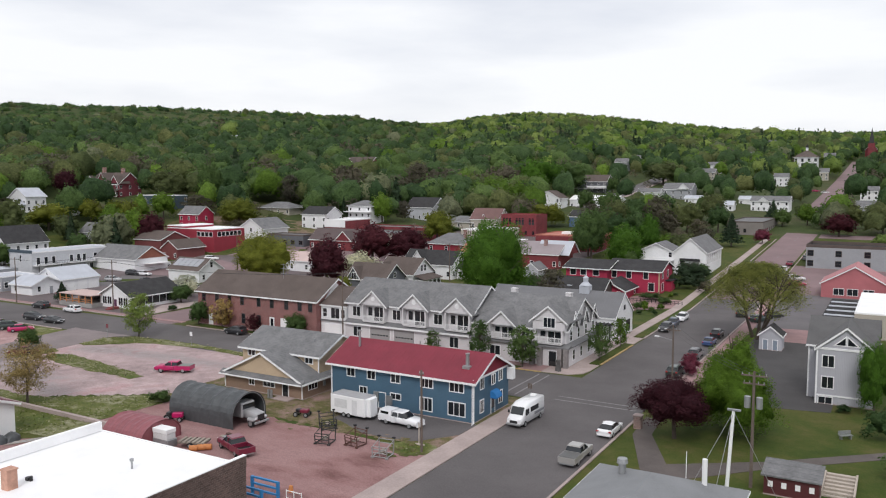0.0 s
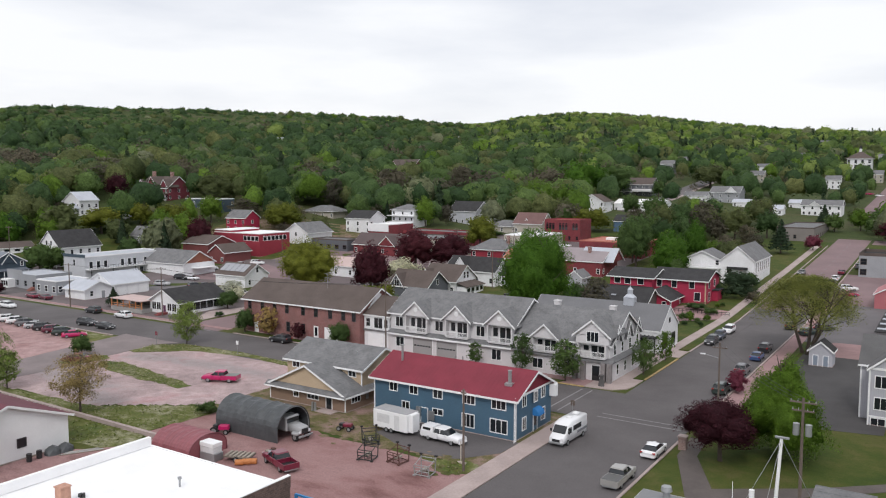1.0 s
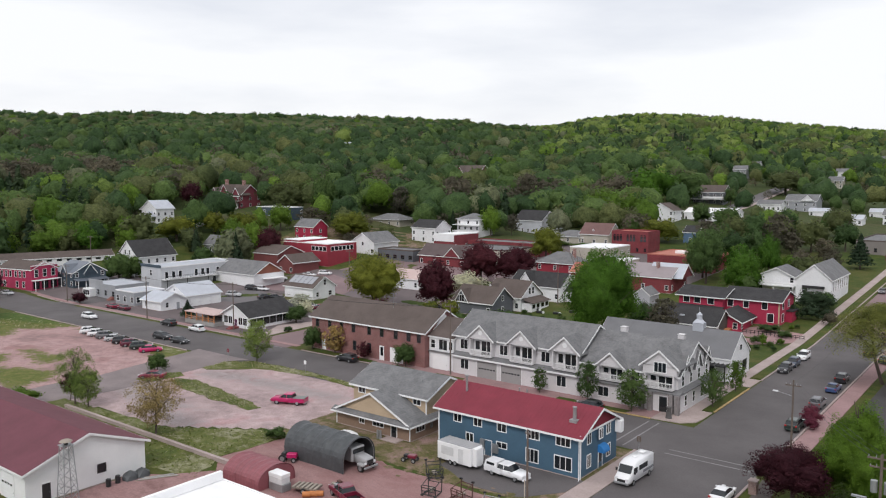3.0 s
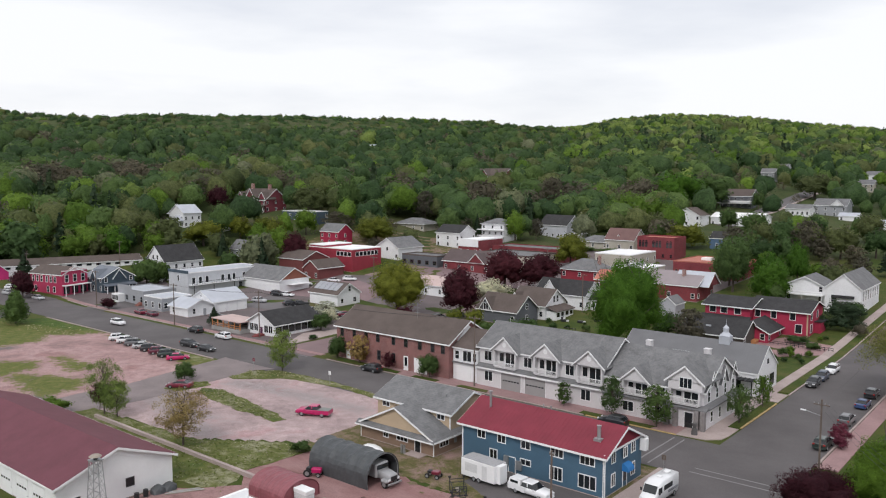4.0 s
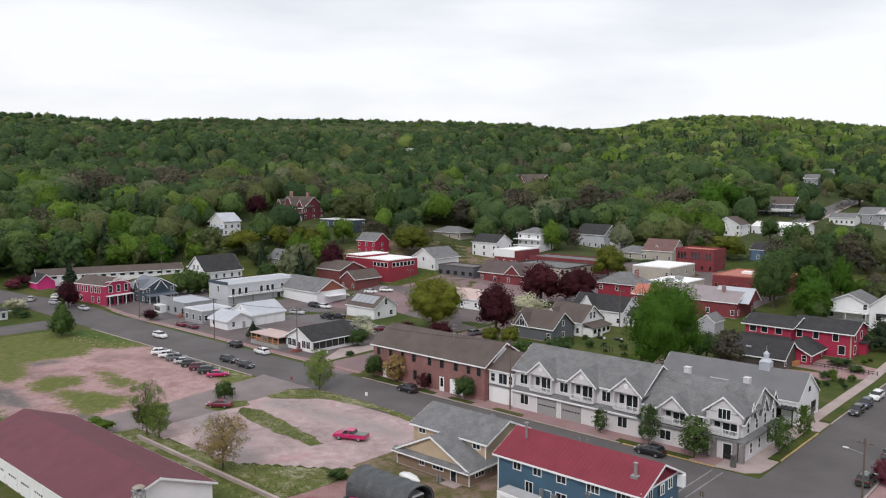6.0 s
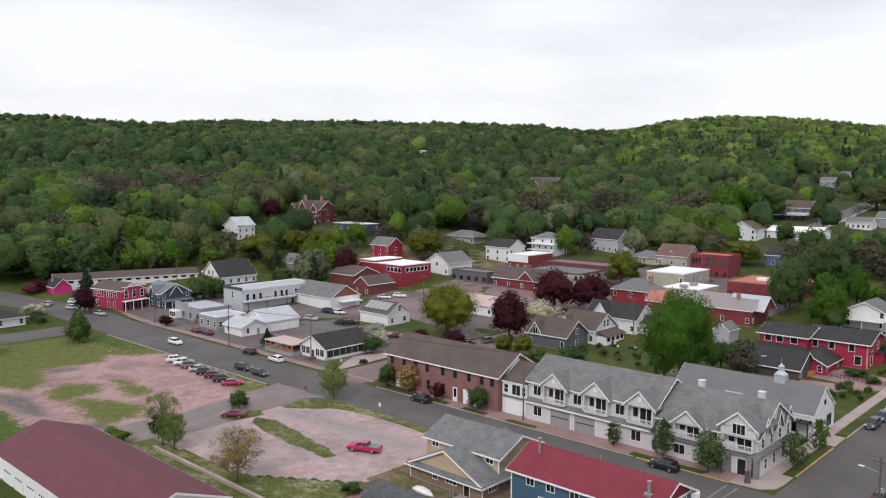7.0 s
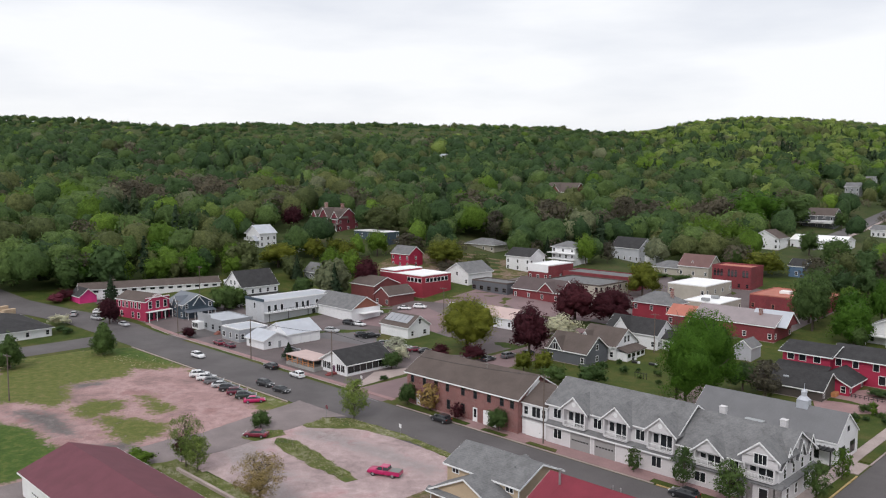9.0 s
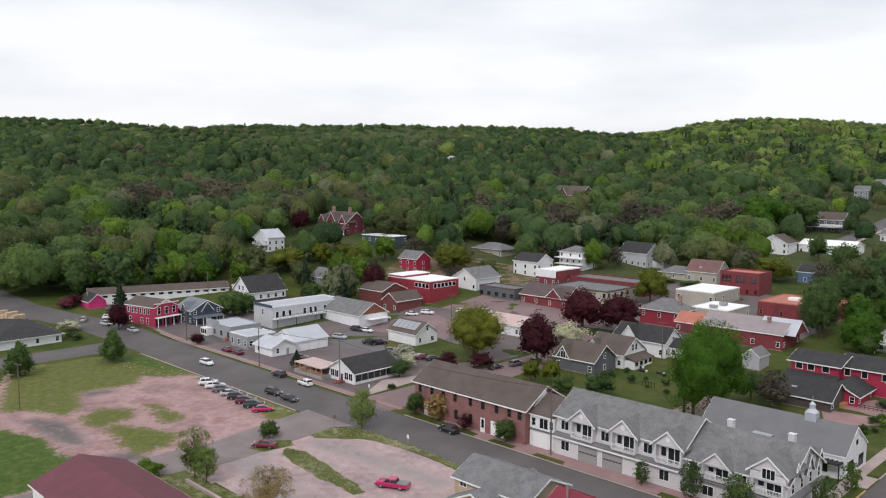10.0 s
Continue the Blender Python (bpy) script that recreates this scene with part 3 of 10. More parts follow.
strip("road", 3.6, -140, 16.6, 116, 0.03, ASPHALT, "grey asphalt avenue running up the hill", "road")
strip("road", 4.4, 116, 15.8, 262, 0.04, PINKASPH, "pinkish asphalt avenue past the shops", "road")
strip("road", 17.0, 250, 140, 262, 0.05, PINKASPH, "pinkish cross street at the foot of the hill", "road")
strip("road", -98, 296, -90, 470, 0.3, surface("grey_lot", (0.125, 0.115, 0.12), 0.9, 0.2, 5.0, 0.1, 0.2), "grey side street climbing between hillside houses", "road", depth=0.6)
strip("pavement", -89.5, 300, -88, 440, 0.34, CONCRETE, "pale concrete walk beside the hillside street", "pavement", depth=0.6)
strip("road", 1.5, 335, 12.5, 760, 0.3, PINKASPH, "pinkish asphalt avenue climbing the far hill", "road", depth=0.6)
strip("road", -206, 14.0, 3.9, 28.2, 0.026, ASPHALT, "grey asphalt cross street with worn surface", "road")


# ---- kerbs, walks, lots ----
strip("pavement", 0.7, -140, 3.2, 14.0, 0.10, CONCRETE, "pale concrete walk beside the avenue", "pavement")
strip("pavement", -0.9, 48.5, 1.2, 240, 0.10, CONCRETE, "pale concrete walk beside the avenue", "pavement")
strip("pavement", 17.0, 27.5, 19.6, 160, 0.10, PINKCRETE, "reddish concrete walk beside the avenue", "pavement")
strip("pavement", -205, 30.2, -84.5, 31.6, 0.10, PINKCRETE, "reddish walk along the cross street", "pavement")
strip("pavement", -81.0, 29.0, -2.5, 33.0, 0.09, PINKCRETE, "reddish concrete walk before the inn", "pavement")
drape("pavement", [(-3.2, 28.6), (1.2, 28.9), (3.0, 30.6), (3.3, 33.0), (3.3, 37), (1.5, 37), (1.5, 56), (3.3, 56), (3.3, 62), (-0.4, 62), (-0.8, 33.1), (-3.2, 33.1)], 0.11, CONCRETE, "pale concrete street corner with ramps", "pavement")
strip("kerb", 3.25, -140, 3.55, 13.5, 0.14, CONCRETE, "concrete kerb of the avenue", "kerb")
strip("kerb", 3.25, 37.5, 3.55, 55, 0.16, YELLOW, "yellow painted kerb", "kerb")
strip("kerb", 3.25, 62, 3.55, 240, 0.14, CONCRETE, "concrete kerb of the avenue", "kerb")
strip("kerb", 16.6, -140, 16.9, 13.5, 0.14, CONCRETE, "concrete kerb of the avenue", "kerb")
strip("kerb", 16.6, 28, 16.9, 240, 0.14, CONCRETE, "concrete kerb of the avenue", "kerb")
strip("kerb", -18.5, 28.3, -3.2, 28.6, 0.15, YELLOW, "yellow painted kerb", "kerb")
strip("kerb", -81, 28.4, -19, 28.7, 0.13, CONCRETE, "concrete kerb of the cross street", "kerb")
strip("kerb", -178, 13.3, -100, 13.65, 0.13, CONCRETE, "concrete kerb of the cross street", "kerb")
strip("kerb", -200, 29.6, -100, 29.9, 0.13, CONCRETE, "concrete kerb of the cross street", "kerb")
drape("lawn", [(1.6, 37.2), (3.2, 37.2), (3.2, 55.5), (1.6, 55.5)], 0.17, TURF, "mown grass strip by the kerb", "grass")
strip("lawn", 1.4, 63, 3.2, 240, 0.12, TURF, "mown grass verge", "grass")
drape("lawn", [(-20, 28.9), (-7.5, 28.9), (-7.0, 30.2), (-20, 30.4)], 0.14, TURF, "mown grass strip before the inn", "grass")
drape("lawn", [(-46, 29.0), (-39, 29.0), (-39.5, 30.3), (-45.8, 30.3)], 0.14, TURF, "small grass patch by the pole", "grass")
drape("lawn", [(-82, 29.0), (-61, 29.0), (-61, 30.4), (-82, 31.8)], 0.14, TURF, "grass strip before the brick hall", "grass")
drape("lawn", [(-57, 29.0), (-51, 29.0), (-51, 30.3), (-57, 30.3)], 0.14, TURF, "small grass patch by the annex", "grass")
# side street north at the brick hall
strip("road", -97.5, 28.2, -85.5, 120, 0.024, PINKASPH, "pinkish side street running north", "road")
strip("road", -187, 28.4, -176, 60, 0.024, ASPHALT, "grey side street beside the red store", "road")
strip("road", -200, -60, -186.5, 13.0, 0.024, ASPHALT, "grey street running south-west", "road")
drape("road", [(-204, 13.4), (-204, 28.4), (-222, 26), (-242, 19.8), (-265, 14.2), (-291, 9), (-340, -2), (-340, -16), (-290, -9), (-254.5, -1.7), (-241, 6), (-222, 11.5)], 0.12, ASPHALT, "grey street bending towards the woods", "road", step=6.0)
# the yard of the blue house and the dirt lot
drape("yard", [(-34, -28), (-8, -34), (2.4, -26.5), (0.5, -12.0), (-6, -11), (-14, -10.5), (-21, -11), (-24, -9.5), (-40, -9.6), (-41, -22)], 0.02, DIRT, "bare reddish dirt yard with tyre marks", "yard")
drape("yard", [(-45, -9.8), (0.6, -9.8), (0.6, 13.4), (-43.5, 13.8)], 0.012, YARDGRASS, "trodden dirt and thin grass round the houses", "yard")
drape("yard", [(-16.5, -0.1), (-16.5, -8.0), (-9, -9.6), (-3.0, -9.2), (0.5, -4.5), (0.6, -0.1)], 0.035, ASPHALT, "dark asphalt apron beside the blue house", "yard")
drape("lawn", blob_outline(-1.5, -11.0, 2.8, 2.2, seed=3), 0.05, WEEDS, "rough grass round the pole", "grass")
drape("lawn", ragged([(-25, -10.2), (-17.5, -9.6), (-12, -11), (-10, -9.5), (-17, -6.5), (-17, -0.2), (-24, -3.2), (-24.5, -4.4)], 0.8, 0.9, 12), 0.04, YARDGRASS, "patchy grass beside the tan house", "grass")
GRAVEL_GREY = ([(-84, -3), (-72, -10), (-55, -14.5), (-45, -13), (-45, -17), (-60, -18.5), (-84, -13)], [(-82, 7), (-62, 9.5), (-47, 9), (-47, 5), (-62, 4), (-82, 2)], [(-76, -13), (-66, -15), (-60, -10), (-70, -9)])
GRAVEL_GRASS = ([(-81, -1.2), (-79, -3.8), (-66, -5.6), (-55, -5.8), (-54.5, -4.2), (-64, -2.4), (-76, -0.6)], [(-87, -6), (-83, -5.8), (-82.5, 0.4), (-85, 1.2), (-87, -2)])
soil_sheet("lot", [(-90.4, -22.6), (-84, -20.4), (-58, -19.0), (-43, -9.0), (-44.5, 14.2), (-70, 16.5), (-84, 10), (-84, 6), (-90.4, 3), (-90.4, -10)], 0.02, GRAVEL_GRASS, (), GRAVEL_GREY, "pinkish gravel parking lot with grey tracks", "lot", soil_surface("gravel_soil", [(0.34, (0.29, 0.225, 0.225)), (0.46, (0.385, 0.295, 0.295)), (0.54, (0.44, 0.34, 0.34)), (0.66, (0.42, 0.255, 0.265))], ((0.35, (0.25, 0.21, 0.21)), (0.65, (0.35, 0.3, 0.3)))), fringe=3.0)
drape("lot", ragged([(-84.5, 8), (-84.9, 12.4), (-82.5, 15.8), (-99, 15.8), (-98.5, 13.0), (-96.8, 4.1), (-94.1, -10.1), (-95, -18.3), (-92.7, -36), (-92, -60), (-81, -60), (-83.6, -38.4), (-83.0, -22.7), (-82.2, -13.1), (-83.3, 0.4)], 0.35, 2.0, 9), 0.048, surface("worn_grey_lane", (0.20, 0.165, 0.165), 0.9, 0.25, 5.0, 0.2, 0.3), "worn grey lane", "lane")
drape("lawn", ragged([(-84.5, 6.2), (-84.8, 12.2), (-80, 15.6), (-66, 16.6), (-50, 15.2), (-50.5, 13.4), (-62, 14.6), (-74, 13.0), (-82, 6.0)], 0.7, 1.2), 0.08, WEEDS, "weedy island between lot and street", "grass")
drape("lawn", ragged([(-81.5, -1.2), (-79, -4.0), (-66, -5.8), (-55, -6.0), (-54, -4.0), (-64, -2.2), (-76, -0.2)], 0.7, 1.2), 0.07, WEEDS, "weedy strip with dandelion heads across the lot", "grass")
drape("lawn", ragged([(-86.5, -6.5), (-82.5, -6.0), (-82, 0.5), (-84.5, 1.5), (-87.5, -2)], 0.7, 1.2), 0.07, WEEDS, "small grass island by the lane", "grass")
drape("lawn", ragged([(-84, -20.6), (-58, -19.2), (-44, -10.5), (-40.5, -10.0), (-40.8, -21.5), (-37.5, -28), (-45, -29.8), (-86, -29.9)], 0.7, 1.2), 0.05, WEEDS, "weedy bank behind the pole barn", "grass")
drape("lawn", ragged([(-104, -46), (-140, -37), (-184, -22), (-185, -60), (-95, -60)], 1.0, 2.5), 0.022, TURF, "open grass beside the vacant lot", "grass")
VACANT = [(-98.0, 12.9), (-140, 13.1), (-178, 12.9), (-182, 6), (-184, -20), (-140, -38), (-131, -48), (-92, -48), (-91.5, -20), (-92, -8), (-95, 4)]
VACANT_GRASS = ([(-186, -19), (-184, 3), (-180, 14), (-144, 14), (-147, 7), (-152, 2), (-146, -1), (-147, -10), (-148, -15), (-136, -19), (-130, -24), (-135, -26), (-140, -28), (-144, -34)],
                [(-129, -22), (-132, -16), (-126, -11), (-120, -14), (-118, -21), (-121, -24)],
                [(-117, -22), (-118, -18), (-108, -13), (-103, -12), (-98, -16), (-97, -23), (-104, -24), (-112, -22)],
                [(-128, -8), (-127, -5), (-121, -6), (-115, -5), (-111, -7), (-112, -12), (-119, -10)],
                [(-141, 14), (-141, 11), (-120, 9.5), (-108, 8.0), (-100, 5.5), (-96, 7), (-96, 14)])
VACANT_LUSH = ([(-136, -38), (-120, -32), (-108, -33), (-101, -31), (-94, -36), (-92, -50), (-134, -50)],
               [(-184, 4), (-180, 14), (-146, 14), (-156, 9), (-172, 5)])
VACANT_GREY = ([(-137, -33), (-133, -28), (-126, -25), (-116, -26), (-108, -28), (-112, -31), (-124, -32)], [(-170, -10), (-171, -2), (-163, -5), (-164, -10)], [(-149, -15), (-146, -8), (-142, -8), (-143, -16)], [(-102, -29), (-100, -21), (-94, -22), (-95, -31)])
soil_sheet("lot", VACANT, 0.02, VACANT_GRASS, VACANT_LUSH, VACANT_GREY, "vacant lot of reddish dirt patched with grass", "lot", soil_surface("lot_soil", [(0.34, (0.24, 0.165, 0.16)), (0.46, (0.35, 0.225, 0.22)), (0.55, (0.4, 0.27, 0.265)), (0.66, (0.3, 0.18, 0.175))]))
drape("lawn", ragged([(-98.8, 9.5), (-98.8, 12.6), (-112, 12.6), (-110, 10.5)], 0.7, 1.2), 0.05, WEEDS, "grass tip by the lane mouth", "grass")
strip("retaining_wall", -79, -23.2, -37.0, -22.7, 0.55, CONCRETE, "low grey concrete retaining wall", "wall", step=6.0, depth=0.9)
drape("lot", [(-176, 31.8), (-99.5, 31.8), (-99.5, 60), (-99.5, 118), (-128, 130), (-176, 112)], 0.012, surface("town_paving", (0.128, 0.102, 0.104), 0.9, 0.35, 4.0, 0.08, 0.2), "grey paving between the shops", "lot", step=6.0)
drape("lot", [(-262, 30.5), (-188, 30.5), (-192, 62), (-222, 72), (-240, 40)], 0.014, surface("town_paving", (0.128, 0.102, 0.104)), "grey paving before the warehouse", "lot", step=8.0)
drape("lot", [(-160, 118), (-100, 128), (-102, 160), (-160, 152)], 0.03, PINKASPH, "pinkish street among the town blocks", "lot", step=8.0)
drape("lawn", [(-142, 75), (-134.6, 69.0), (-128.6, 70.0), (-106.2, 71.3), (-101, 76), (-113, 86), (-132, 89)], 0.04, TURF, "back lawn round the small white house", "grass", step=6.0)
drape("lawn", [(-205.5, 10.5), (-201.5, -6), (-206.5, -6), (-207.5, 3.5), (-219, 3.6), (-216, 9.5)], 0.06, TURF, "trimmed lawn corner by the low office", "grass", step=5.0)
# behind the brick hall, lots and lawns
drape("yard", ragged([(-216, 132), (-186, 133), (-162, 151), (-160, 196), (-200, 190), (-222, 160)], 1.0, 3.0, 16), 0.016, YARDGRASS, "thin grass and bare soil behind the town blocks", "yard", step=6.0)
drape("lot", [(-162, 150), (-100, 129), (-60, 128), (-45, 150), (-44, 200), (-108, 212), (-160, 195)], 0.02, surface("town_paving", (0.128, 0.102, 0.104)), "grey paving between the town blocks", "lot", step=6.0)
drape("lot", [(-158, 58.5), (-128, 63), (-124, 76), (-143, 76), (-160, 79)], 0.03, surface("grey_lot", (0.125, 0.115, 0.12), 0.9, 0.2, 5.0, 0.1, 0.2), "grey parking lot behind the shops", "lot", step=6.0)
drape("lot", [(-160, 80), (-128.5, 87), (-133, 103), (-160, 112)], 0.03, PINKASPH, "pinkish yard before the red block", "lot", step=6.0)
drape("pavement", [(-106.5, 44), (-100, 33), (-98.4, 33), (-100.5, 60), (-104, 70), (-105.3, 70), (-102, 58)], 0.08, CONCRETE, "narrow concrete walk", "pavement")
drape("lot", [(-20, 100), (-14, 86), (-0.8, 100), (-0.8, 110), (-12, 112)], 0.04, PINKCRETE, "reddish paved drive before the crimson house", "drive")
drape("lot", [(-42, 49), (-28, 49), (-28, 82), (-42, 90)], 0.02, surface("drive_gravel", (0.26, 0.19, 0.175), 0.95, 0.2), "gravel drive behind the inn", "drive")
drape("lot", [(19.5, 84), (19.5, 130), (60, 130), (60, 88), (38, 88)], 0.03, surface("grey_lot", (0.125, 0.115, 0.12)), "grey parking lot by the shops", "lot")
drape("lot", [(29.5, 25.5), (21.3, 42), (21.3, 72), (29, 85), (37.5, 85), (37.5, 27)], 0.03, surface("dark_drive", (0.057, 0.053, 0.054), 0.9, 0.25, 5.0, 0.2, 0.2), "grey drive beside the gabled house", "drive")
drape("lot", [(16.5, 130), (62, 130), (62, 178), (16.5, 178)], 0.03, PINKASPH, "pinkish paved forecourt of the shops", "lot", step=8.0)
drape("lot", [(24.5, 72), (24.5, 86), (37, 86), (37, 72)], 0.045, PINKCRETE, "pink paved court", "court")
drape("path", [(17.5, 13.5), (19.5, 13), (20.0, 7), (24.0, -2.0), (33, 4.0), (48, 17), (60, 18), (60, 15.5), (48, 14.6), (33, 1.4), (25.5, -6.5), (22.8, -7), (18, 6)], 0.04, surface("grey_path", (0.1, 0.083, 0.078), 0.9, 0.3), "curving grey park path", "path")


drape("lawn", ragged([(-40, -9.4), (-25.5, -9.4), (-25.5, -2.4), (-40, -2.4)], 0.4, 0.9, 14), 0.034, YARDGRASS, "patchy olive grass before the tan house", "grass")


# loose clumps of grass and bare spots round the patches
def specks(outlines, n, lift, r0, r1, material, label, seed, reach=3.0):
    rng = random.Random(seed)
    bm = bmesh.new()
    for o in outlines:
        for _ in range(n):
            i = rng.randrange(len(o))
            (x0, y0), (x1, y1), t = o[i], o[(i + 1) % len(o)], rng.random()
            cx, cy, r = x0 + (x1 - x0) * t + rng.gauss(0, reach), y0 + (y1 - y0) * t + rng.gauss(0, reach), rng.uniform(r0, r1) ** 1.5
            bm.faces.new([bm.verts.new((cx + r * 1.5 * k * math.cos(a), cy + r * k * math.sin(a), land(cx, cy) + lift + rng.uniform(0, 0.004))) for a, k in ((j * 0.698, rng.uniform(0.55, 1.2)) for j in range(9))])
    me = bpy.data.meshes.new("ground_patches")
    bm.to_mesh(me)
    bm.free()
    tagged(link("ground_patches", me, material), label, "patches", kind="stuff")


specks(([(-26, -10.5), (-17, -9.6), (-10, -10), (-4, -9.6), (0, -13), (-4, -13.5)],), 50, 0.052, 0.15, 0.75, YARDGRASS, "scattered clumps of low grass on dirt", 7, 0.9)

# ---- trees ----
def quads_mesh(name, centres, sizes, rng, material, outward, loose=0.75, tint=None):
    """Many small leaf blades, one quad each, facing roughly outward; tint varies from tree to tree."""
    n = len(centres)
    face = outward / (np.linalg.norm(outward, axis=1)[:, None] + 1e-9)
    w = face + rng.normal(size=(n, 3)) * loose * 0.58
    w /= np.linalg.norm(w, axis=1)[:, None] + 1e-9
    u = np.cross(w, rng.normal(size=(n, 3)))
    u /= np.linalg.norm(u, axis=1)[:, None] + 1e-9
    v = np.cross(w, u)
    s = sizes[:, None] * 0.5
    co = np.stack([centres - u * s - v * s * 0.45, centres + u * s * 0.35 - v * s * 0.8, centres + u * s * 1.1 + v * s * 0.3, centres - u * s * 0.3 + v * s * 0.85], 1).reshape(-1, 3)
    me = bpy.data.meshes.new(name)
    me.vertices.add(4 * n)
    me.vertices.foreach_set("co", co.astype(np.float32).ravel())
    me.loops.add(4 * n)
    me.loops.foreach_set("vertex_index", np.arange(4 * n, dtype=np.int32))
    me.polygons.add(n)
    me.polygons.foreach_set("loop_start", np.arange(0, 4 * n, 4, dtype=np.int32))
    me.update(calc_edges=True)
    soft = face * 0.85 + w * 0.3
    soft /= np.linalg.norm(soft, axis=1)[:, None] + 1e-9
    me.attributes.new("custom_normal", "FLOAT_VECTOR", "POINT").data.foreach_set("vector", np.repeat(soft, 4, 0).astype(np.float32).ravel())
    if tint is None:
        tint = np.full(n, 0.5)
    me.attributes.new("tint", "FLOAT", "POINT").data.foreach_set("value", np.repeat(tint, 4).astype(np.float32))
    if material:
        me.materials.append(material)
    return me


def crown_points(rng, n, rx, rz, lobes=14, shell=0.55, floor=-1.0):
    """Places of leaves in a crown made of a few lobes round the origin, and the way each faces."""
    i = np.arange(lobes) + 0.5
    z = 1 - (1 - floor) * i / lobes
    a = i * 2.4 + rng.uniform(-0.5, 0.5, lobes)
    d = np.stack([np.sqrt(1 - z * z) * np.cos(a), np.sqrt(1 - z * z) * np.sin(a), z], 1)
    c = d * rng.uniform(0.42, 0.72, (lobes, 1))
    r = rng.uniform(0.3, 0.48, lobes)
    pick = rng.choice(lobes, n, p=r ** 2 / (r ** 2).sum())
    p = rng.normal(size=(n, 3))
    p /= np.linalg.norm(p, axis=1)[:, None]
    p = np.where((p * d[pick]).sum(1, keepdims=True) < -0.35, -p, p)
    q = p * (rng.uniform(shell, 1.0, n) ** 0.5)[:, None]
    out = (c[pick] + q * r[pick][:, None]) * np.array((rx, rx, rz))
    return out, p * 0.5 + d[pick] * 0.6 + (0, 0, 0.15)


def lobes_of(rng, count, floor=-0.3, wide=(0.4, 0.6), bulk=(0.36, 0.52)):
    """Centres and sizes of the rounded lobes that make up a unit crown."""
    i = np.arange(count) + 0.5
    z = np.clip(1 - (1 - floor) * i / count + rng.uniform(-0.08, 0.08, count), -1, 1)
    a = i * 2.4 + rng.uniform(-0.5, 0.5, count)
    d = np.stack([np.sqrt(1 - z * z) * np.cos(a), np.sqrt(1 - z * z) * np.sin(a), z], 1)
    return d * rng.uniform(*wide, (count, 1)), rng.uniform(*bulk, count)


def lobed(d, c, r):
    """How far the lobes reach along each direction d, and the way their surface faces there."""
    along = d @ c.T
    inside = along ** 2 - (c ** 2).sum(1) + r ** 2
    reach = np.where(inside > 0, along + np.sqrt(np.maximum(inside, 0)), 0.42)
    k = reach.argmax(1)
    far = np.maximum(reach[np.arange(len(d)), k], 0.42)
    face = d * far[:, None] - c[k]
    return far, face / (np.linalg.norm(face, axis=1)[:, None] + 1e-9)


BALL = {}


def ball(level, floor):
    """Directions and triangles of a fine ball, open below the floor."""
    if (level, floor) not in BALL:
        bm = bmesh.new()
        bmesh.ops.create_icosphere(bm, subdivisions=level, radius=1.0)
        bmesh.ops.delete(bm, geom=[v for v in bm.verts if v.co.z < floor], context="VERTS")
        bm.verts.index_update()
        BALL[(level, floor)] = (np.array([v.co[:] for v in bm.verts]), np.array([[v.index for v in f.verts] for f in bm.faces], dtype=np.int32))
        bm.free()
    return BALL[(level, floor)]


def leafy_crown(rng, n, lobes=13, level=3, floor=-0.45, depth=0.9, boughs=0, stray=1.07):
    """A unit crown: the massed foliage within as (points, triangles, facing), and loose leaves over it as (points, facing).
    boughs: smaller lobes that break up each of the large ones."""
    c, r = lobes_of(rng, lobes, floor + 0.1, (0.44, 0.66), (0.26, 0.42) if not boughs else (0.24, 0.4))
    if boughs:
        sub = rng.normal(size=(lobes, boughs, 3)) + (c / np.linalg.norm(c, axis=1)[:, None])[:, None, :] * 0.9
        sub /= np.linalg.norm(sub, axis=2)[:, :, None]
        small = r[:, None] * rng.uniform(0.3, 0.5, (lobes, boughs))
        c = np.concatenate([c, (c[:, None, :] + sub * (r[:, None, None] * rng.uniform(0.7, 1.0, (lobes, boughs, 1)))).reshape(-1, 3)])
        r = np.concatenate([r * 0.92, small.ravel()])
    d, tris = ball(level, floor)
    far, face = lobed(d, c, r)
    rough = np.array([noise.noise(Vector(p) * 5.0 + Vector((n * 0.37, lobes, 1.3))) for p in d])
    mass = d * (far * (depth + 0.07 * rough))[:, None]
    q = rng.normal(size=(n * 2, 3))
    q /= np.linalg.norm(q, axis=1)[:, None]
    q = q[q[:, 2] > floor - 0.1][:n]
    far2, face2 = lobed(q, c, r)
    leaves = q * (far2 * rng.uniform(depth, stray, len(q)))[:, None]
    return (mass, tris, face * 0.7 + d * 0.3), (leaves, face2 * 0.75 + q * 0.25)


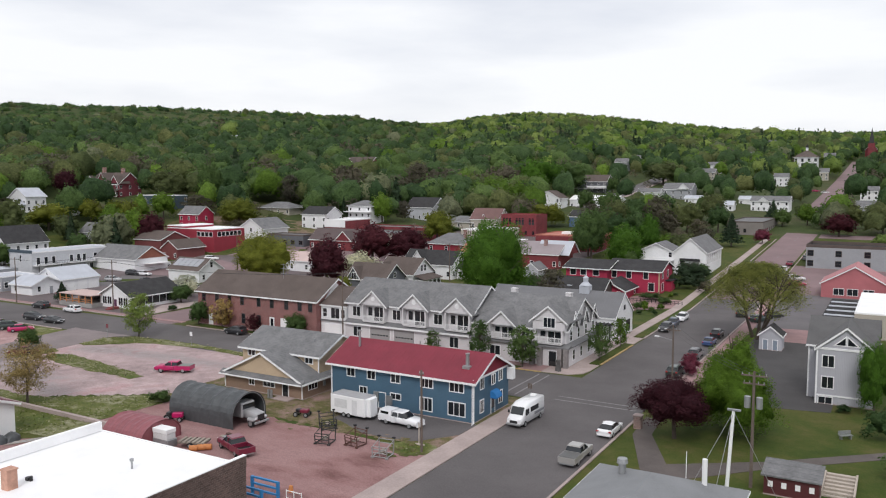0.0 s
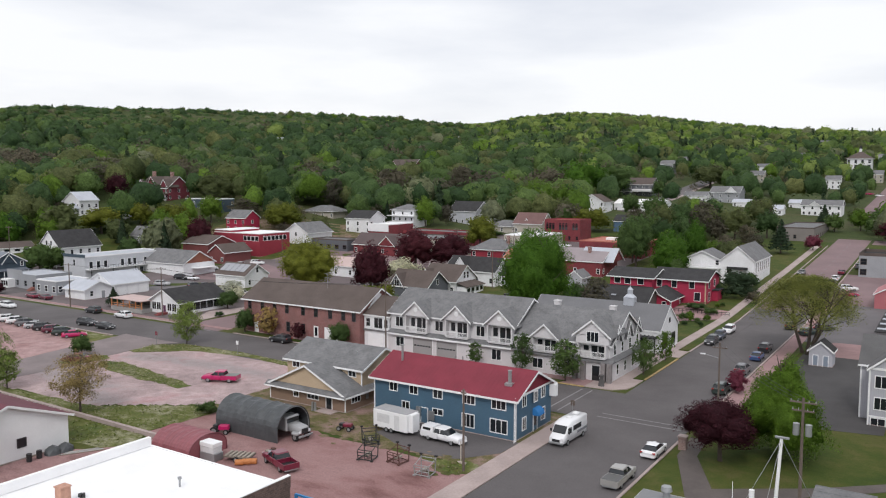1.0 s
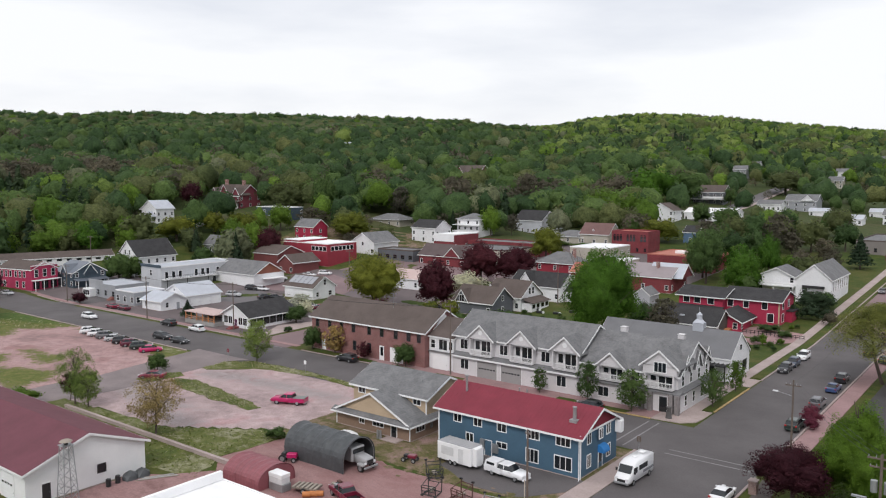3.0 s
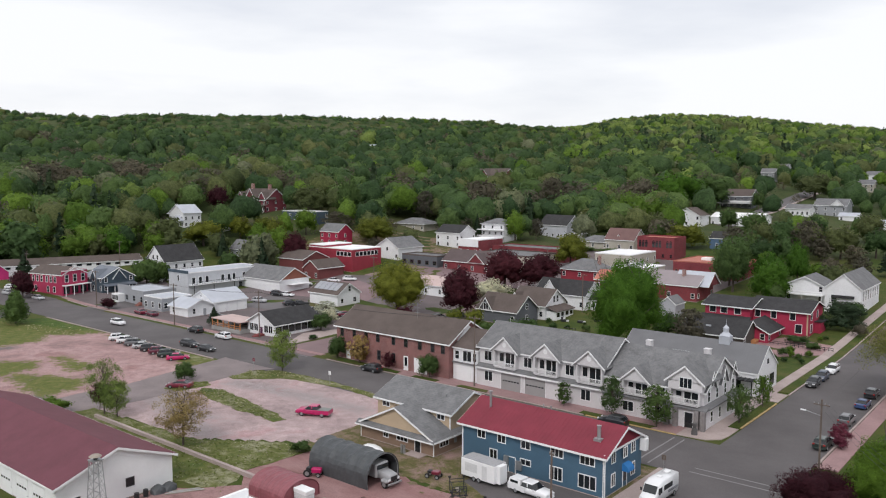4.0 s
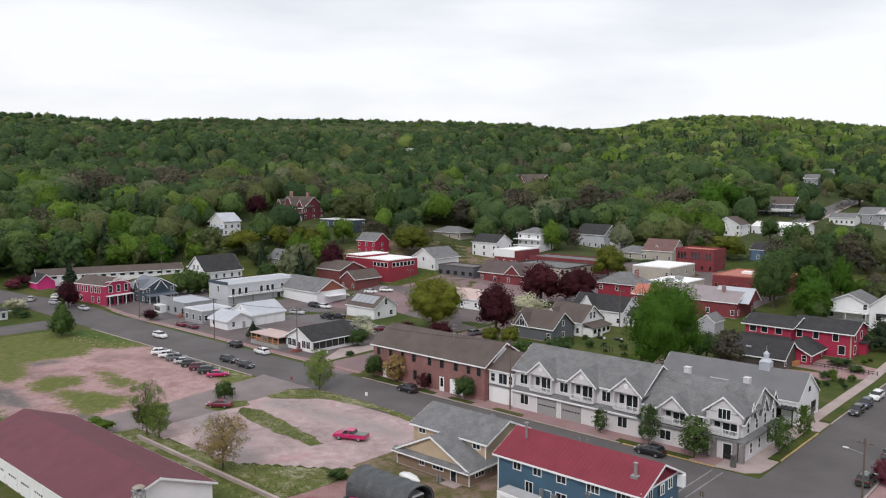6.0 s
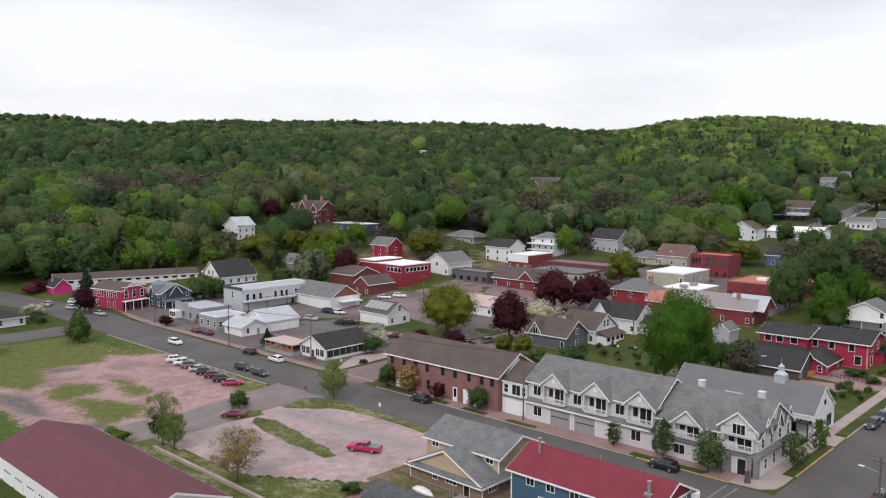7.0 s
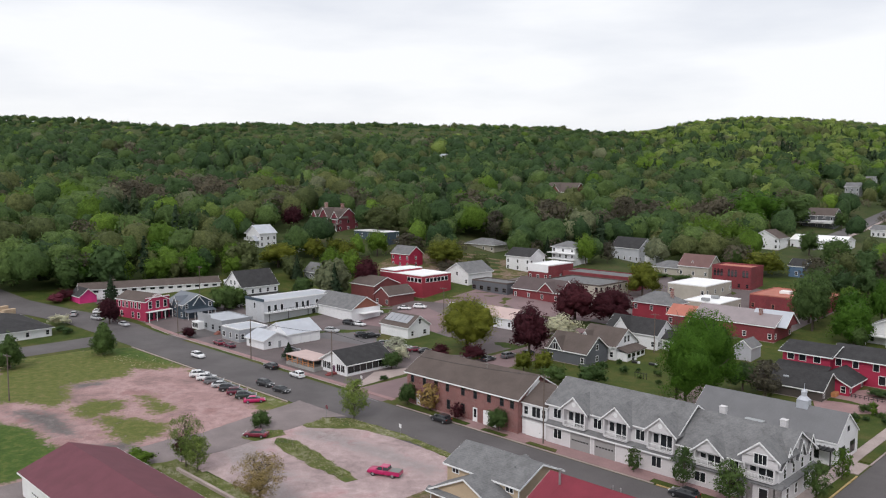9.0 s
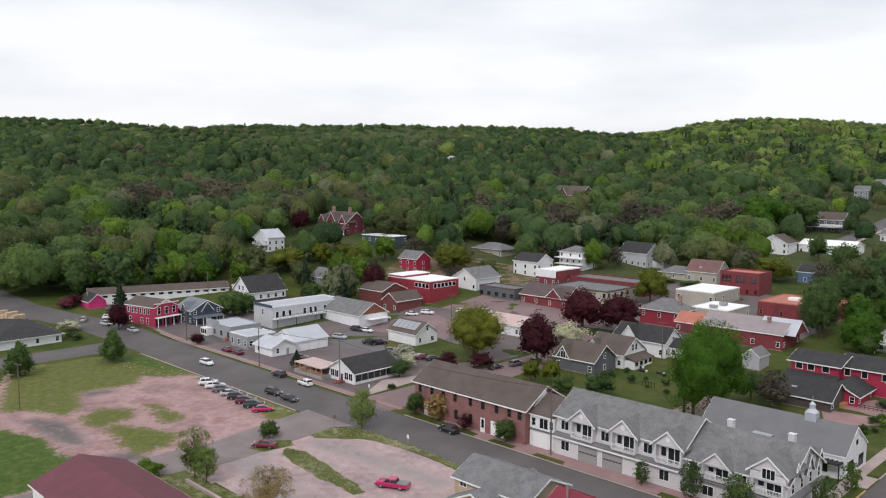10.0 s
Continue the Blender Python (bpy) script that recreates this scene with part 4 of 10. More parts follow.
def foliage_mesh(name, mass, tris, mass_face, mass_tint, leaves, sizes, leaf_face, leaf_tint, rng, material, loose):
    """One mesh of massed foliage with loose leaves round it."""
    me = quads_mesh(name, leaves, sizes, rng, None, leaf_face, loose, leaf_tint)
    if not len(mass):
        me.materials.append(material)
        return me
    nq, nv, nt = len(leaves), len(mass), len(tris)
    co = np.empty(12 * nq, dtype=np.float32)
    me.vertices.foreach_get("co", co)
    nor = np.empty(12 * nq, dtype=np.float32)
    me.attributes["custom_normal"].data.foreach_get("vector", nor)
    whole = bpy.data.meshes.new(name)
    whole.vertices.add(4 * nq + nv)
    whole.vertices.foreach_set("co", np.concatenate([co, mass.astype(np.float32).ravel()]))
    whole.loops.add(4 * nq + 3 * nt)
    whole.loops.foreach_set("vertex_index", np.concatenate([np.arange(4 * nq, dtype=np.int32), (tris + 4 * nq).astype(np.int32).ravel()]))
    whole.polygons.add(nq + nt)
    whole.polygons.foreach_set("loop_start", np.concatenate([np.arange(0, 4 * nq, 4), 4 * nq + np.arange(0, 3 * nt, 3)]).astype(np.int32))
    whole.update(calc_edges=True)
    mf = mass_face / (np.linalg.norm(mass_face, axis=1)[:, None] + 1e-9)
    whole.attributes.new("custom_normal", "FLOAT_VECTOR", "POINT").data.foreach_set("vector", np.concatenate([nor, mf.astype(np.float32).ravel()]))
    whole.attributes.new("tint", "FLOAT", "POINT").data.foreach_set("value", np.concatenate([np.repeat(leaf_tint, 4), mass_tint]).astype(np.float32))
    whole.materials.append(material)
    bpy.data.meshes.remove(me)
    return whole


def profile(form, u):
    """Half width of a crown, as a share of its greatest, at height u from its foot (0) to its tip (1)."""
    if form == "cone":
        return np.where(u < 0.22, 0.8 + 0.9 * u, 1.12 * np.clip(1 - u, 0, 1) ** 0.54)
    if form == "vase":
        return np.sqrt(np.clip(1 - (u - 0.66) ** 2 / np.where(u < 0.66, 0.6, 0.125), 0.0, 1))
    if form == "upright":
        return np.sqrt(np.clip(1 - (u - 0.4) ** 2 / np.where(u < 0.4, 0.2, 0.37), 0.0, 1))
    return np.sqrt(np.clip(1 - (u - 0.46) ** 2 / np.where(u < 0.46, 0.24, 0.3), 0.0, 1))


def clump_points(rng, n, R, z0, H, form, clumps, tight=0.2, inner=0.3, scatter=0.0):
    """Leaves gathered in clumps at the twigs' ends, with gaps between the clumps."""
    u = rng.uniform(0.02, 0.98, clumps * 3)
    u = u[rng.uniform(size=len(u)) < 0.25 + 0.75 * profile(form, u)][:clumps]
    k = len(u)
    a = np.arange(k) * 2.4 + rng.uniform(-0.6, 0.6, k)
    rad = R * profile(form, u) * rng.uniform(inner, 1.0, k) ** 0.5 * rng.uniform(0.85, 1.0, k)
    c = np.stack([rad * np.cos(a), rad * np.sin(a), z0 + u * (H - z0)], 1)
    axis = np.stack([np.cos(a), np.sin(a), (u - 0.35) * 1.6], 1)
    axis /= np.linalg.norm(axis, axis=1)[:, None]
    cr = R * tight * rng.uniform(0.6, 1.35, k)
    pick = rng.choice(k, n, p=cr ** 2 / (cr ** 2).sum())
    p = rng.normal(size=(n, 3))
    p /= np.linalg.norm(p, axis=1)[:, None]
    p = np.where((p * axis[pick]).sum(1, keepdims=True) < -0.4, -p, p)
    q = p * (rng.uniform(0.25, 1.0, n) ** 0.5 * cr[pick])[:, None] * (1, 1, 0.75)
    out = c[pick] - axis[pick] * cr[pick][:, None] * 0.7 + q + rng.normal(size=(n, 3)) * scatter
    out[:, 2] = np.maximum(out[:, 2], 0.1)
    return out, p * 0.55 + axis[pick] * 0.5 + (0, 0, 0.2)


def dome_points(rng, n, R, H):
    """A willow's dome: a loose top, and strands that hang from its rim."""
    k = 260
    a, e = np.arange(k) * 2.4 + rng.uniform(-0.3, 0.3, k), rng.uniform(0.12, 1.0, k) ** 0.8 * 1.5
    rr = R * np.cos(e) ** 0.85 * rng.uniform(0.55, 1.02, k)
    c = np.stack([rr * np.cos(a), rr * np.sin(a), H * (0.5 + 0.48 * np.sin(e))], 1)
    drop = H * (0.12 + 0.4 * (rr / R) ** 2) * rng.uniform(0.5, 1.15, k)
    pick = rng.integers(0, k, n)
    t = rng.uniform(0, 1, n) ** 0.8
    out = c[pick] + rng.normal(size=(n, 3)) * np.array((0.5, 0.5, 0.3)) * R / 8
    out[:, 2] -= t * drop[pick]
    out[:, :2] *= (1 + 0.05 * t)[:, None]
    return out, np.stack([np.cos(a[pick]), np.sin(a[pick]), 0.2 + 1.2 * np.sin(e[pick])], 1)


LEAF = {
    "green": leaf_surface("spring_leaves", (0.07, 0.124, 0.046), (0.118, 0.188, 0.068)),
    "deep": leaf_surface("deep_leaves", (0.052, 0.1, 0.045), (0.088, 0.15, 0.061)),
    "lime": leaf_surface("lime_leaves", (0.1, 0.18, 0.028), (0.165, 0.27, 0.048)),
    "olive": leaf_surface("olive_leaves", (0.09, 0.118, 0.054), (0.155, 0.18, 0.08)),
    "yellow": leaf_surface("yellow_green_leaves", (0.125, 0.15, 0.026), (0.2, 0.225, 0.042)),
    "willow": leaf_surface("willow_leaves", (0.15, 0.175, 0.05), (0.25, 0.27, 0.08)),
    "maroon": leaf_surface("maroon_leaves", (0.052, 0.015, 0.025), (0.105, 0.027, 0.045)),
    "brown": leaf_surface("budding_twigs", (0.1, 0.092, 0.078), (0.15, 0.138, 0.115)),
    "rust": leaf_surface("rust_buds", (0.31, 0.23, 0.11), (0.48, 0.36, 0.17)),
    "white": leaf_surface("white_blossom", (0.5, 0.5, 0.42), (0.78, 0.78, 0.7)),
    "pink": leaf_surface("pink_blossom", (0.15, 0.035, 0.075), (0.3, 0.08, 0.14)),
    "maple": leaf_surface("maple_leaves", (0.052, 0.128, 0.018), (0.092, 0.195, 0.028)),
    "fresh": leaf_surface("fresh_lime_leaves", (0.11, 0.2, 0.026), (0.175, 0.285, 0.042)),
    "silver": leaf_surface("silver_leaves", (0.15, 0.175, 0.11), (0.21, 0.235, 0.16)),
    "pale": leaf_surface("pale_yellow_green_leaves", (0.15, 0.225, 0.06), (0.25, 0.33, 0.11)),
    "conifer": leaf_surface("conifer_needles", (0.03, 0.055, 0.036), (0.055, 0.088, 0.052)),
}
LEAF_WORDS = {"fresh": "fresh lime-green", "maple": "rich green", "silver": "pale silvery budding", "pale": "pale yellow-green", "green": "fresh green", "deep": "deep green", "lime": "bright lime-green", "olive": "olive-yellow budding", "yellow": "bright yellow-green", "willow": "olive-yellow weeping", "maroon": "dark maroon-leaved", "brown": "bare brownish budding", "rust": "rust-brown budding", "white": "white-blossoming", "pink": "pink-blossoming", "conifer": "dark green"}
TREE_MESH = {}


def trunk_mesh(h, r, spread, seed, form="round", low=0.1):
    """Trunk and limbs; forks low for broad trees, and twigs reach into the crown."""
    rng = random.Random(seed)
    bm = bmesh.new()
    twiggy = form in ("vase", "weeping", "sparse")
    stems = 4 if form in ("weeping", "grove") else 1
    for s in range(stems):
        sx, sy = (rng.uniform(-1, 1) * (1.6 if form == "grove" else 0.25), rng.uniform(-1, 1) * (1.6 if form == "grove" else 0.25)) if stems > 1 else (0, 0)
        lean = Vector((rng.uniform(-1, 1), rng.uniform(-1, 1), 0)) * (h * 0.22 if form == "weeping" else 0.4)
        rs = r * (0.62 if stems > 1 else 1.0)
        foot, knee, tip = Vector((sx, sy, -0.3)), Vector((sx, sy, h * 0.3)) + lean * 0.5, Vector((sx, sy, h * 0.85)) + lean
        add_tube(bm, foot, knee, rs, rs * 0.75, 8)
        add_tube(bm, knee, tip, rs * 0.75, rs * 0.12, 6)
        for i in range((26 if twiggy else 10) // (2 if stems > 1 else 1)):
            a, t = i * 2.4 + rng.uniform(-.3, .3), rng.uniform(0.0, 0.75)
            p = knee.lerp(tip, t)
            out = spread * rng.uniform(.5, .95) * (0.5 + 0.5 * (1 - t))
            q = p + Vector((math.cos(a) * out, math.sin(a) * out, h * rng.uniform(.12, .36)))
            q.z = min(q.z, h * 0.93)
            add_tube(bm, p, q, rs * 0.34, rs * 0.09, 5)
            for j in range(4 if twiggy else 1):
                m = p.lerp(q, rng.uniform(.35, .9))
                add_tube(bm, m, m + Vector((rng.uniform(-1, 1), rng.uniform(-1, 1), rng.uniform(.2, 1.1))) * spread * 0.3, rs * 0.13, rs * 0.04, 4)
    me = bpy.data.meshes.new("trunk")
    bm.to_mesh(me)
    bm.free()
    me.materials.append(BARK)
    return me


def tree(x, y, h, r, kind="green", form="round", leaves=1600, size=None, low=0.14, label="", name="tree", group="", variant=0):
    """A tree of height h and crown radius r. Alike trees share their meshes, turned and scaled."""
    key = (kind, form, leaves, round(low, 2), variant)
    H, R = 10.0, 4.0
    if key not in TREE_MESH:
        seed = 17 + len(TREE_MESH) * 7
        rng = np.random.default_rng(seed)
        s = size or (0.55 if leaves > 650 else 0.62) * (1600 / leaves) ** 0.5
        z0 = H * low
        mid, rz = (H + z0) / 2, (H - z0) / 2
        loose, loose_leaves = 1.0, None
        if form == "conifer":
            t = rng.uniform(0, 1, leaves) ** 0.6
            a = rng.uniform(0, 2 * math.pi, leaves)
            tier = 0.75 + 0.25 * np.sin(t * 60)
            rad = R * t * tier * rng.uniform(0.35, 1.0, leaves) ** 0.5
            pts = np.stack([rad * np.cos(a), rad * np.sin(a), H - (H - z0) * t], 1)
            face = np.stack([np.cos(a), np.sin(a), np.full(leaves, 0.8)], 1)
        elif form == "weeping":
            pts, face = dome_points(rng, leaves, R, H)
        elif form in ("vase", "sparse"):
            pts, face = clump_points(rng, leaves, R, z0, H, "vase" if form == "vase" else "round", 130, 0.17, 0.05, 0.22)
            s *= 0.7 if form == "vase" else 0.85
        elif form != "bush" and leaves < 650:
            mass, loose_leaves = leafy_crown(rng, leaves, 15, 3, -0.85, boughs=4, stray=1.1)
        else:
            mass, loose_leaves = leafy_crown(rng, leaves, {"grove": 20, "cone": 20, "bush": 7}.get(form, 16 if leaves > 2500 else 12), 4 if leaves > 2500 else 3, -0.8 if form != "bush" else -0.5, 0.8, 7 if leaves > 2500 else 5, 1.06)
        if loose_leaves:
            low_end = z0 - 0.2 * H if form != "bush" else -H * 0.25
            mid, rz = (H + low_end) / 2, (H - low_end) / 2

            def shaped(p):
                u = np.clip((p[:, 2] + 1) / 2, 0, 1)
                ideal = np.sqrt(np.clip(1 - p[:, 2] ** 2, 0.02, 1))
                full = np.clip(np.sqrt(1 - np.clip(np.abs(p[:, 2]), 0, 0.98) ** 3.4) / ideal, 1.0, 1.45)
                k = np.clip(profile(form, u) / ideal, 0.3, 1.7) if form in ("cone", "upright") else np.where(p[:, 2] < 0, full, 1.0)
                return np.stack([p[:, 0] * R * k, p[:, 1] * R * k, p[:, 2] * rz + mid], 1)
            (mp, tris, mf), (pts, face) = mass, loose_leaves
            mp, pts = shaped(mp), shaped(pts)
            cm = foliage_mesh("crown", mp, tris, mf, np.full(len(mp), 0.5), pts, s * 0.78 * rng.uniform(0.6, 1.3, len(pts)), face, np.full(len(pts), 0.5), rng, LEAF[kind], 0.7)
        else:
            cm = quads_mesh("crown", pts, s * rng.uniform(0.6, 1.3, len(pts)), rng, LEAF[kind], face, loose)
        TREE_MESH[key] = (cm, None if form == "bush" else trunk_mesh(H, 0.24 if form not in ("sparse", "vase") else 0.15, R * (0.22 if form == "cone" else 0.45 if form == "upright" else 0.7), seed, form, low))
    cm, tm = TREE_MESH[key]
    words = label or f"{LEAF_WORDS[kind]} {'conifer' if form == 'conifer' else 'shrub' if form == 'bush' else 'tree'} with an uneven crown on grass"
    e = thing(name, x, y, land(x, y), words, "shrub" if form == "bush" else "tree", group, rz=(x * 37 + y * 91) % 360)
    k = (r / R, r / R, h / H)
    crown = new("crown", cm)
    crown.parent, crown.scale = e, k
    if tm:
        trunk = new("trunk", tm)
        trunk.parent, trunk.scale = e, k
    return e


def in_street(x, y):
    return -1 < x < 20 and y < 760 or 10 < y < 32 and x > -206 or y < 34 and x > -100 or -106 < x < -86 and y < 110


# ---- the woods on the hills ----
KEEP_CLEAR = []


def clear(x, y, r):
    KEEP_CLEAR.append((x, y, r))


# ---- buildings: helpers ----
BLUE = surface("blue_siding", (0.055, 0.115, 0.175), 0.7, 0.12, lines=("Z", 0.18))
REDMETAL = surface("red_metal_roof", (0.19, 0.026, 0.043), 0.6, 0.15, spec=0.3)
GREY_SIDE = surface("pale_grey_siding", (0.62, 0.60, 0.615), 0.7, 0.06, lines=("Z", 0.2))
STONE = surface("grey_stone", (0.22, 0.2, 0.2), 0.9, 0.4, 3.0, 1.0, 0.6)
BRICK = brick_surface("red_brown_brick", (0.22, 0.085, 0.08), (0.3, 0.19, 0.18))
REDBRICK = brick_surface("red_brick", (0.21, 0.03, 0.04), (0.18, 0.05, 0.055))
DARKBRICK = brick_surface("dark_brick", (0.12, 0.08, 0.07), (0.2, 0.16, 0.15), wide=0.4, row=0.2)
GREYMETAL = surface("grey_metal_roof", (0.15, 0.15, 0.158), 0.5, 0.12, metal=0.15)
BLUEMETAL = surface("grey_blue_metal_roof", (0.15, 0.168, 0.2), 0.45, 0.1, metal=0.2)
SILVER = surface("pale_metal_roof", (0.46, 0.48, 0.53), 0.45, 0.1, metal=0.2)
TAN = surface("tan_siding", (0.47, 0.36, 0.25), 0.75, 0.1, lines=("Z", 0.18))
TANLOW = surface("brown_tan_siding", (0.24, 0.16, 0.115), 0.75, 0.12, lines=("Z", 0.18))
MAROON_METAL = surface("maroon_metal_roof", (0.135, 0.045, 0.06), 0.7, 0.15, spec=0.25)
MEMBRANE = surface("white_membrane", (0.84, 0.84, 0.85), 0.6, 0.05)
SIL = surface("lilac_grey_siding", (0.40, 0.40, 0.44), 0.7, 0.06, lines=("X", 0.2))
WSIDE = surface("white_siding", (0.74, 0.74, 0.76), 0.7, 0.06, lines=("Z", 0.16))
GREYW = surface("grey_siding", (0.30, 0.31, 0.33), 0.75, 0.08, lines=("Z", 0.16))
DARKGREY = surface("dark_grey_siding", (0.105, 0.11, 0.125), 0.75, 0.1, lines=("Z", 0.16))
REDSIDE = surface("crimson_siding", (0.35, 0.02, 0.06), 0.7, 0.1, lines=("Z", 0.18))
REDWALL = surface("red_wall", (0.26, 0.024, 0.042), 0.75, 0.12)
MAGENTA = surface("magenta_red_wall", (0.36, 0.025, 0.08), 0.75, 0.1, lines=("Z", 0.18))
MAROONWALL = surface("maroon_board_wall", (0.16, 0.045, 0.045), 0.8, 0.18)
TEAL = surface("slate_blue_siding", (0.05, 0.075, 0.10), 0.7, 0.1, lines=("Z", 0.18))
TERRA = surface("orange_red_roof", (0.42, 0.15, 0.11), 0.8, 0.2)
BEIGE = surface("beige_wall", (0.40, 0.37, 0.32), 0.8, 0.12)
BROWNDARK = surface("brown_dark_siding", (0.075, 0.062, 0.056), 0.8, 0.15, lines=("Z", 0.18))
ORANGEWOOD = surface("orange_timber", (0.46, 0.2, 0.085), 0.75, 0.15)
REDTRIM = surface("red_trim", (0.20, 0.012, 0.03), 0.7, 0.12)
SHUTTER = surface("grey_garage_door", (0.30, 0.29, 0.29), 0.7, 0.06)
CANVASBLUE = surface("blue_canvas", (0.02, 0.16, 0.42), 0.8, 0.1)
PALEPINK = surface("pale_pink_roof", (0.50, 0.38, 0.36), 0.85, 0.1)


def dormer(b, face, u, w, z, rise, out, back, wall=None, roof=None, trim=None, front=True):
    """A cross gable over a face: peak towards the outside, its roof running back into the main roof."""
    bm = bmesh.new()
    if front:
        add_prism(bm, [(-w / 2, z - 0.05), (w / 2, z - 0.05), (0, z + rise)], "y", -out, -out + 0.15)
    e = part("dormer", bm, wall, b["ob"])
    e.matrix_basis = on_face(b, face, u, 0)
    bm = bmesh.new()
    sl = rise / (w / 2)
    for s in (-1, 1):
        add_prism(bm, [(s * (w / 2 + 0.35), z - 0.35 * sl), (0, z + rise), (0, z + rise + 0.16), (s * (w / 2 + 0.35), z - 0.35 * sl + 0.16)], "y", -out - 0.35, back)
    part("roof", bm, roof, e)
    bm = bmesh.new()
    for s in (-1, 1):
        add_prism(bm, [(s * (w / 2 + 0.36), z - 0.35 * sl - 0.12), (0, z + rise - 0.12), (0, z + rise + 0.18), (s * (w / 2 + 0.36), z - 0.35 * sl + 0.18)], "y", -out - 0.42, -out - 0.353)
    part("fascia", bm, trim or WHITE, e)
    return e


def railing(b, face, u, w, z, out, h=0.95, material=None, name="railing", step=0.22):
    bm = bmesh.new()
    add_box(bm, -w / 2, -0.05, h - 0.1, w / 2, 0.05, h)
    add_box(bm, -w / 2, -0.04, 0.08, w / 2, 0.04, 0.16)
    for i in range(int(w / step) + 1):
        x = -w / 2 + i * step
        add_box(bm, x - 0.025, -0.025, 0.16, x + 0.025, 0.025, h - 0.1)
    for x in (-w / 2, 0, w / 2):
        add_box(bm, x - 0.06, -0.06, 0, x + 0.06, 0.06, h + 0.05)
    e = part(name, bm, material or WHITE, b["ob"])
    e.matrix_basis = on_face(b, face, u, z, out)
    return e


def balcony(b, face, u, w, z, top, out):
    """A covered balcony: floor, glazed back, side posts and white railing."""
    e = part("balcony", box(-w / 2, -out, -0.15, w / 2, 0, 0), GREY_SIDE, b["ob"], "covered balcony with white railing")
    e.matrix_basis = on_face(b, face, u, z)
    part("pane", box(-w * 0.1, -0.03, 0.05, w * 0.42, -0.004, top - 0.25), GLASS, e)
    # Dark pane left of the door stands in for shade on the recess.
    part("window_pane", box(-w * 0.4, -0.025, 0.9, -w * 0.2, -0.004, top - 0.5), GLASS, e)
    for k in (-0.11, 0.16, 0.43):
        part("door_stile", box(w * k - 0.06, -0.06, 0.02, w * k + 0.06, -0.031, top - 0.2), WHITE, e)
    part("door_head", box(-w * 0.1, -0.06, top - 0.36, w * 0.42, -0.032, top - 0.2), WHITE, e)
    for s in (-1, 1):
        part("side_post", box(s * (w / 2 + 0.12) - 0.13, -out, 0, s * (w / 2 + 0.12) + 0.13, -0.005, top), GREY_SIDE, e)
    railing(b, face, u, w, z, out - 0.07)
    return e


def spread(hw, n, margin=1.2):
    return [-hw + margin + (2 * hw - 2 * margin) * (i / (n - 1) if n > 1 else 0.5) for i in range(n)]


def house(name, label, x0, y0, x1, y1, eave, wall, roof, south=(), east=(), wz=(0.9, 3.6), w=0.9, h=1.35, trim=None, open_front=True, **kw):
    """A plain house with evenly spread windows: south and east give how many on each storey."""
    b = building(name, label, x0, y0, x1, y1, eave, wall, roof, trim=trim, **kw)
    for face, counts, hw in (("S", south, b["hx"]), ("E", east, b["hy"])):
        for n, z in zip(counts, wz):
            for u in spread(hw, n):
                window(b, face, u, z, w, h, trim=trim)
    cx, cy, rad = (x0 + x1) / 2, (y0 + y1) / 2, max(x1 - x0, y1 - y0) * 0.55 + 4
    clear(cx, cy, rad)
    if y0 > 110 and open_front:
        clear(cx + 6, cy - 12, rad * 0.9)
        d = math.hypot(cx - 40, cy + 80)
        for k in (22, 34) if cx < -135 else (18, 30, 42, 54):
            clear(cx - (cx - 40) / d * k, cy - (cy + 80) / d * k, rad * (0.5 if cx < -220 else 0.7 if cx < -135 else 0.85))
    return b


def seams(b, ridge, step=0.5, over=0.3, material=None):
    """Raised seams of a metal roof on the slopes."""
    hx, hy, e, r = b["hx"], b["hy"], b["eave"], b["rise"]
    half, run = (hy, hx) if ridge == "x" else (hx, hy)
    sl = r / half
    bm = bmesh.new()
    n = int(2 * (run + over) / step)
    for i in range(n + 1):
        w0 = -run - over + 0.03 + i * step
        for s in (-1, 1):
            zz = 0.18
            add_prism(bm, [(s * (half + over), e - over * sl + zz), (0, e + r + zz), (0, e + r + zz + 0.022), (s * (half + over), e - over * sl + zz + 0.022)], ridge, w0 - 0.015, w0 + 0.015)
    me = bpy.data.meshes.new("roof_seams")
    bm.to_mesh(me)
    bm.free()
    ob = link("roof_seams", me, material, b["ob"])
    return ob


# ---- the blue building by the avenue ----
b = blue = building("blue_house", "two-storey blue sided building with red metal roof beside the avenue", -21.6, 0, 0, 10.0, 5.35, BLUE, REDMETAL, ridge="x", rise=2.35, over=0.6)
cx = -10.8
for x, wd in ((-18.4, 1.2), (-15.1, 1.2), (-11.3, 1.3), (-6.6, 1.7), (-2.3, 1.9)):
    window(b, "S", x - cx, 3.75, wd, 1.45, 2 if wd < 1.6 else 3, 1)
for x, wd, hh, z in ((-6.7, 1.7, 1.6, 0.75), (-2.3, 2.3, 1.6, 0.75), (-11.3, 1.5, 0.7, 1.55), (-16.4, 1.1, 1.5, 1.0)):
    window(b, "S", x - cx, z, wd, hh, 3 if wd > 1.6 else 2, 1)
door(b, "S", -13.4 - cx, 1.0, 2.1, surface("blue_door", (0.06, 0.12, 0.18)), name="door")
part("meter_box", box(-14.6 - cx, -5.28, 0.9, -13.9 - cx, -5.002, 2.2), STEEL, b["ob"], "grey electric meter box")
part("meter_box", box(-12.7 - cx, -5.25, 0.7, -11.8 - cx, -5.002, 1.9), STEEL, b["ob"], "grey electric meter box")
for y, wd in ((2.3, 0.9), (7.6, 1.0)):
    window(b, "E", y - 5, 3.9, wd, 1.6, 2, 1)
    window(b, "E", y - 5, 0.95, wd, 1.5, 2, 1)
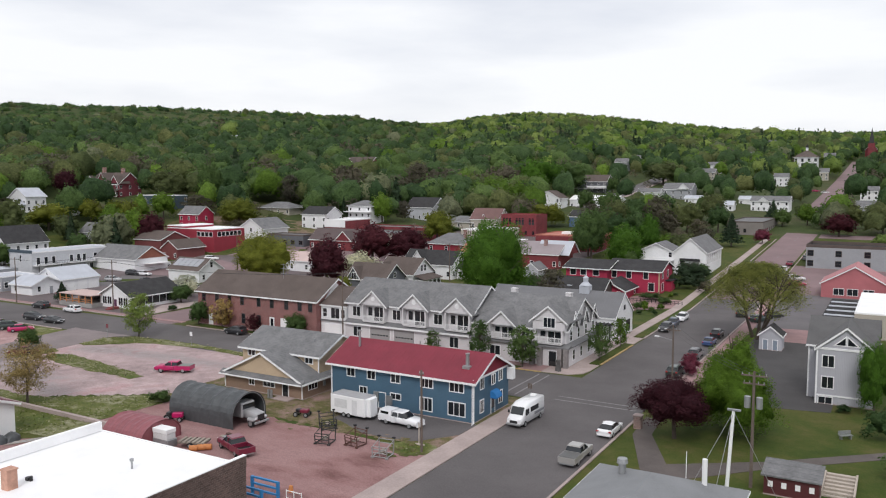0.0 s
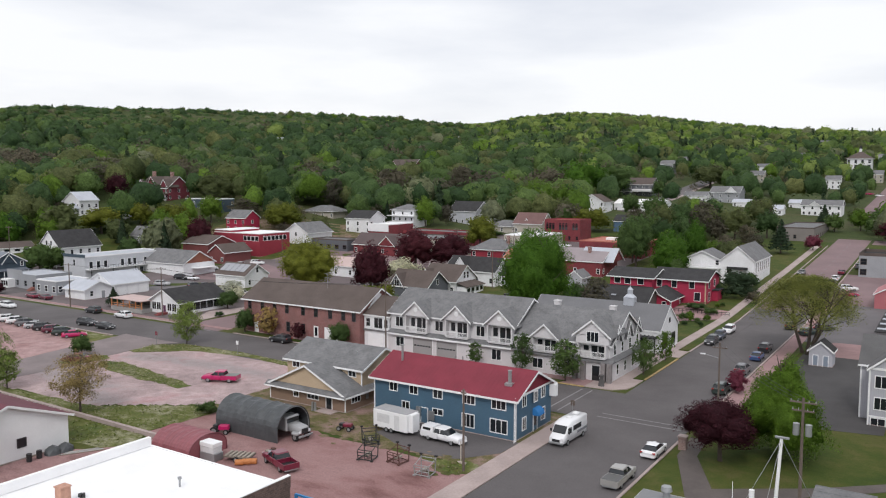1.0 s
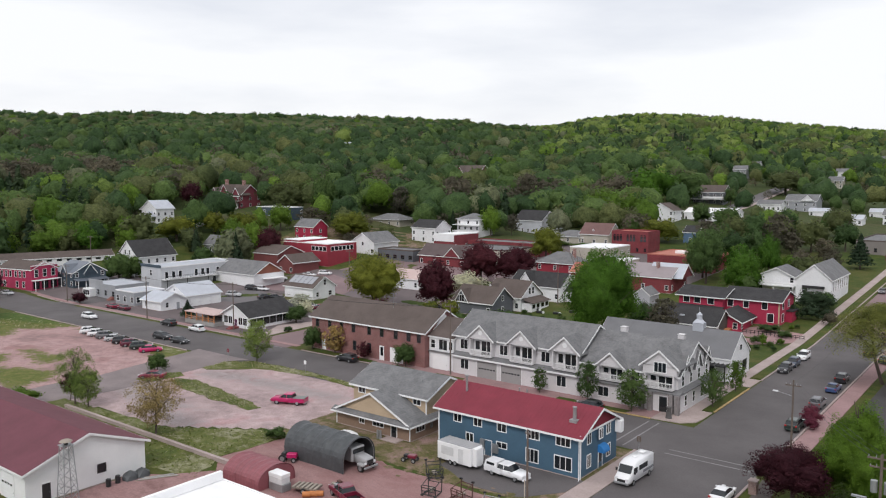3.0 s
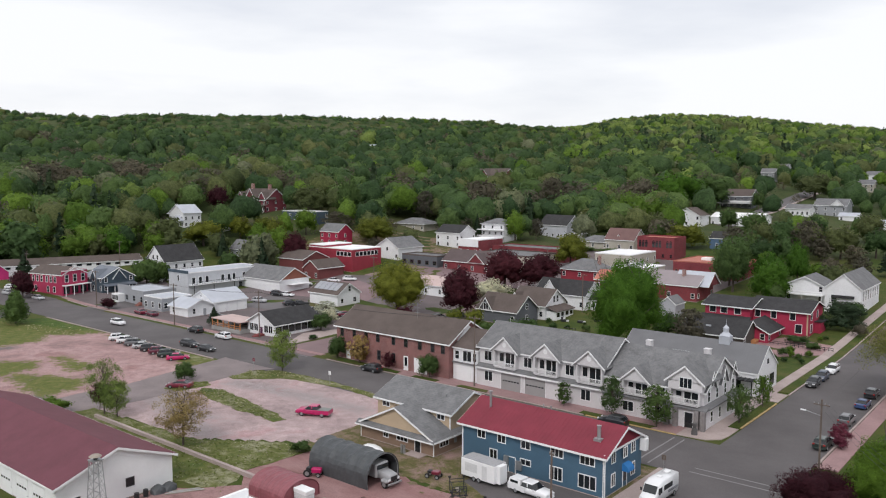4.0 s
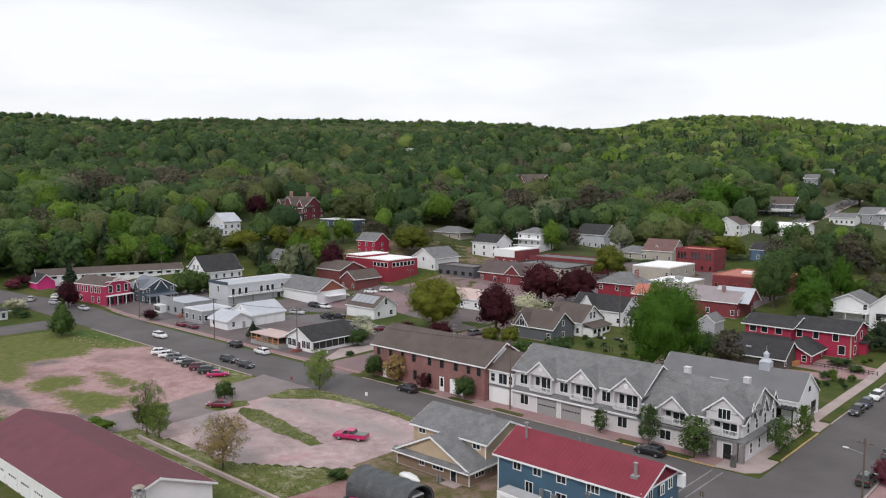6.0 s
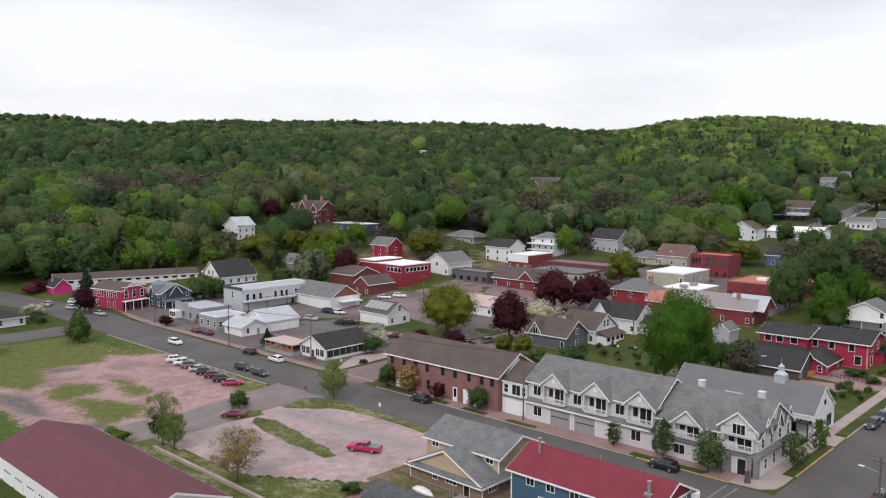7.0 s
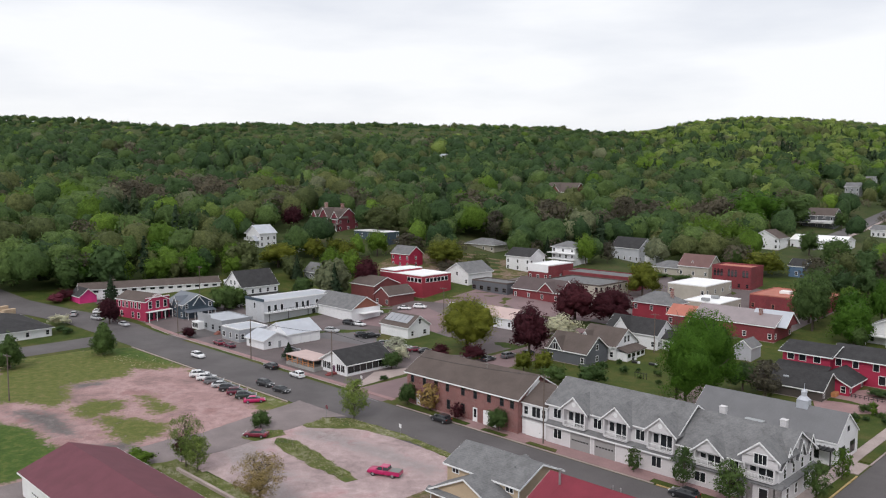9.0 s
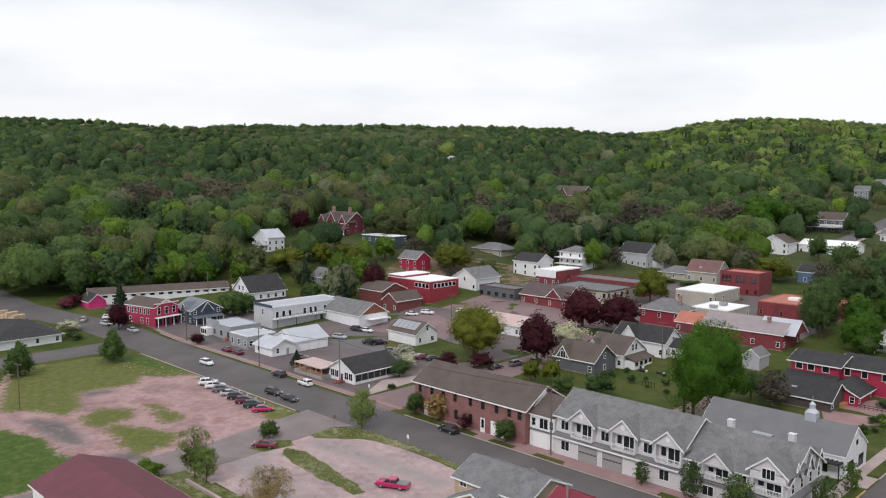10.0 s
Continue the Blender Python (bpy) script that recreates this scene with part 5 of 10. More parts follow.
window(b, "E", -0.1, 4.0, 0.9, 1.2, 2, 1, out=0.3)
door(b, "E", 0.35, 1.0, 2.1, surface("blue_door", (0.06, 0.12, 0.18)), glazed=True)
bm = bmesh.new()
arc = [(0.9 * math.cos(math.pi * i / 16), 2.15 + 0.9 * math.sin(math.pi * i / 16), 0.85 - 0.006 * i) for i in range(9)]
ribs = [[bm.verts.new((x, -out, z)) for x in (-wide, wide)] for out, z, wide in arc]
back = [bm.verts.new((x, -0.005, 2.15)) for x in (-0.85, 0.85)]
for p, q in zip(ribs, ribs[1:]):
    bm.faces.new((p[0], p[1], q[1], q[0]))
    for k in (0, 1):
        bm.faces.new((p[k], q[k], back[k]))
bm.faces.new((ribs[0][0], ribs[0][1], back[1], back[0]))
bmesh.ops.recalc_face_normals(bm, faces=bm.faces)
e = part("awning", bm, CANVASBLUE, b["ob"], "rounded blue canvas awning")
e.matrix_basis = on_face(b, "E", 0.5, 0)
bm = bmesh.new()
add_prism(bm, [(-4.6, 5.5), (4.6, 5.5), (0, 7.55)], "x", 0, 0.06)
e = part("gable_panel", bm, REDTRIM, b["ob"], "dark red gable panel")
e.matrix_basis = pose(10.8 + 0.004, 0, 0)
e = part("gutter_board", box(-5.2, -0.05, 5.25, 5.2, 0.05, 5.5), WHITE, b["ob"])
e.matrix_basis = pose(10.8 + 0.08, 0, 0, 0, 0, 90)
part("corner_board", box(10.82, -5.06, 0, 10.9, -4.85, 5.2), WHITE, b["ob"])
part("corner_board", box(-10.9, -5.06, 0, -10.72, -5.003, 5.1), WHITE, b["ob"])
bm = tube((10.75, -5.15, 0.1), (10.75, -5.15, 5.0), 0.06)
add_tube(bm, (10.75, -5.15, 0.1), (10.95, -5.6, 0.02), 0.06)
part("downpipe", bm, WHITE, b["ob"])
for x, y, hh in ((-19.3, 3.3, 2.2), (-1.9, 2.1, 1.7)):
    zz = 5.35 + 2.35 * y / 5.0
    bm = tube((x + 10.8, y - 5, zz), (x + 10.8, y - 5, zz + hh), 0.16 if hh > 2 else 0.24)
    add_tube(bm, (x + 10.8, y - 5, zz + hh), (x + 10.8, y - 5, zz + hh + 0.18), 0.28, 0.3)
    if hh < 2:
        add_box(bm, x + 10.3, y - 5.5, zz - 0.1, x + 11.3, y - 4.5, zz + 0.3)
    part("flue", bm, STEEL, b["ob"], "grey metal roof flue")
for x in (-11, -12.2):
    part("vent", tube((x + 10.8, 0.6, 7.4), (x + 10.8, 0.6, 8.2), 0.1), STEEL, b["ob"])
seams(b, "x", 0.6, 0.55, REDMETAL)
bm = box(-0.45, -0.4, 0, 0.45, 0.4, 1.6, 0.04)
e = part("cabinet_box", bm, WHITE, b["ob"], "white wall-mounted cabinet")
e.matrix_basis = pose(10.8 + 0.5, 4.75, 3.6)

# ---- the inn ----
b = building("inn", "long pale grey two-storey inn with gabled balconies and garage doors", -44.0, 33.6, -17.9, 46.0, 7.3, GREY_SIDE, SHINGLE_GREY, ridge="x", rise=3.7, over=0.5, category="building")
cx = -30.95
part("ground_floor", box(-13.05, -7.0, 0, 13.05, -6.203, 3.45), GREY_SIDE, b["ob"])
bm = bmesh.new()
add_prism(bm, [(-7.5, 3.45), (-6.21, 3.46), (-6.21, 4.15), (-7.5, 3.62)], "x", -13.05, 13.05)
part("skirt_roof", bm, SHINGLE_GREY, b["ob"])
part("ledge_board", box(-13.05, -7.56, 3.3, 13.05, -7.503, 3.6), WHITE, b["ob"])
for x in (-37.6, -28.9, -20.3):
    dormer(b, "S", x - cx, 5.6, 7.2, 2.5, 1.1, 5.0, GREY_SIDE, SHINGLE_GREY)
    balcony(b, "S", x - cx, 4.4, 4.15, 2.9, 1.1)
    bm = bmesh.new()
    add_tube(bm, (0, -1.16, 8.35), (0, -1.1, 8.35), 0.42, 0.42, 14)
    e = part("round_vent", bm, WHITE, b["ob"])
    e.matrix_basis = on_face(b, "S", x - cx, 0)
for x in (-42.0, -33.2, -24.6):
    window(b, "S", x - cx, 4.75, 1.6, 1.7, 2, 1)
for x in (-41.3, -21.0):
    window(b, "S", x - cx, 1.2, 1.7, 1.7, 2, 1, out=0.8)
for x, wd in ((-36.3, 4.3), (-31.1, 4.3)):
    d = door(b, "S", x - cx, wd, 3.1, SHUTTER, name="garage_door", grid=5, label="grey sectional garage door with a row of small panes", out=0.8)
    for k in range(6):
        part("pane", box(-wd / 2 + 0.35 + k * 0.63, -0.06, 1.65, -wd / 2 + 0.75 + k * 0.63, -0.042, 1.9), GLASS, d)
door(b, "S", -25.7 - cx, 1.0, 2.4, WHITE, glazed=True, out=0.8)
for x, z in ((-40, 8.4), (-32.5, 8.6), (-24, 8.3)):
    part("vent", tube((x - cx, -2.2, z), (x - cx, -2.2, z + 0.6), 0.12), BLACK, b["ob"])
b = building("inn_corner_wing", "pale grey corner wing with stone piers and three small gables", -17.8, 33.6, -1.0, 47.5, 6.0, GREY_SIDE, SHINGLE_GREY, ridge="x", rise=4.1, over=0.5, category="building")
cx, cy = -9.4, 40.55
part("ground_floor", box(-8.4, -7.75, 0, 8.4, -6.953, 3.1), GREY_SIDE, b["ob"])
bm = bmesh.new()
add_prism(bm, [(-8.2, 3.1), (-6.96, 3.11), (-6.96, 3.7), (-8.2, 3.25)], "x", -8.4, 9.3)
add_prism(bm, [(8.403, 3.11), (9.3, 3.1), (9.3, 3.25), (8.403, 3.7)], "y", -6.9, 6.95)
part("skirt_roof", bm, SHINGLE_GREY, b["ob"])
part("ground_floor_side", box(8.403, -7.75, 0, 8.9, 6.95, 3.1), GREY_SIDE, b["ob"])
dormer(b, "S", -11.9 - cx, 5.0, 6.0, 2.2, 1.1, 5.0, GREY_SIDE, SHINGLE_GREY)
balcony(b, "S", -11.9 - cx, 4.2, 3.75, 2.2, 1.1)
dormer(b, "S", -3.6 - cx, 5.9, 7.3, 2.4, 1.1, 6.2, GREY_SIDE, SHINGLE_GREY)
part("bay", box(-3.6 - cx - 2.75, -8.05, 5.95, -3.6 - cx + 2.75, -6.0, 7.35), GREY_SIDE, b["ob"])
window(b, "S", -3.5 - cx, 6.35, 1.9, 1.5, 3, 1, out=1.1)
balcony(b, "S", -3.7 - cx, 4.4, 3.75, 2.2, 1.1)
for x in (-6.4, -5.0, -1.6, -0.6):
    part("stone_pier", box(x - cx - 0.35, -8.5, 0, x - cx + 0.35, -7.753, 3.1), STONE, b["ob"], "grey stone entrance pier")
for x in (-14.6, -13.2):
    pass
window(b, "S", -13.2 - cx, 0.9, 1.8, 1.5, 2, 1, out=0.8)
window(b, "S", -7.4 - cx, 0.9, 2.2, 1.5, 3, 1, out=0.8)
window(b, "S", -16.2 - cx, 4.2, 1.3, 1.6, 2, 1)
window(b, "S", -8.0 - cx, 4.2, 1.3, 1.6, 2, 1)
door(b, "S", -3.0 - cx, 1.3, 2.5, BLACK, glazed=True, out=0.8)
for y in (36.3, 41.5, 45.6):
    dormer(b, "E", y - cy, 2.7, 6.3, 2.2, 0.1, 4.0, GREY_SIDE, SHINGLE_GREY)
    window(b, "E", y - cy, 6.2, 0.9, 1.3, 1, 2, out=0.12)
for y in (35.6, 39.0, 42.5, 46.0):
    window(b, "E", y - cy, 3.95, 0.9, 1.6, 1, 2)
    window(b, "E", y - cy, 0.9, 0.9, 1.6, 1, 2, out=0.5)
chimney(b, -5.5, 3.5, 8.0, 2.4, 1.0, GREY_SIDE)
chimney(b, 4.6, 4.0, 8.0, 2.2, 1.0, GREY_SIDE)
bm = box(-1.6, 1.9, 8.6, 1.6, 4.0, 9.4)
part("roof_unit", bm, STEEL, b["ob"], "grey rooftop air units")

# ---- brick hall and white annex ----
b = bk = building("brick_hall", "long two-storey red-brown brick hall with brown shingle roof", -81.3, 32.0, -50.2, 44.5, 7.0, BRICK, SHINGLE_BROWN, ridge="x", rise=3.5, over=0.5, category="building")
cx = -65.75
for x in (-79.6, -75.9, -72.4, -69.0, -64.6, -61.2, -57.5, -54.2, -51.6):
    window(b, "S", x - cx, 4.9, 0.75, 1.7, 1, 2, BLACK)
for x in (-79.6, -75.9, -68.7, -64.6, -53.9):
    window(b, "S", x - cx, 1.2, 0.75, 1.8, 1, 2, BLACK)
door(b, "S", -61.2 - cx, 1.0, 2.9, WHITE, glazed=True)
door(b, "S", -57.3 - cx, 3.2, 2.9, WHITE, name="garage_door", grid=4, label="white garage door")
door(b, "S", -77.7 - cx, 1.0, 2.3, WHITE)
windows_row(b, "E", (-3, 3), 4.6, 1.0, 1.6)
bm = tube((3.5, -1.5, 9.6), (3.5, -1.5, 13.0), 0.03, seg=5)
for z in (11, 12, 12.8):
    add_box(bm, 2.7, -1.53, z, 4.3, -1.47, z + 0.05)
part("aerial", bm, STEEL, b["ob"], "thin rooftop aerial")
b = building("white_annex", "narrow white two-storey annex between brick hall and inn", -50.0, 33.2, -44.1, 44, 6.3, WSIDE, SHINGLE_BROWN, ridge="x", rise=2.8, over=0.25)
window(b, "S", -2.0, 4.1, 0.9, 1.5)
window(b, "S", 0.4, 3.9, 1.9, 1.9, 2, 1)
window(b, "S", 2.2, 4.1, 0.8, 1.5)
door(b, "S", -0.3, 3.4, 2.7, WHITE, name="garage_door", grid=4, label="white garage door")
part("ledge_board", box(-3.0, -5.7, 3.3, 3.0, -5.403, 3.55), SHINGLE_GREY, b["ob"])
bm = bmesh.new()
add_prism(bm, [(-3.2, 7.0), (4.6, 7.0), (0.7, 10.4)], "x", 0, 0.2)
e = part("gable_wall", bm, WSIDE, bk["ob"], "white gable end above the annex")
e.matrix_basis = pose(15.6, -1.2, -0.4)

# ---- the workshop with the cupola ----
b = building("white_workshop", "white workshop with grey metal roof and cupola", -27, 57.0, -0.6, 68, 4.2, WSIDE, GREYMETAL, ridge="x", rise=4.0, over=0.15, category="building")
seams(b, "x", 0.6, 0.1, GREYMETAL)
for u in (-2.6, 2.6):
    window(b, "E", u, 0.9, 2.2, 1.9, 3, 1, BLACK)
window(b, "E", 0.2, 5.2, 0.7, 0.7, 1, 1, BLACK)
windows_row(b, "S", (1, 5, 9), 1.0, 2.6, 1.9, 3, 1, BLACK)
bm = bmesh.new()
add_box(bm, 3, -7.6, 3.1, 13.0, -5.503, 3.25)
for i in range(14):
    add_box(bm, 3 + i * 0.75, -7.7, 3.25, 3.08 + i * 0.75, -5.6, 3.45)
for x in (3.2, 8, 12.8):
    add_box(bm, x, -7.5, 0, x + 0.18, -7.32, 3.1)
part("pergola", bm, BLACK, b["ob"], "dark timber pergola over the terrace")
bm = box(-1.0, -0.9, 7.6, 1.0, 0.9, 9.3, 0.05)
add_tube(bm, (0, 0, 9.3), (0, 0, 9.9), 1.15, 0.55, 12)
add_tube(bm, (0, 0, 9.9), (0, 0, 10.7), 0.5, 0.5, 12)
add_tube(bm, (0, 0, 10.7), (0, 0, 11.3), 0.6, 0.05, 12)
add_tube(bm, (0, 0, 11.3), (0, 0, 12.3), 0.04, 0.02, 6)
e = part("cupola", bm, SILVER, b["ob"], "pale metal cupola with finial")
e.matrix_basis = pose(5.5, 0, 0)

# ---- the tan house ----
b = building("tan_house", "tan and brown sided house with grey shingle cross gable roof", -39.3, -2.1, -25.0, 11.4, 2.35, TANLOW, SHINGLE_GREY, ridge="y", rise=3.38, over=0.5)
cx = -32.15
bm = bmesh.new()
add_prism(bm, [(-6.2, 2.75), (6.2, 2.75), (0, 5.6)], "y", -0.1, 0)
e = part("gable_wall", bm, TAN, b["ob"])
e.matrix_basis = pose(0, -6.753, 0)
bm = bmesh.new()
add_prism(bm, [(-7.55, 2.1), (-6.75, 2.62), (-6.75, 2.74), (-7.55, 2.22)], "x", -7.6, 7.6)
part("skirt_roof", bm, SHINGLE_GREY, b["ob"])
part("gutter", box(-7.6, -7.64, 2.02, 7.6, -7.555, 2.2), WHITE, b["ob"])
for u in (-7.1, 7.1):
    part("downspout", box(u - 0.06, -6.87, 0.1, u + 0.06, -6.76, 2.3), WHITE, b["ob"])
window(b, "S", -34.2 - cx, 1.0, 0.9, 1.1, 2, 1)
window(b, "S", -31.0 - cx, 1.1, 2.0, 0.8, 3, 1)
door(b, "S", -28.0 - cx, 1.0, 2.1, BLACK, glazed=True, label="dark front door with white frame")
window(b, "E", -4.6, 1.1, 1.8, 0.9, 3, 1)
window(b, "E", 2.5, 1.1, 1.2, 0.8, 2, 1)
part("meter", box(7.16, -2.4, 1.0, 7.34, -2.0, 1.7), STEEL, b["ob"])
part("doorstep", box(-29.0 - cx, -8.6, 0, -26.2 - cx, -6.86, 0.15), CONCRETE, b["ob"])
b2 = building("tan_house_upper_wing", "upper wing of the tan house with broad grey shingle roof", -39.9, 2.1, -25.5, 11.9, 5.17, TAN, SHINGLE_GREY, ridge="x", rise=2.13, over=0.5)
window(b2, "S", -5.4, 3.95, 1.3, 0.75, 2, 1)
window(b2, "S", 5.4, 3.95, 1.3, 0.75, 2, 1)
part("corner_board", box(7.06, -5.0, 2.6, 7.24, -4.905, 5.0), WHITE, b2["ob"])
part("vent_pipe", tube((4.2, -2.2, 5.9), (4.2, -2.2, 6.9), 0.07), STEEL, b2["ob"])

# ---- the pole barn, white-roofed store, quonset and tent ----
b = pb = building("pole_barn", "white pole barn with maroon metal roof on the lower lot", -86, -45.0, -44.5, -30.4, 3.9, WHITE, MAROON_METAL, ridge="x", rise=2.7, over=0.5, category="barn")
window(b, "E", 1.6, 1.5, 0.9, 0.9, 1, 1, BLACK)
door(b, "E", -5.0, 1.0, 2.1, BLACK)
for u in (-15, -10.5, -6, -1.5, 3, 7.5, 12, 16.5):
    d = door(b, "S", u, 3.2, 3.0, WHITE, name="garage_door", grid=4, label="white overhead door")
    for k in range(4):
        part("pane", box(-1.3 + k * 0.7, -0.06, 1.7, -0.9 + k * 0.7, -0.042, 1.95), GLASS, d)
b = building("white_roofed_store", "dark brick building with flat white membrane roof", -23.6, -64, -4.3, -34.3, 5.0, DARKBRICK, MEMBRANE, kind="flat", parapet=0.14, category="building", trim=MEMBRANE)
window(b, "E", 9, 1.6, 1.6, 1.5, 2, 1, BLACK)
bm = box(-0.45, -0.45, 0, 0.45, 0.45, 1.6, 0.04)
add_box(bm, -0.5, -0.5, 1.6, 0.5, 0.5, 1.72)
e = part("chimney", bm, surface("buff_brick", (0.48, 0.27, 0.2), 0.9, 0.25, 3.0), b["ob"], "buff brick chimney")
e.matrix_basis = pose(-16.9 + 13.95, -47.8 + 49.15, 5.06, 0, 0, 0)
part("side_parapet", box(-9.62, -14.8, 5.145, -9.2, 14.6, 6.05), MEMBRANE, b["ob"], "tall white parapet wall")
part("street_parapet", box(9.39, -14.89, 4.9, 9.69, 14.89, 5.9), DARKBRICK, b["ob"], "brick parapet facing the yard")
part("coping", box(9.35, -14.9, 5.902, 9.73, 14.9, 5.98), MEMBRANE, b["ob"], "white coping")
bm = tube((1.9, 9.2, 5.05), (1.9, 9.2, 5.9), 0.09)
add_tube(bm, (1.9, 9.2, 5.8), (1.9, 9.2, 6.0), 0.17)
part("vent_pipe", bm, STEEL, b["ob"])
bm = tube((-3.0, 3.2, 5.05), (-3.0, 3.2, 5.5), 0.14)
add_box(bm, -3.5, 3.0, 5.12, -3.1, 3.3, 5.4)
part("roof_hook", bm, BLACK, b["ob"])


def hoop(name, label, x0, y0, x1, y1, h, material, category, axis="x", open_end=True, seg=14, upright=0.35, rz=0.0):
    """A round-topped shelter: a bent sheet with thickness and end wall."""
    cx, cy, hx, hy = (x0 + x1) / 2, (y0 + y1) / 2, (x1 - x0) / 2, (y1 - y0) / 2
    e = thing(name, cx, cy, land(cx, cy), label, category, rz=rz)
    half, run = hy, hx
    prof = [(-half, 0)]
    for i in range(seg + 1):
        a = math.pi * (1 - i / seg)
        prof.append((half * math.cos(a), h * upright + h * (1 - upright) * math.sin(a)))
    prof.append((half, 0))
    inner = [(u * (1 - 0.06 / half), z - (0.06 if z > 0 else 0)) for u, z in prof[::-1]]
    bm = bmesh.new()
    n = 27
    cols = []
    for i in range(n + 1):
        w = -run + 2 * run * i / n
        sag = 0.09 * abs(math.sin(math.pi * i / 4.5))
        cols.append(([bm.verts.new((w, u * (1 - sag * 0.3) + (0.09 * noise.noise((w * 1.3, u * 1.5, z * 1.5)) if 0 < i < n else 0), z * (1 - sag * 0.6) + (0.09 * noise.noise((w * 1.1, z * 2.0, u)) if 0 < i < n and z > 0 else 0))) for u, z in prof], [bm.verts.new((w, u * (1 - 0.06 / half), max(0, z - 0.06) * (1 - sag * 0.6))) for u, z in prof]))
    for (a, ai), (b_, bi) in zip(cols, cols[1:]):
        for k in range(len(prof) - 1):
            bm.faces.new((a[k], a[k + 1], b_[k + 1], b_[k]))
            bm.faces.new((ai[k + 1], ai[k], bi[k], bi[k + 1]))
    for c, ci in (cols[0], cols[-1]):
        for k in range(len(prof) - 1):
            bm.faces.new((c[k], c[k + 1], ci[k + 1], ci[k]))
    bmesh.ops.recalc_face_normals(bm, faces=bm.faces)
    part("cover", bm, material, e)
    bm = bmesh.new()
    add_prism(bm, [(u * 0.95, z * 0.95) for u, z in prof], "x", -run + 0.05, -run + 0.12)
    part("end_wall", bm, material, e)
    if not open_end:
        bm = bmesh.new()
        add_prism(bm, [(u * 0.95, z * 0.95) for u, z in prof], "x", run - 0.12, run - 0.05)
        part("end_wall", bm, material, e)
    else:
        bm = bmesh.new()
        for k in range(len(prof) - 1):
            (u0, z0), (u1, z1) = prof[k], prof[k + 1]
            add_tube(bm, (run - 0.1, u0 * 0.95, z0 * 0.96), (run - 0.1, u1 * 0.95, z1 * 0.96), 0.05, seg=5)
        part("hoop_frame", bm, STEEL, e)
    return e


TARP = surface("dark_grey_tarpaulin", (0.06, 0.065, 0.07), 0.55, 0.25, 1.5, 0.8, 0.5)
QUON = surface("faded_red_sheet", (0.24, 0.075, 0.09), 0.55, 0.2, lines=("X", 0.5))
hoop("tarpaulin_shelter", "dark grey tarpaulin hoop shelter housing an old lorry", -34.6, -16.4, -23.8, -10.6, 4.0, TARP, "shelter")
hoop("quonset_hut", "faded red round-topped metal hut", -34.2, -26.4, -27.6, -20.8, 2.6, QUON, "hut", open_end=False)

# ---- the grey gabled house by the park, and what stands behind it ----
b = building("grey_gabled_house", "tall pale grey gabled house with paired white windows beside the park", 35.3, 31.2, 42.3, 39.2, 7.5, SIL, surface("slate_shingles", (0.1, 0.098, 0.1), 0.9, 0.2), ridge="y", rise=2.9, over=0.3)
for z in (2.2, 5.05):
    window(b, "S", -2.1, z, 1.35, 1.5, 2, 1)
window(b, "S", -2.3, 0.0, 1.6, 0.95, 2, 1)
for s in (-1, 1):
    bm = bmesh.new()
    add_prism(bm, [(s * 0.15, 8.1), (s * 1.25, 8.1), (s * 0.15, 9.1)], "y", -0.06, -0.02)
    e = part("pane", bm, GLASS, b["ob"])
    e.matrix_basis = on_face(b, "S", 0, 0)
    bm = bmesh.new()
    add_prism(bm, [(s * 0.03, 7.98), (s * 1.6, 7.98), (s * 0.03, 9.4)], "y", -0.02, -0.004)
    e = part("gable_window_frame", bm, WHITE, b["ob"])
    e.matrix_basis = on_face(b, "S", 0, 0)
part("belt_board", box(-3.55, -4.08, 7.35, 3.55, -4.003, 7.65), WHITE, b["ob"])
part("belt_board", box(-3.55, -4.08, 1.1, 3.55, -4.003, 1.3), WHITE, b["ob"])
part("corner_board", box(-3.56, -4.1, 0, -3.36, -4.003, 7.3), WHITE, b["ob"])
part("side_wing", box(-4.75, -1.0, 0, -3.503, 9.0, 7.35), SIL, b["ob"])
part("rear_block", box(-3.5, 4.003, 0, 3.5, 9.0, 7.35), SIL, b["ob"])
bm = bmesh.new()
add_prism(bm, [(-1.0, 7.353), (4.0, 10.2), (9.0, 7.353)], "x", -4.75, -3.503)
part("wing_gable", bm, SIL, b["ob"])
for w0 in (-1.45, 9.45):
    bm = bmesh.new()
    add_prism(bm, [(w0, 7.22), (4.0, 10.42), (4.0, 10.58), (w0, 7.38)], "x", -5.1, 3.8)
    part("wing_roof", bm, bpy.data.materials["slate_shingles"], b["ob"])
part("eave_board", box(-5.11, -1.52, 7.12, -3.56, -1.453, 7.36), WHITE, b["ob"])
part("corner_board", box(-4.81, -1.06, 0, -4.65, -1.003, 7.1), WHITE, b["ob"])
part("drain_pipe", tube((-4.81, -0.8, 0), (-4.81, -0.8, 7.1), 0.05, seg=8), WHITE, b["ob"])
part("blue_sign", box(-4.87, 0.5, 3.6, -4.753, 1.7, 5.2), CANVASBLUE, b["ob"], "blue banner on the side wall")
b = building("white_flat_roofed_hall", "hall with white flat roof and slatted grey skylight roofs", 37.4, 82.5, 61, 113, 4.6, BEIGE, MEMBRANE, kind="flat", parapet=0.3, category="building", trim=MEMBRANE)
for k, (x, y) in enumerate(((3, -4), (6, 5), (-5, 2))):
    part("roof_unit", box(x - 0.8, y - 0.6, 4.72, x + 0.8, y + 0.6, 5.5, 0.05), STEEL, b["ob"])
part("lean_to_roof", box(-17.6, -13, 3.0, -11.83, 14, 3.2), SHINGLE_DARK, b["ob"])
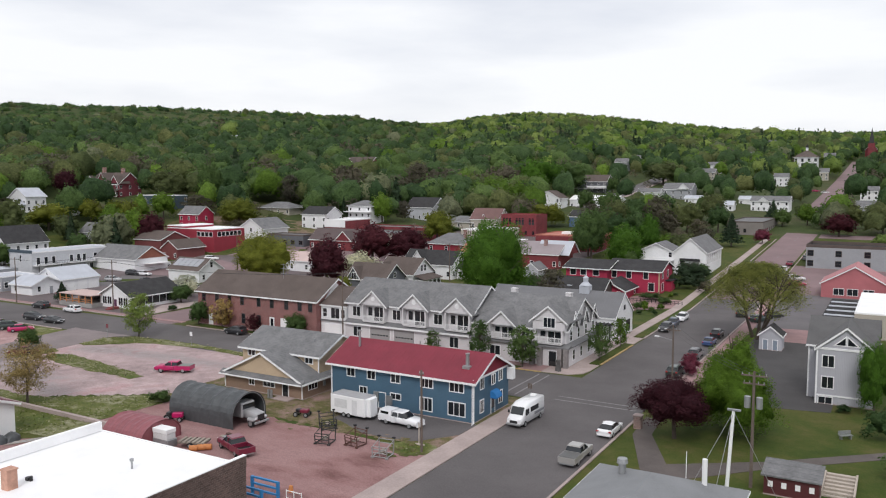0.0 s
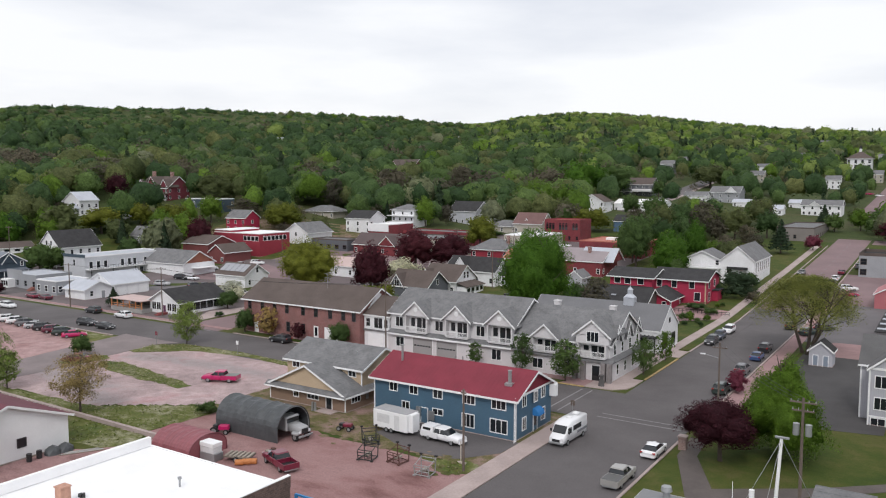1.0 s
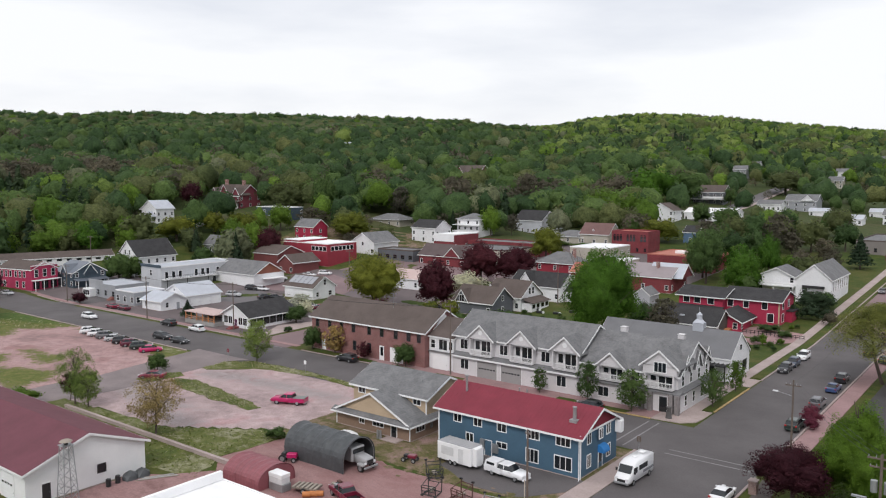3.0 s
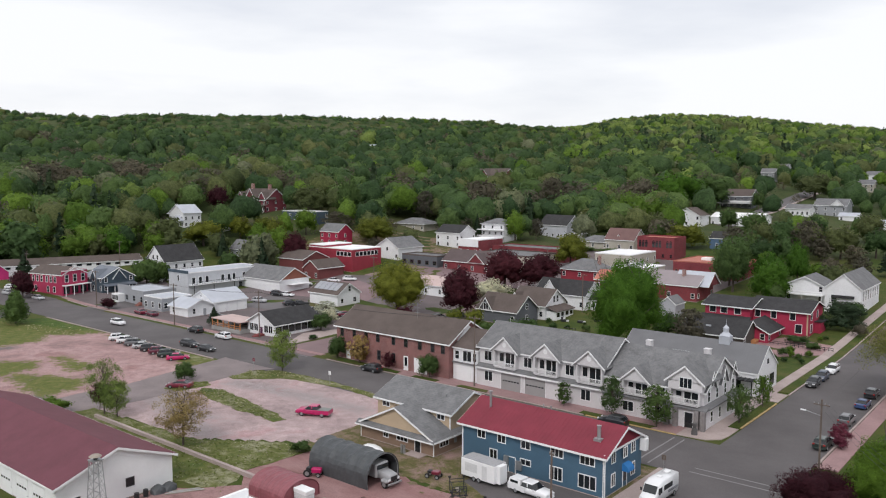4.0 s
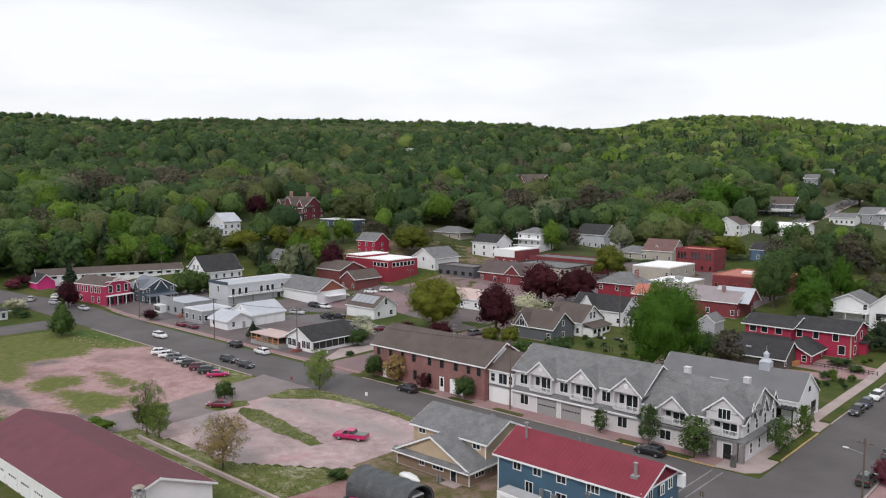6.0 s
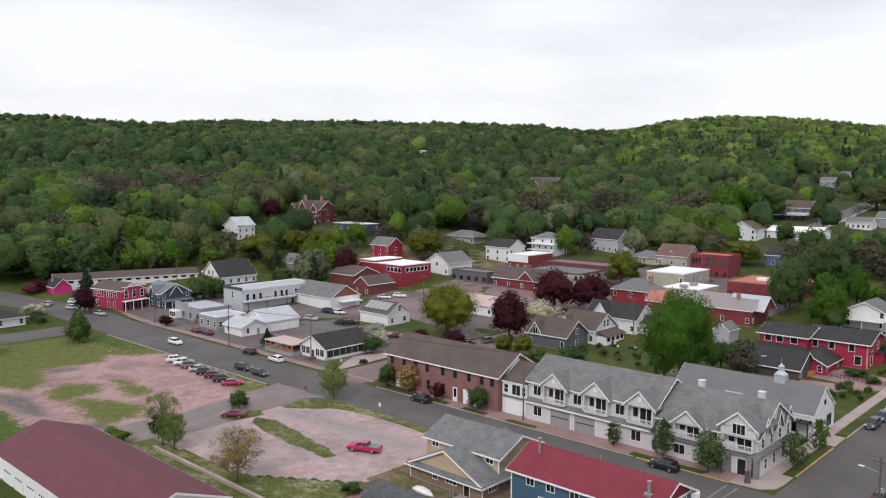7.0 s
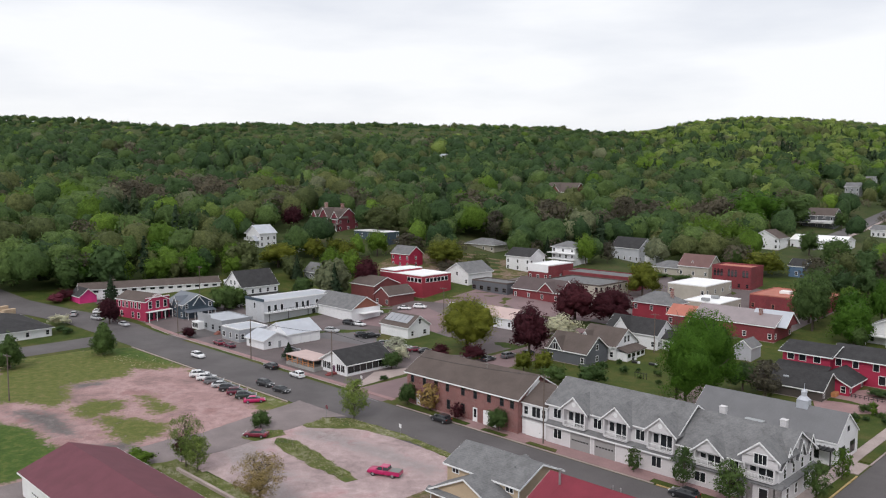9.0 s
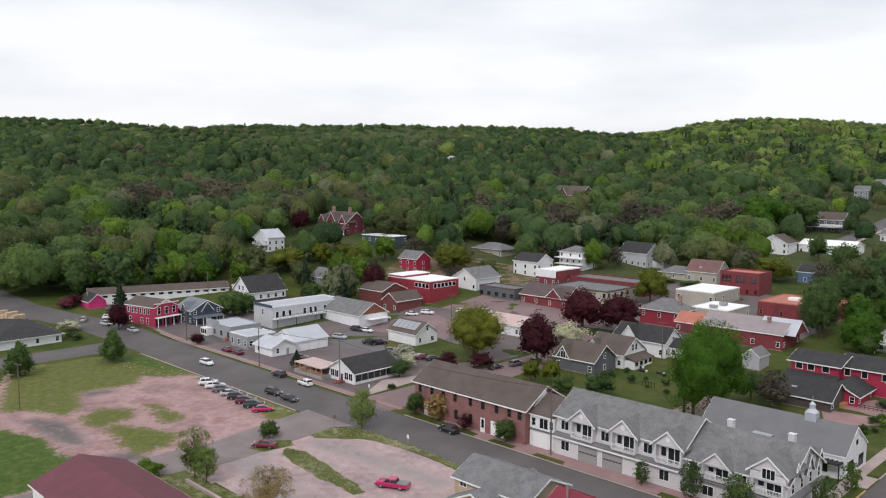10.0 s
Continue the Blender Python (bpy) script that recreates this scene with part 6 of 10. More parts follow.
for k in range(4):
    part("skylight_strip", box(-17.4, -10.5 + 6.2 * k, 3.204, -12.0, -8.9 + 6.2 * k, 3.3), SILVER, b["ob"])
part("lean_to_wall", box(-17.2, -12.6, 0, -11.84, 13.6, 2.995), GREYW, b["ob"])
b = house("red_gabled_store", "low red gabled store with wide shop windows", 28.0, 128.5, 42.5, 142, 3.6, surface("salmon_red_wall", (0.40, 0.13, 0.145), 0.8, 0.1), surface("dusty_rose_roof", (0.4, 0.17, 0.18), 0.8, 0.1), ridge="y", rise=4.2, over=0.3, category="shop", roof_label="red roof")
windows_row(b, "S", (-3.4, -0.4, 3.0), 0.9, 2.2, 1.5, 2, 1)
b = building("red_flat_store", "red walled shop with white flat roof beside the gabled store", 42.8, 126, 62, 142, 4.6, REDWALL, MEMBRANE, kind="flat", parapet=0.4, category="shop")
b = house("grey_shop_block", "long grey two-storey block with dark flat roof", 20.0, 175, 60, 190, 6.3, GREYW, SHINGLE_DARK, south=(6, 6), wz=(0.8, 3.8), w=1.5, h=1.6, kind="flat", parapet=0.9, category="shop", trim=SHINGLE_BROWN)
b = building("garden_shed", "small grey gabled shed with twin white-framed doors", 23.5, 63, 27.2, 66.6, 2.7, SIL, SHINGLE_DARK, ridge="y", rise=1.5, over=0.25, category="shed")
for u in (-0.8, 0.8):
    door(b, "S", u, 0.72, 1.85, surface("slate_door_paint", (0.2, 0.24, 0.3), 0.6, 0.08))

# ---- across the cross street, from the brick hall westwards ----
b = house("porch_house", "low white house with dark roof and glazed sun porch", -118, 36.0, -107.5, 50.5, 3.0, WSIDE, SHINGLE_DARK, ridge="y", rise=2.7, over=0.5)
for u in (-3.6, -1.9, 2.0, 3.7):
    window(b, "S", u, 0.9, 1.4, 1.7, 2, 1)
windows_row(b, "E", (-6, -4, -2, 0, 2, 4, 6), 0.9, 1.6, 1.6, 2, 1, BLACK)
door(b, "S", 0.2, 1.0, 2.1, surface("plum_door", (0.08, 0.02, 0.06)))
bm = box(-0.2, -9.2, 0, 1.4, -7.3, 0.5)
add_box(bm, 0.0, -10.0, 0, 1.2, -9.2, 0.25)
part("steps", bm, surface("red_steps", (0.22, 0.05, 0.05)), b["ob"])
e = thing("timber_porch", -123.2, 36.2, land(-123, 36), "open orange timber porch with pale pink roof", "porch")
bm = box(-6.0, -3.2, 2.75, 6.0, 3.2, 2.95)
part("roof", bm, PALEPINK, e)
for x in (-5.8, -3.5, -1.2, 1.2, 3.5, 5.8):
    part("post", box(x - 0.09, -3.05, 0.9, x + 0.09, -2.87, 2.745), ORANGEWOOD, e)
for z in (1.25, 1.75):
    part("rail", box(-5.7, -3.0, z, 5.7, -2.92, z + 0.12), ORANGEWOOD, e)
part("base_wall", box(-6.0, -3.1, 0, 6.0, 3.1, 0.9), surface("grey_block", (0.3, 0.29, 0.28)), e)
part("back_wall", box(-6.0, 2.5, 0.9, 6.0, 2.7, 2.745), BROWNDARK, e)
clear(-123, 40, 10)
b = house("solar_house", "small white gabled house with solar panels on the roof", -142, 77, -129.5, 86.2, 3.6, WSIDE, SHINGLE_BROWN, ridge="x", rise=3.0, over=0.4)
window(b, "E", 0.3, 4.2, 0.9, 1.5)
window(b, "E", -2.8, 0.9, 0.9, 1.3)
window(b, "E", 2.4, 0.9, 1.2, 1.3)
sl = math.atan2(3.0, 4.6)
for i in range(5):
    e = part("solar_panel", box(-0.95, -1.7, 0, 0.95, 1.7, 0.06), surface("solar_cell", (0.30, 0.31, 0.34), 0.3, 0.08), b["ob"])
    e.matrix_basis = pose(-4.6 + i * 2.1, -2.1, 3.6 + 3.0 * (1 - 2.1 / 4.6) + 0.26, math.degrees(sl), 0, 0)
b = house("white_garage_house", "white gabled garage with pale metal roof", -159.5, 46.5, -148.2, 58.2, 3.1, WSIDE, SILVER, ridge="y", rise=2.8, over=0.3, category="garage")
window(b, "S", 0, 4.2, 0.5, 0.6)
window(b, "S", 3.6, 1.2, 1.0, 0.9, 2, 1)
for u in (-3, 0.6, 4.0):
    door(b, "E", u, 2.8, 2.3, WHITE, name="garage_door", grid=4)
b = house("white_entry_house", "small white gabled entry house with pale roof", -156.5, 38.0, -147.5, 46.3, 2.7, WSIDE, SILVER, ridge="x", rise=1.9, over=0.5)
window(b, "E", -2.2, 0.9, 0.8, 1.3)
door(b, "E", 1.2, 1.0, 2.0, GREYW)
window(b, "S", -2.5, 0.9, 0.8, 1.3)
b = house("grey_shop", "low grey shop with stepped false front and pale roof", -190.5, 41.0, -175.5, 52, 4.0, GREYW, SILVER, south=(4,), wz=(1.0,), w=1.2, h=1.5, kind="flat", parapet=0.35, category="shop", trim=GREYW)
part("false_front", box(-7.5, -5.6, 4.3, 0.5, -5.35, 5.4), GREYW, b["ob"])
part("porch_box", box(-7.4, -7.6, 0, -3.5, -5.503, 2.7), WHITE, b["ob"], "white glazed shop porch")
for u in (-6.6, -5.4, -4.2):
    part("pane", box(u - 0.45, -7.64, 0.9, u + 0.45, -7.603, 2.3), GLASS, b["ob"])
bm = bmesh.new()
for i in range(5):
    add_box(bm, 5.2 + 0.0, -5.9 - 0.32 * i, 0, 6.8, -5.6 - 0.32 * i, 1.0 - 0.2 * i)
part("steps", bm, surface("red_timber", (0.25, 0.1, 0.08)), b["ob"])
b = house("grey_shop", "low grey shop with pale flat roof and corner entrance", -170.5, 38.2, -160.8, 48, 3.8, GREYW, SILVER, south=(3,), east=(3,), wz=(1.0,), w=1.1, h=1.5, kind="flat", parapet=0.3, category="shop", trim=WHITE)
b = house("white_lodging_block", "two-storey pale grey block with flat roof and long balcony", -191, 59, -179.8, 88, 7.0, surface("pale_lodging_siding", (0.5, 0.51, 0.54), 0.7, 0.08, lines=("Z", 0.16)), SILVER, kind="flat", parapet=0.35, category="building")
part("false_front", box(-5.7, -14.7, 7.0, 5.7, -14.45, 7.9), TEAL, b["ob"])
window(b, "S", 0, 4.3, 0.9, 1.9)
bm = box(5.603, -14.4, 3.2, 7.4, 15.5, 3.4)
part("balcony", bm, WHITE, b["ob"])
railing(b, "E", 0.5, 29, 3.4, 1.7, 0.95, BLACK, step=0.9)
for y in (-13.4, -6, 2, 9, 15):
    part("post", box(7.15, y - 0.08, 0, 7.3, y + 0.08, 3.2), BLACK, b["ob"])
for u in (-12.5, -10, -7.5, -1.5, 1, 3, 7, 9.5, 13):
    window(b, "E", u, 3.6, 1.1, 2.0, 1, 1)
for u in (5.5, 8.5):
    window(b, "E", u, 0.6, 1.3, 2.0, 1, 1)
b = house("white_hotel", "tall white gabled house with dark roof and wraparound porch", -218.6, 67.1, -206.5, 82.3, 6.69, WSIDE, SHINGLE_DARK, ridge="y", rise=5.2, over=0.4, south=(4, 4), east=(4, 5), wz=(1.0, 4.2))
windows_row(b, "S", (-1.3, 1.3), 7.2, 1.0, 1.5)
bm = bmesh.new()
add_prism(bm, [(-10.3, 2.9), (-7.5, 3.7), (-7.5, 3.85), (-10.3, 3.05)], "x", -8.5, 8.5)
add_prism(bm, [(6.0, 3.7), (8.5, 2.9), (8.5, 3.05), (6.0, 3.85)], "y", -7.4, 7.5)
part("porch_roof", bm, SHINGLE_DARK, b["ob"])
for x in (-8, -4, 0, 4, 8):
    part("porch_post", box(x - 0.1, -10.1, 0, x + 0.1, -9.9, 2.95), WHITE, b["ob"])
railing(b, "S", 0, 16, 0.2, 2.5, 0.9)
b = house("grey_tank_hall", "broad low hall with grey roof and brown gable", -181, 80, -160.2, 92.5, 4.2, WSIDE, SHINGLE_GREY, ridge="x", rise=3.6, over=0.4, category="hall")
bm = bmesh.new()
add_prism(bm, [(-5.8, 4.3), (5.8, 4.3), (0, 7.6)], "x", 0, 0.06)
e = part("gable_wall", bm, surface("rust_board", (0.24, 0.085, 0.055)), b["ob"], "rust-brown gable boards")
e.matrix_basis = pose(10.41, 0, 0)
part("canopy", box(10.42, -3, 2.6, 13.0, 5, 2.75), WHITE, b["ob"])
b = house("red_false_front_store", "magenta-red two-storey store with arched false front and white trim", -223.75, 29.9, -208.25, 38.9, 6.6, MAGENTA, SHINGLE_BROWN, ridge="x", rise=2.2, over=0.3, category="shop", rz=12.0)
part("false_front", box(7.753, -4.7, 0, 8.05, 4.7, 8.0), MAGENTA, b["ob"])
bm = bmesh.new()
add_prism(bm, [(1.9 * math.cos(math.pi * i / 10), 8.0 + 0.9 * math.sin(math.pi * i / 10)) for i in range(11)], "x", 7.76, 8.0)
part("arched_crest", bm, PALEPINK, b["ob"])
part("cornice", box(8.053, -4.8, 7.7, 8.3, 4.8, 7.95), WHITE, b["ob"])
windows_row(b, "E", (-3.0, 0, 3.0), 4.3, 1.2, 2.2)
for w_ in b["ob"].children:
    if w_.name.startswith("window"):
        w_.location.x += 0.31
part("shop_canopy", box(8.053, -4.8, 3.2, 9.8, 4.8, 3.4), WHITE, b["ob"])
for y in (-4.6, -1.6, 1.6, 4.6):
    part("canopy_post", box(9.6, y - 0.08, 0, 9.76, y + 0.08, 3.2), WHITE, b["ob"])
for y in (-3.1, 0, 3.1):
    part("shop_pane", box(8.053, y - 1.1, 0.5, 8.1, y + 1.1, 2.8), GLASS, b["ob"])
windows_row(b, "S", (-6, -4, -2, 0.5, 2.5, 4.5), 4.1, 0.9, 1.8)
windows_row(b, "S", (-5, 1, 4), 0.9, 1.0, 1.8)
b = house("slate_blue_house", "slate-blue gabled house with white trim and front porch", -213.5, 42, -202, 53, 5.0, TEAL, BLUEMETAL, ridge="x", rise=3.0, over=0.4, south=(3, 3), east=(2, 2))
dormer(b, "S", 1.5, 3.6, 4.8, 2.6, 0.6, 4, TEAL, BLUEMETAL)
dormer(b, "E", 0, 4.0, 4.8, 2.6, 0.3, 4, TEAL, BLUEMETAL)
bm = bmesh.new()
add_prism(bm, [(5.75, 2.9), (8.2, 2.4), (8.2, 2.55), (5.75, 3.05)], "y", -5.5, 5.5)
part("porch_roof", bm, BLUEMETAL, b["ob"])
for y in (-5, -2.5, 0, 2.5, 5):
    part("porch_post", box(7.9, y - 0.08, 0, 8.06, y + 0.08, 2.42), WHITE, b["ob"])
b = building("long_warehouse", "long low white warehouse with grey roof and high windows", -275.9, 47.5, -225.2, 59.7, 4.66, WSIDE, SHINGLE_BROWN, ridge="x", rise=1.8, over=0.3, category="warehouse", rz=71.0)
windows_row(b, "S", [-23 + 3.3 * i for i in range(15)], 3.6, 1.5, 0.55, 1, 1, BLACK)
b = house("white_storehouse", "white storehouse with pale roof beside the warehouse", -237.1, 77.5, -219.7, 89.7, 4.09, WSIDE, SILVER, ridge="x", rise=1.4, over=0.2, category="warehouse")
b = house("low_dark_roofed_office", "low office with broad charcoal hip roof by the side street", -240, -17, -209, 2.5, 3.0, WSIDE, SHINGLE_DARK, kind="hip", rise=3.0, over=0.8, east=(4,), south=(3,), wz=(0.9,), category="office")
b = house("pink_kiosk", "pink painted kiosk among shrubs", -256.7, 25.7, -247.6, 31.8, 2.64, surface("hot_pink", (0.55, 0.03, 0.18)), SHINGLE_DARK, ridge="x", rise=2.6, over=0.3, category="kiosk")

# ---- the town blocks behind ----
b = house("red_white_roofed_block", "red two-storey block with stepped white roof and corner glazing", -191.5, 119.8, -167.6, 135.1, 8.19, REDWALL, MEMBRANE, kind="flat", parapet=0.3, category="building", trim=MEMBRANE)
for u in (-5, -3, -1, 1, 3, 5):
    window(b, "E", u, 5.8, 1.6, 1.5, 1, 1)
for u in (4.5, 6.5, 8.5, 10.5):
    window(b, "S", u, 5.8, 1.6, 1.5, 1, 1)
part("upper_step", box(-11.7, -7.5, 8.0, -4, 7.5, 9.0), REDWALL, b["ob"])
part("upper_roof", box(-11.8, -7.6, 9.0, -3.9, 7.6, 9.3), MEMBRANE, b["ob"])
b = house("maroon_board_house", "maroon board house with brown gabled roof and stairs", -190.5, 104.4, -177.2, 116.7, 6.14, MAROONWALL, SHINGLE_BROWN, ridge="x", rise=2.6, over=0.4, east=(2, 1))
b = house("maroon_board_house", "maroon board annex with brown shed gable and side stairs", -175.4, 103.3, -167.7, 115.5, 4.07, MAROONWALL, SHINGLE_BROWN, ridge="y", rise=2.6, over=0.4, south=(2,))
b = house("red_gabled_house", "small red gabled house with grey roof", -215.1, 146.7, -203.8, 154.8, 6.07, REDSIDE, SHINGLE_GREY, ridge="x", rise=3.0, over=0.4, south=(3, 3), east=(1, 1))
b = house("white_grey_roofed_house", "white house with wide grey gabled roof", -178.5, 143.6, -166.3, 157.8, 4.88, WSIDE, SHINGLE_GREY, ridge="y", rise=3.6, over=0.5, south=(2, 1))
b = house("shopfront_row", "row of dark grey shopfronts with flat roofs", -162, 141, -144.5, 150, 4.0, DARKGREY, SHINGLE_GREY, kind="flat", south=(5,), wz=(1.0,), w=1.6, category="shop", trim=SHINGLE_BROWN)
b = house("white_gabled_house", "white two-storey house with dark gabled roof", -176.1, 178.1, -163.1, 188.7, 6.48, WSIDE, SHINGLE_DARK, ridge="x", rise=3.0, over=0.4, south=(3, 3), east=(1, 2))
b = house("red_white_store", "red brick store with white painted front and cornice", -157.5, 170, -147.3, 187, 6.0, REDBRICK, MEMBRANE, kind="flat", parapet=0.4, south=(3, 3), east=(3, 0), category="shop")
part("painted_front", box(-5.15, -8.7, 3.4, 5.15, -8.503, 6.5), WHITE, b["ob"])
b = house("brown_roofed_lodge", "long red-walled lodge with brown roof and cross gable", -142.6, 142.4, -121.8, 152.6, 3.9, REDBRICK, surface("umber_roof", (0.095, 0.07, 0.07), 0.9, 0.15), ridge="x", rise=3.6, over=0.5, south=(4,), east=(2,), wz=(1.0,))
dormer(b, "S", 5.4, 7.0, 3.8, 3.2, 0.8, 5.0, REDBRICK, bpy.data.materials["umber_roof"])
b = house("pink_roofed_cottage", "white cottage with pale pink roof and dark porch", -126, 105, -112, 115.5, 3.4, WSIDE, PALEPINK, ridge="x", rise=2.2, over=0.4, south=(3,), east=(2,), wz=(0.9,))
b = house("grey_flat_warehouse", "warehouse with grey flat roof and beige wall", -140, 157, -114.6, 176, 4.6, BEIGE, SHINGLE_GREY, kind="flat", parapet=0.5, south=(4,), east=(5,), wz=(2.8,), category="warehouse", trim=SHINGLE_BROWN)
b = house("red_brick_row", "low red brick row with flat roofs", -146, 178, -112, 190, 4.6, REDBRICK, SHINGLE_GREY, kind="flat", south=(5,), wz=(1.0,), category="shop", trim=REDBRICK)
b = house("grey_shingled_house", "dark grey shingled house with gabled dormer and brown-grey roof", -84, 86, -71.5, 96, 3.6, DARKGREY, SHINGLE_BROWN, ridge="x", rise=3.6, over=0.5, south=(2,), east=(1, 1), wz=(0.8, 3.8))
dormer(b, "S", -3.2, 4.2, 3.5, 3.0, 0.4, 5.0, DARKGREY, SHINGLE_BROWN)
window(b, "S", -3.2, 3.4, 1.5, 1.7, 2, 1, out=0.42)
b = house("white_cottage", "white two-storey cottage with brown-grey roof and enclosed porch", -81, 97, -69.7, 108, 4.0, WSIDE, SHINGLE_BROWN, ridge="x", rise=3.8, over=0.5, south=(2,), wz=(0.9,))
windows_row(b, "E", (-0.8, 0.9), 4.4, 1.0, 1.7)
dormer(b, "S", -3.8, 3.6, 4.4, 2.3, 0.2, 4.0, WSIDE, SHINGLE_BROWN)
part("enclosed_porch", box(5.653, -4.5, 0, 8.6, 4.5, 2.4), WSIDE, b["ob"])
bm = bmesh.new()
add_prism(bm, [(5.66, 3.4), (9.1, 2.4), (9.1, 2.55), (5.66, 3.55)], "y", -4.9, 4.9)
part("porch_roof", bm, SHINGLE_BROWN, b["ob"])
for y in (-3.4, -1.2, 1.2, 3.4):
    part("pane", box(8.603, y - 0.7, 1.0, 8.64, y + 0.7, 2.1), GLASS, b["ob"])
b = house("white_dark_roofed_house", "white house with charcoal roof and rear wing", -82.5, 112, -66, 121.5, 4.3, WSIDE, SHINGLE_DARK, ridge="x", rise=3.5, over=0.4, south=(4,), east=(2, 1), wz=(1.0, 4.2))
dormer(b, "S", -3.0, 5.0, 4.5, 3.4, 0.3, 5, WSIDE, SHINGLE_DARK)
b = house("white_rear_wing", "white rear wing with charcoal roof", -65.5, 114, -59, 121, 3.0, WSIDE, SHINGLE_DARK, ridge="x", rise=2.0, over=0.3, south=(2,), east=(2,), wz=(0.9,))
b = house("red_hipped_house", "red house with grey hipped roof and chimney", -93.4, 144.5, -79.4, 154.6, 5.0, REDWALL, SHINGLE_GREY, kind="hip", rise=3.4, over=0.6, south=(3,), east=(3,), wz=(2.8,))
chimney(b, 4.5, 0, 6.5, 3.0, 0.9)
b = house("red_gabled_annex", "brick annex with orange-red roof", -78.6, 140.5, -69.6, 149, 3.4, REDBRICK, TERRA, ridge="x", rise=2.6, over=0.3, south=(2,), wz=(0.9,))
b = house("red_arched_hall", "red brick hall with arched upper windows and parapet", -93.5, 201, -78.5, 212, 8.0, REDBRICK, TERRA, kind="flat", parapet=0.6, south=(5,), wz=(0.8,), category="hall", trim=REDBRICK)
for u in (-6.3, -5.0, -3.7, -0.8, 0.5, 1.8, 4.8, 6.1):
    window(b, "S", u, 4.6, 1.0, 2.0, 1, 2, REDBRICK)
    bm = bmesh.new()
    add_prism(bm, [(0.5 * math.cos(math.pi * i / 8), 6.75 + 0.5 * math.sin(math.pi * i / 8)) for i in range(9)], "y", -0.03, -0.005)
    e = part("arch_pane", bm, GLASS, b["ob"])
    e.matrix_basis = on_face(b, "S", u, 0)
b = house("white_roofed_shop", "beige shop with white flat roof", -97, 174, -82.5, 194, 5.6, BEIGE, MEMBRANE, kind="flat", parapet=0.35, east=(4,), wz=(2.8,), south=(2,), category="shop", trim=MEMBRANE)
b = house("white_roofed_shop", "low shop with wide white flat roof and roof units", -81.5, 156.5, -69, 172, 4.4, BEIGE, MEMBRANE, kind="flat", parapet=0.3, east=(2,), wz=(1.6,), category="shop", trim=MEMBRANE)
for y in (-5, 2):
    part("roof_unit", box(-1.2, y - 0.8, 4.7, 1.2, y + 0.8, 5.6, 0.05), STEEL, b["ob"])
b = house("orange_roofed_store", "brick store with orange-red flat roof and skylights", -67.5, 175, -45, 196, 5.2, REDBRICK, TERRA, kind="flat", parapet=0.35, south=(4,), wz=(1.2,), category="shop", trim=TERRA)
for x in (-3, 4):
    part("skylight", box(x - 1.8, -2, 5.3, x + 1.8, 1, 6.2, 0.05), MEMBRANE, b["ob"])
b = house("lilac_roofed_works", "brick works with lilac-grey roof and pale metal gable", -68.5, 138, -44.2, 150.5, 4.6, REDBRICK, surface("lilac_roof", (0.27, 0.23, 0.24), 0.7, 0.1), ridge="x", rise=3.2, over=0.4, south=(4,), east=(2,), wz=(1.0,), category="workshop")
dormer(b, "E", 0, 9.0, 4.6, 3.6, 2.5, 8.0, REDBRICK, SILVER)
chimney(b, 6.5, -2.0, 5.5, 3.0, 0.9)
b = house("grey_garage", "small pale grey gabled garage", -46, 117, -41.5, 123, 3.6, SIL, SHINGLE_GREY, ridge="y", rise=1.8, over=0.2, category="garage")
b = house("crimson_house", "crimson two-storey house with dark roof, bay windows and porch", -21, 114.5, -7.6, 127, 6.0, REDSIDE, SHINGLE_DARK, ridge="x", rise=2.0, over=0.7)
for u in (-5.0, -1.2, 3.2):
    window(b, "S", u, 3.9, 1.2, 1.7, 1, 1)
for u in (-1.2, 4.6):
    window(b, "S", u, 0.9, 1.4, 2.0, 1, 1)
window(b, "E", -3.4, 3.9, 1.2, 1.7, 1, 1)
window(b, "E", -3.4, 0.8, 1.6, 2.0, 1, 1)
window(b, "E", 1.6, 3.9, 1.2, 1.7, 1, 1)
part("corner_board", box(6.4, -6.3, 0, 6.72, -6.253, 5.9), TAN, b["ob"])
part("bay", box(6.703, -0.5, 0, 8.1, 4.0, 3.0), REDSIDE, b["ob"])
part("bay_roof", box(6.703, -0.8, 3.0, 8.4, 4.3, 3.2), SHINGLE_DARK, b["ob"])
b = house("crimson_house_wing", "crimson wing with dark stepped roofs and dormer windows", -31.5, 112, -20.4, 124, 6.2, REDSIDE, SHINGLE_DARK, ridge="x", rise=1.6, over=0.8)
for u in (-3.6, -0.8, 2.6):
    window(b, "S", u, 4.3, 1.5, 1.4, 1, 1)
bm = bmesh.new()
add_prism(bm, [(-9.5, 2.6), (-6.0, 3.7), (-6.0, 3.85), (-9.5, 2.75)], "x", -6.4, 6.0)
part("lean_to_roof", bm, SHINGLE_DARK, b["ob"])
part("lean_to", box(-5.0, -8.8, 0, 5.2, -6.003, 2.7), REDSIDE, b["ob"])
window(b, "S", -2.6, 0.9, 0.9, 1.5, out=2.8)
b = house("crimson_porch_wing", "crimson porch wing with dark gabled roofs and timber deck", -21.5, 104, -13.5, 114.2, 2.7, REDSIDE, SHINGLE_DARK, ridge="y", rise=2.0, over=0.7, south=(2,), east=(2,), wz=(0.8,))
part("deck", box(-6.5, -7.5, 0, 2, -5.103, 0.9), ORANGEWOOD, b["ob"])
b = house("brown_dark_cottage", "low brown cottage with charcoal roof and roof light", -31, 96, -16.5, 106, 2.6, BROWNDARK, SHINGLE_DARK, ridge="x", rise=3.0, over=0.5, east=(2,), wz=(0.8,))
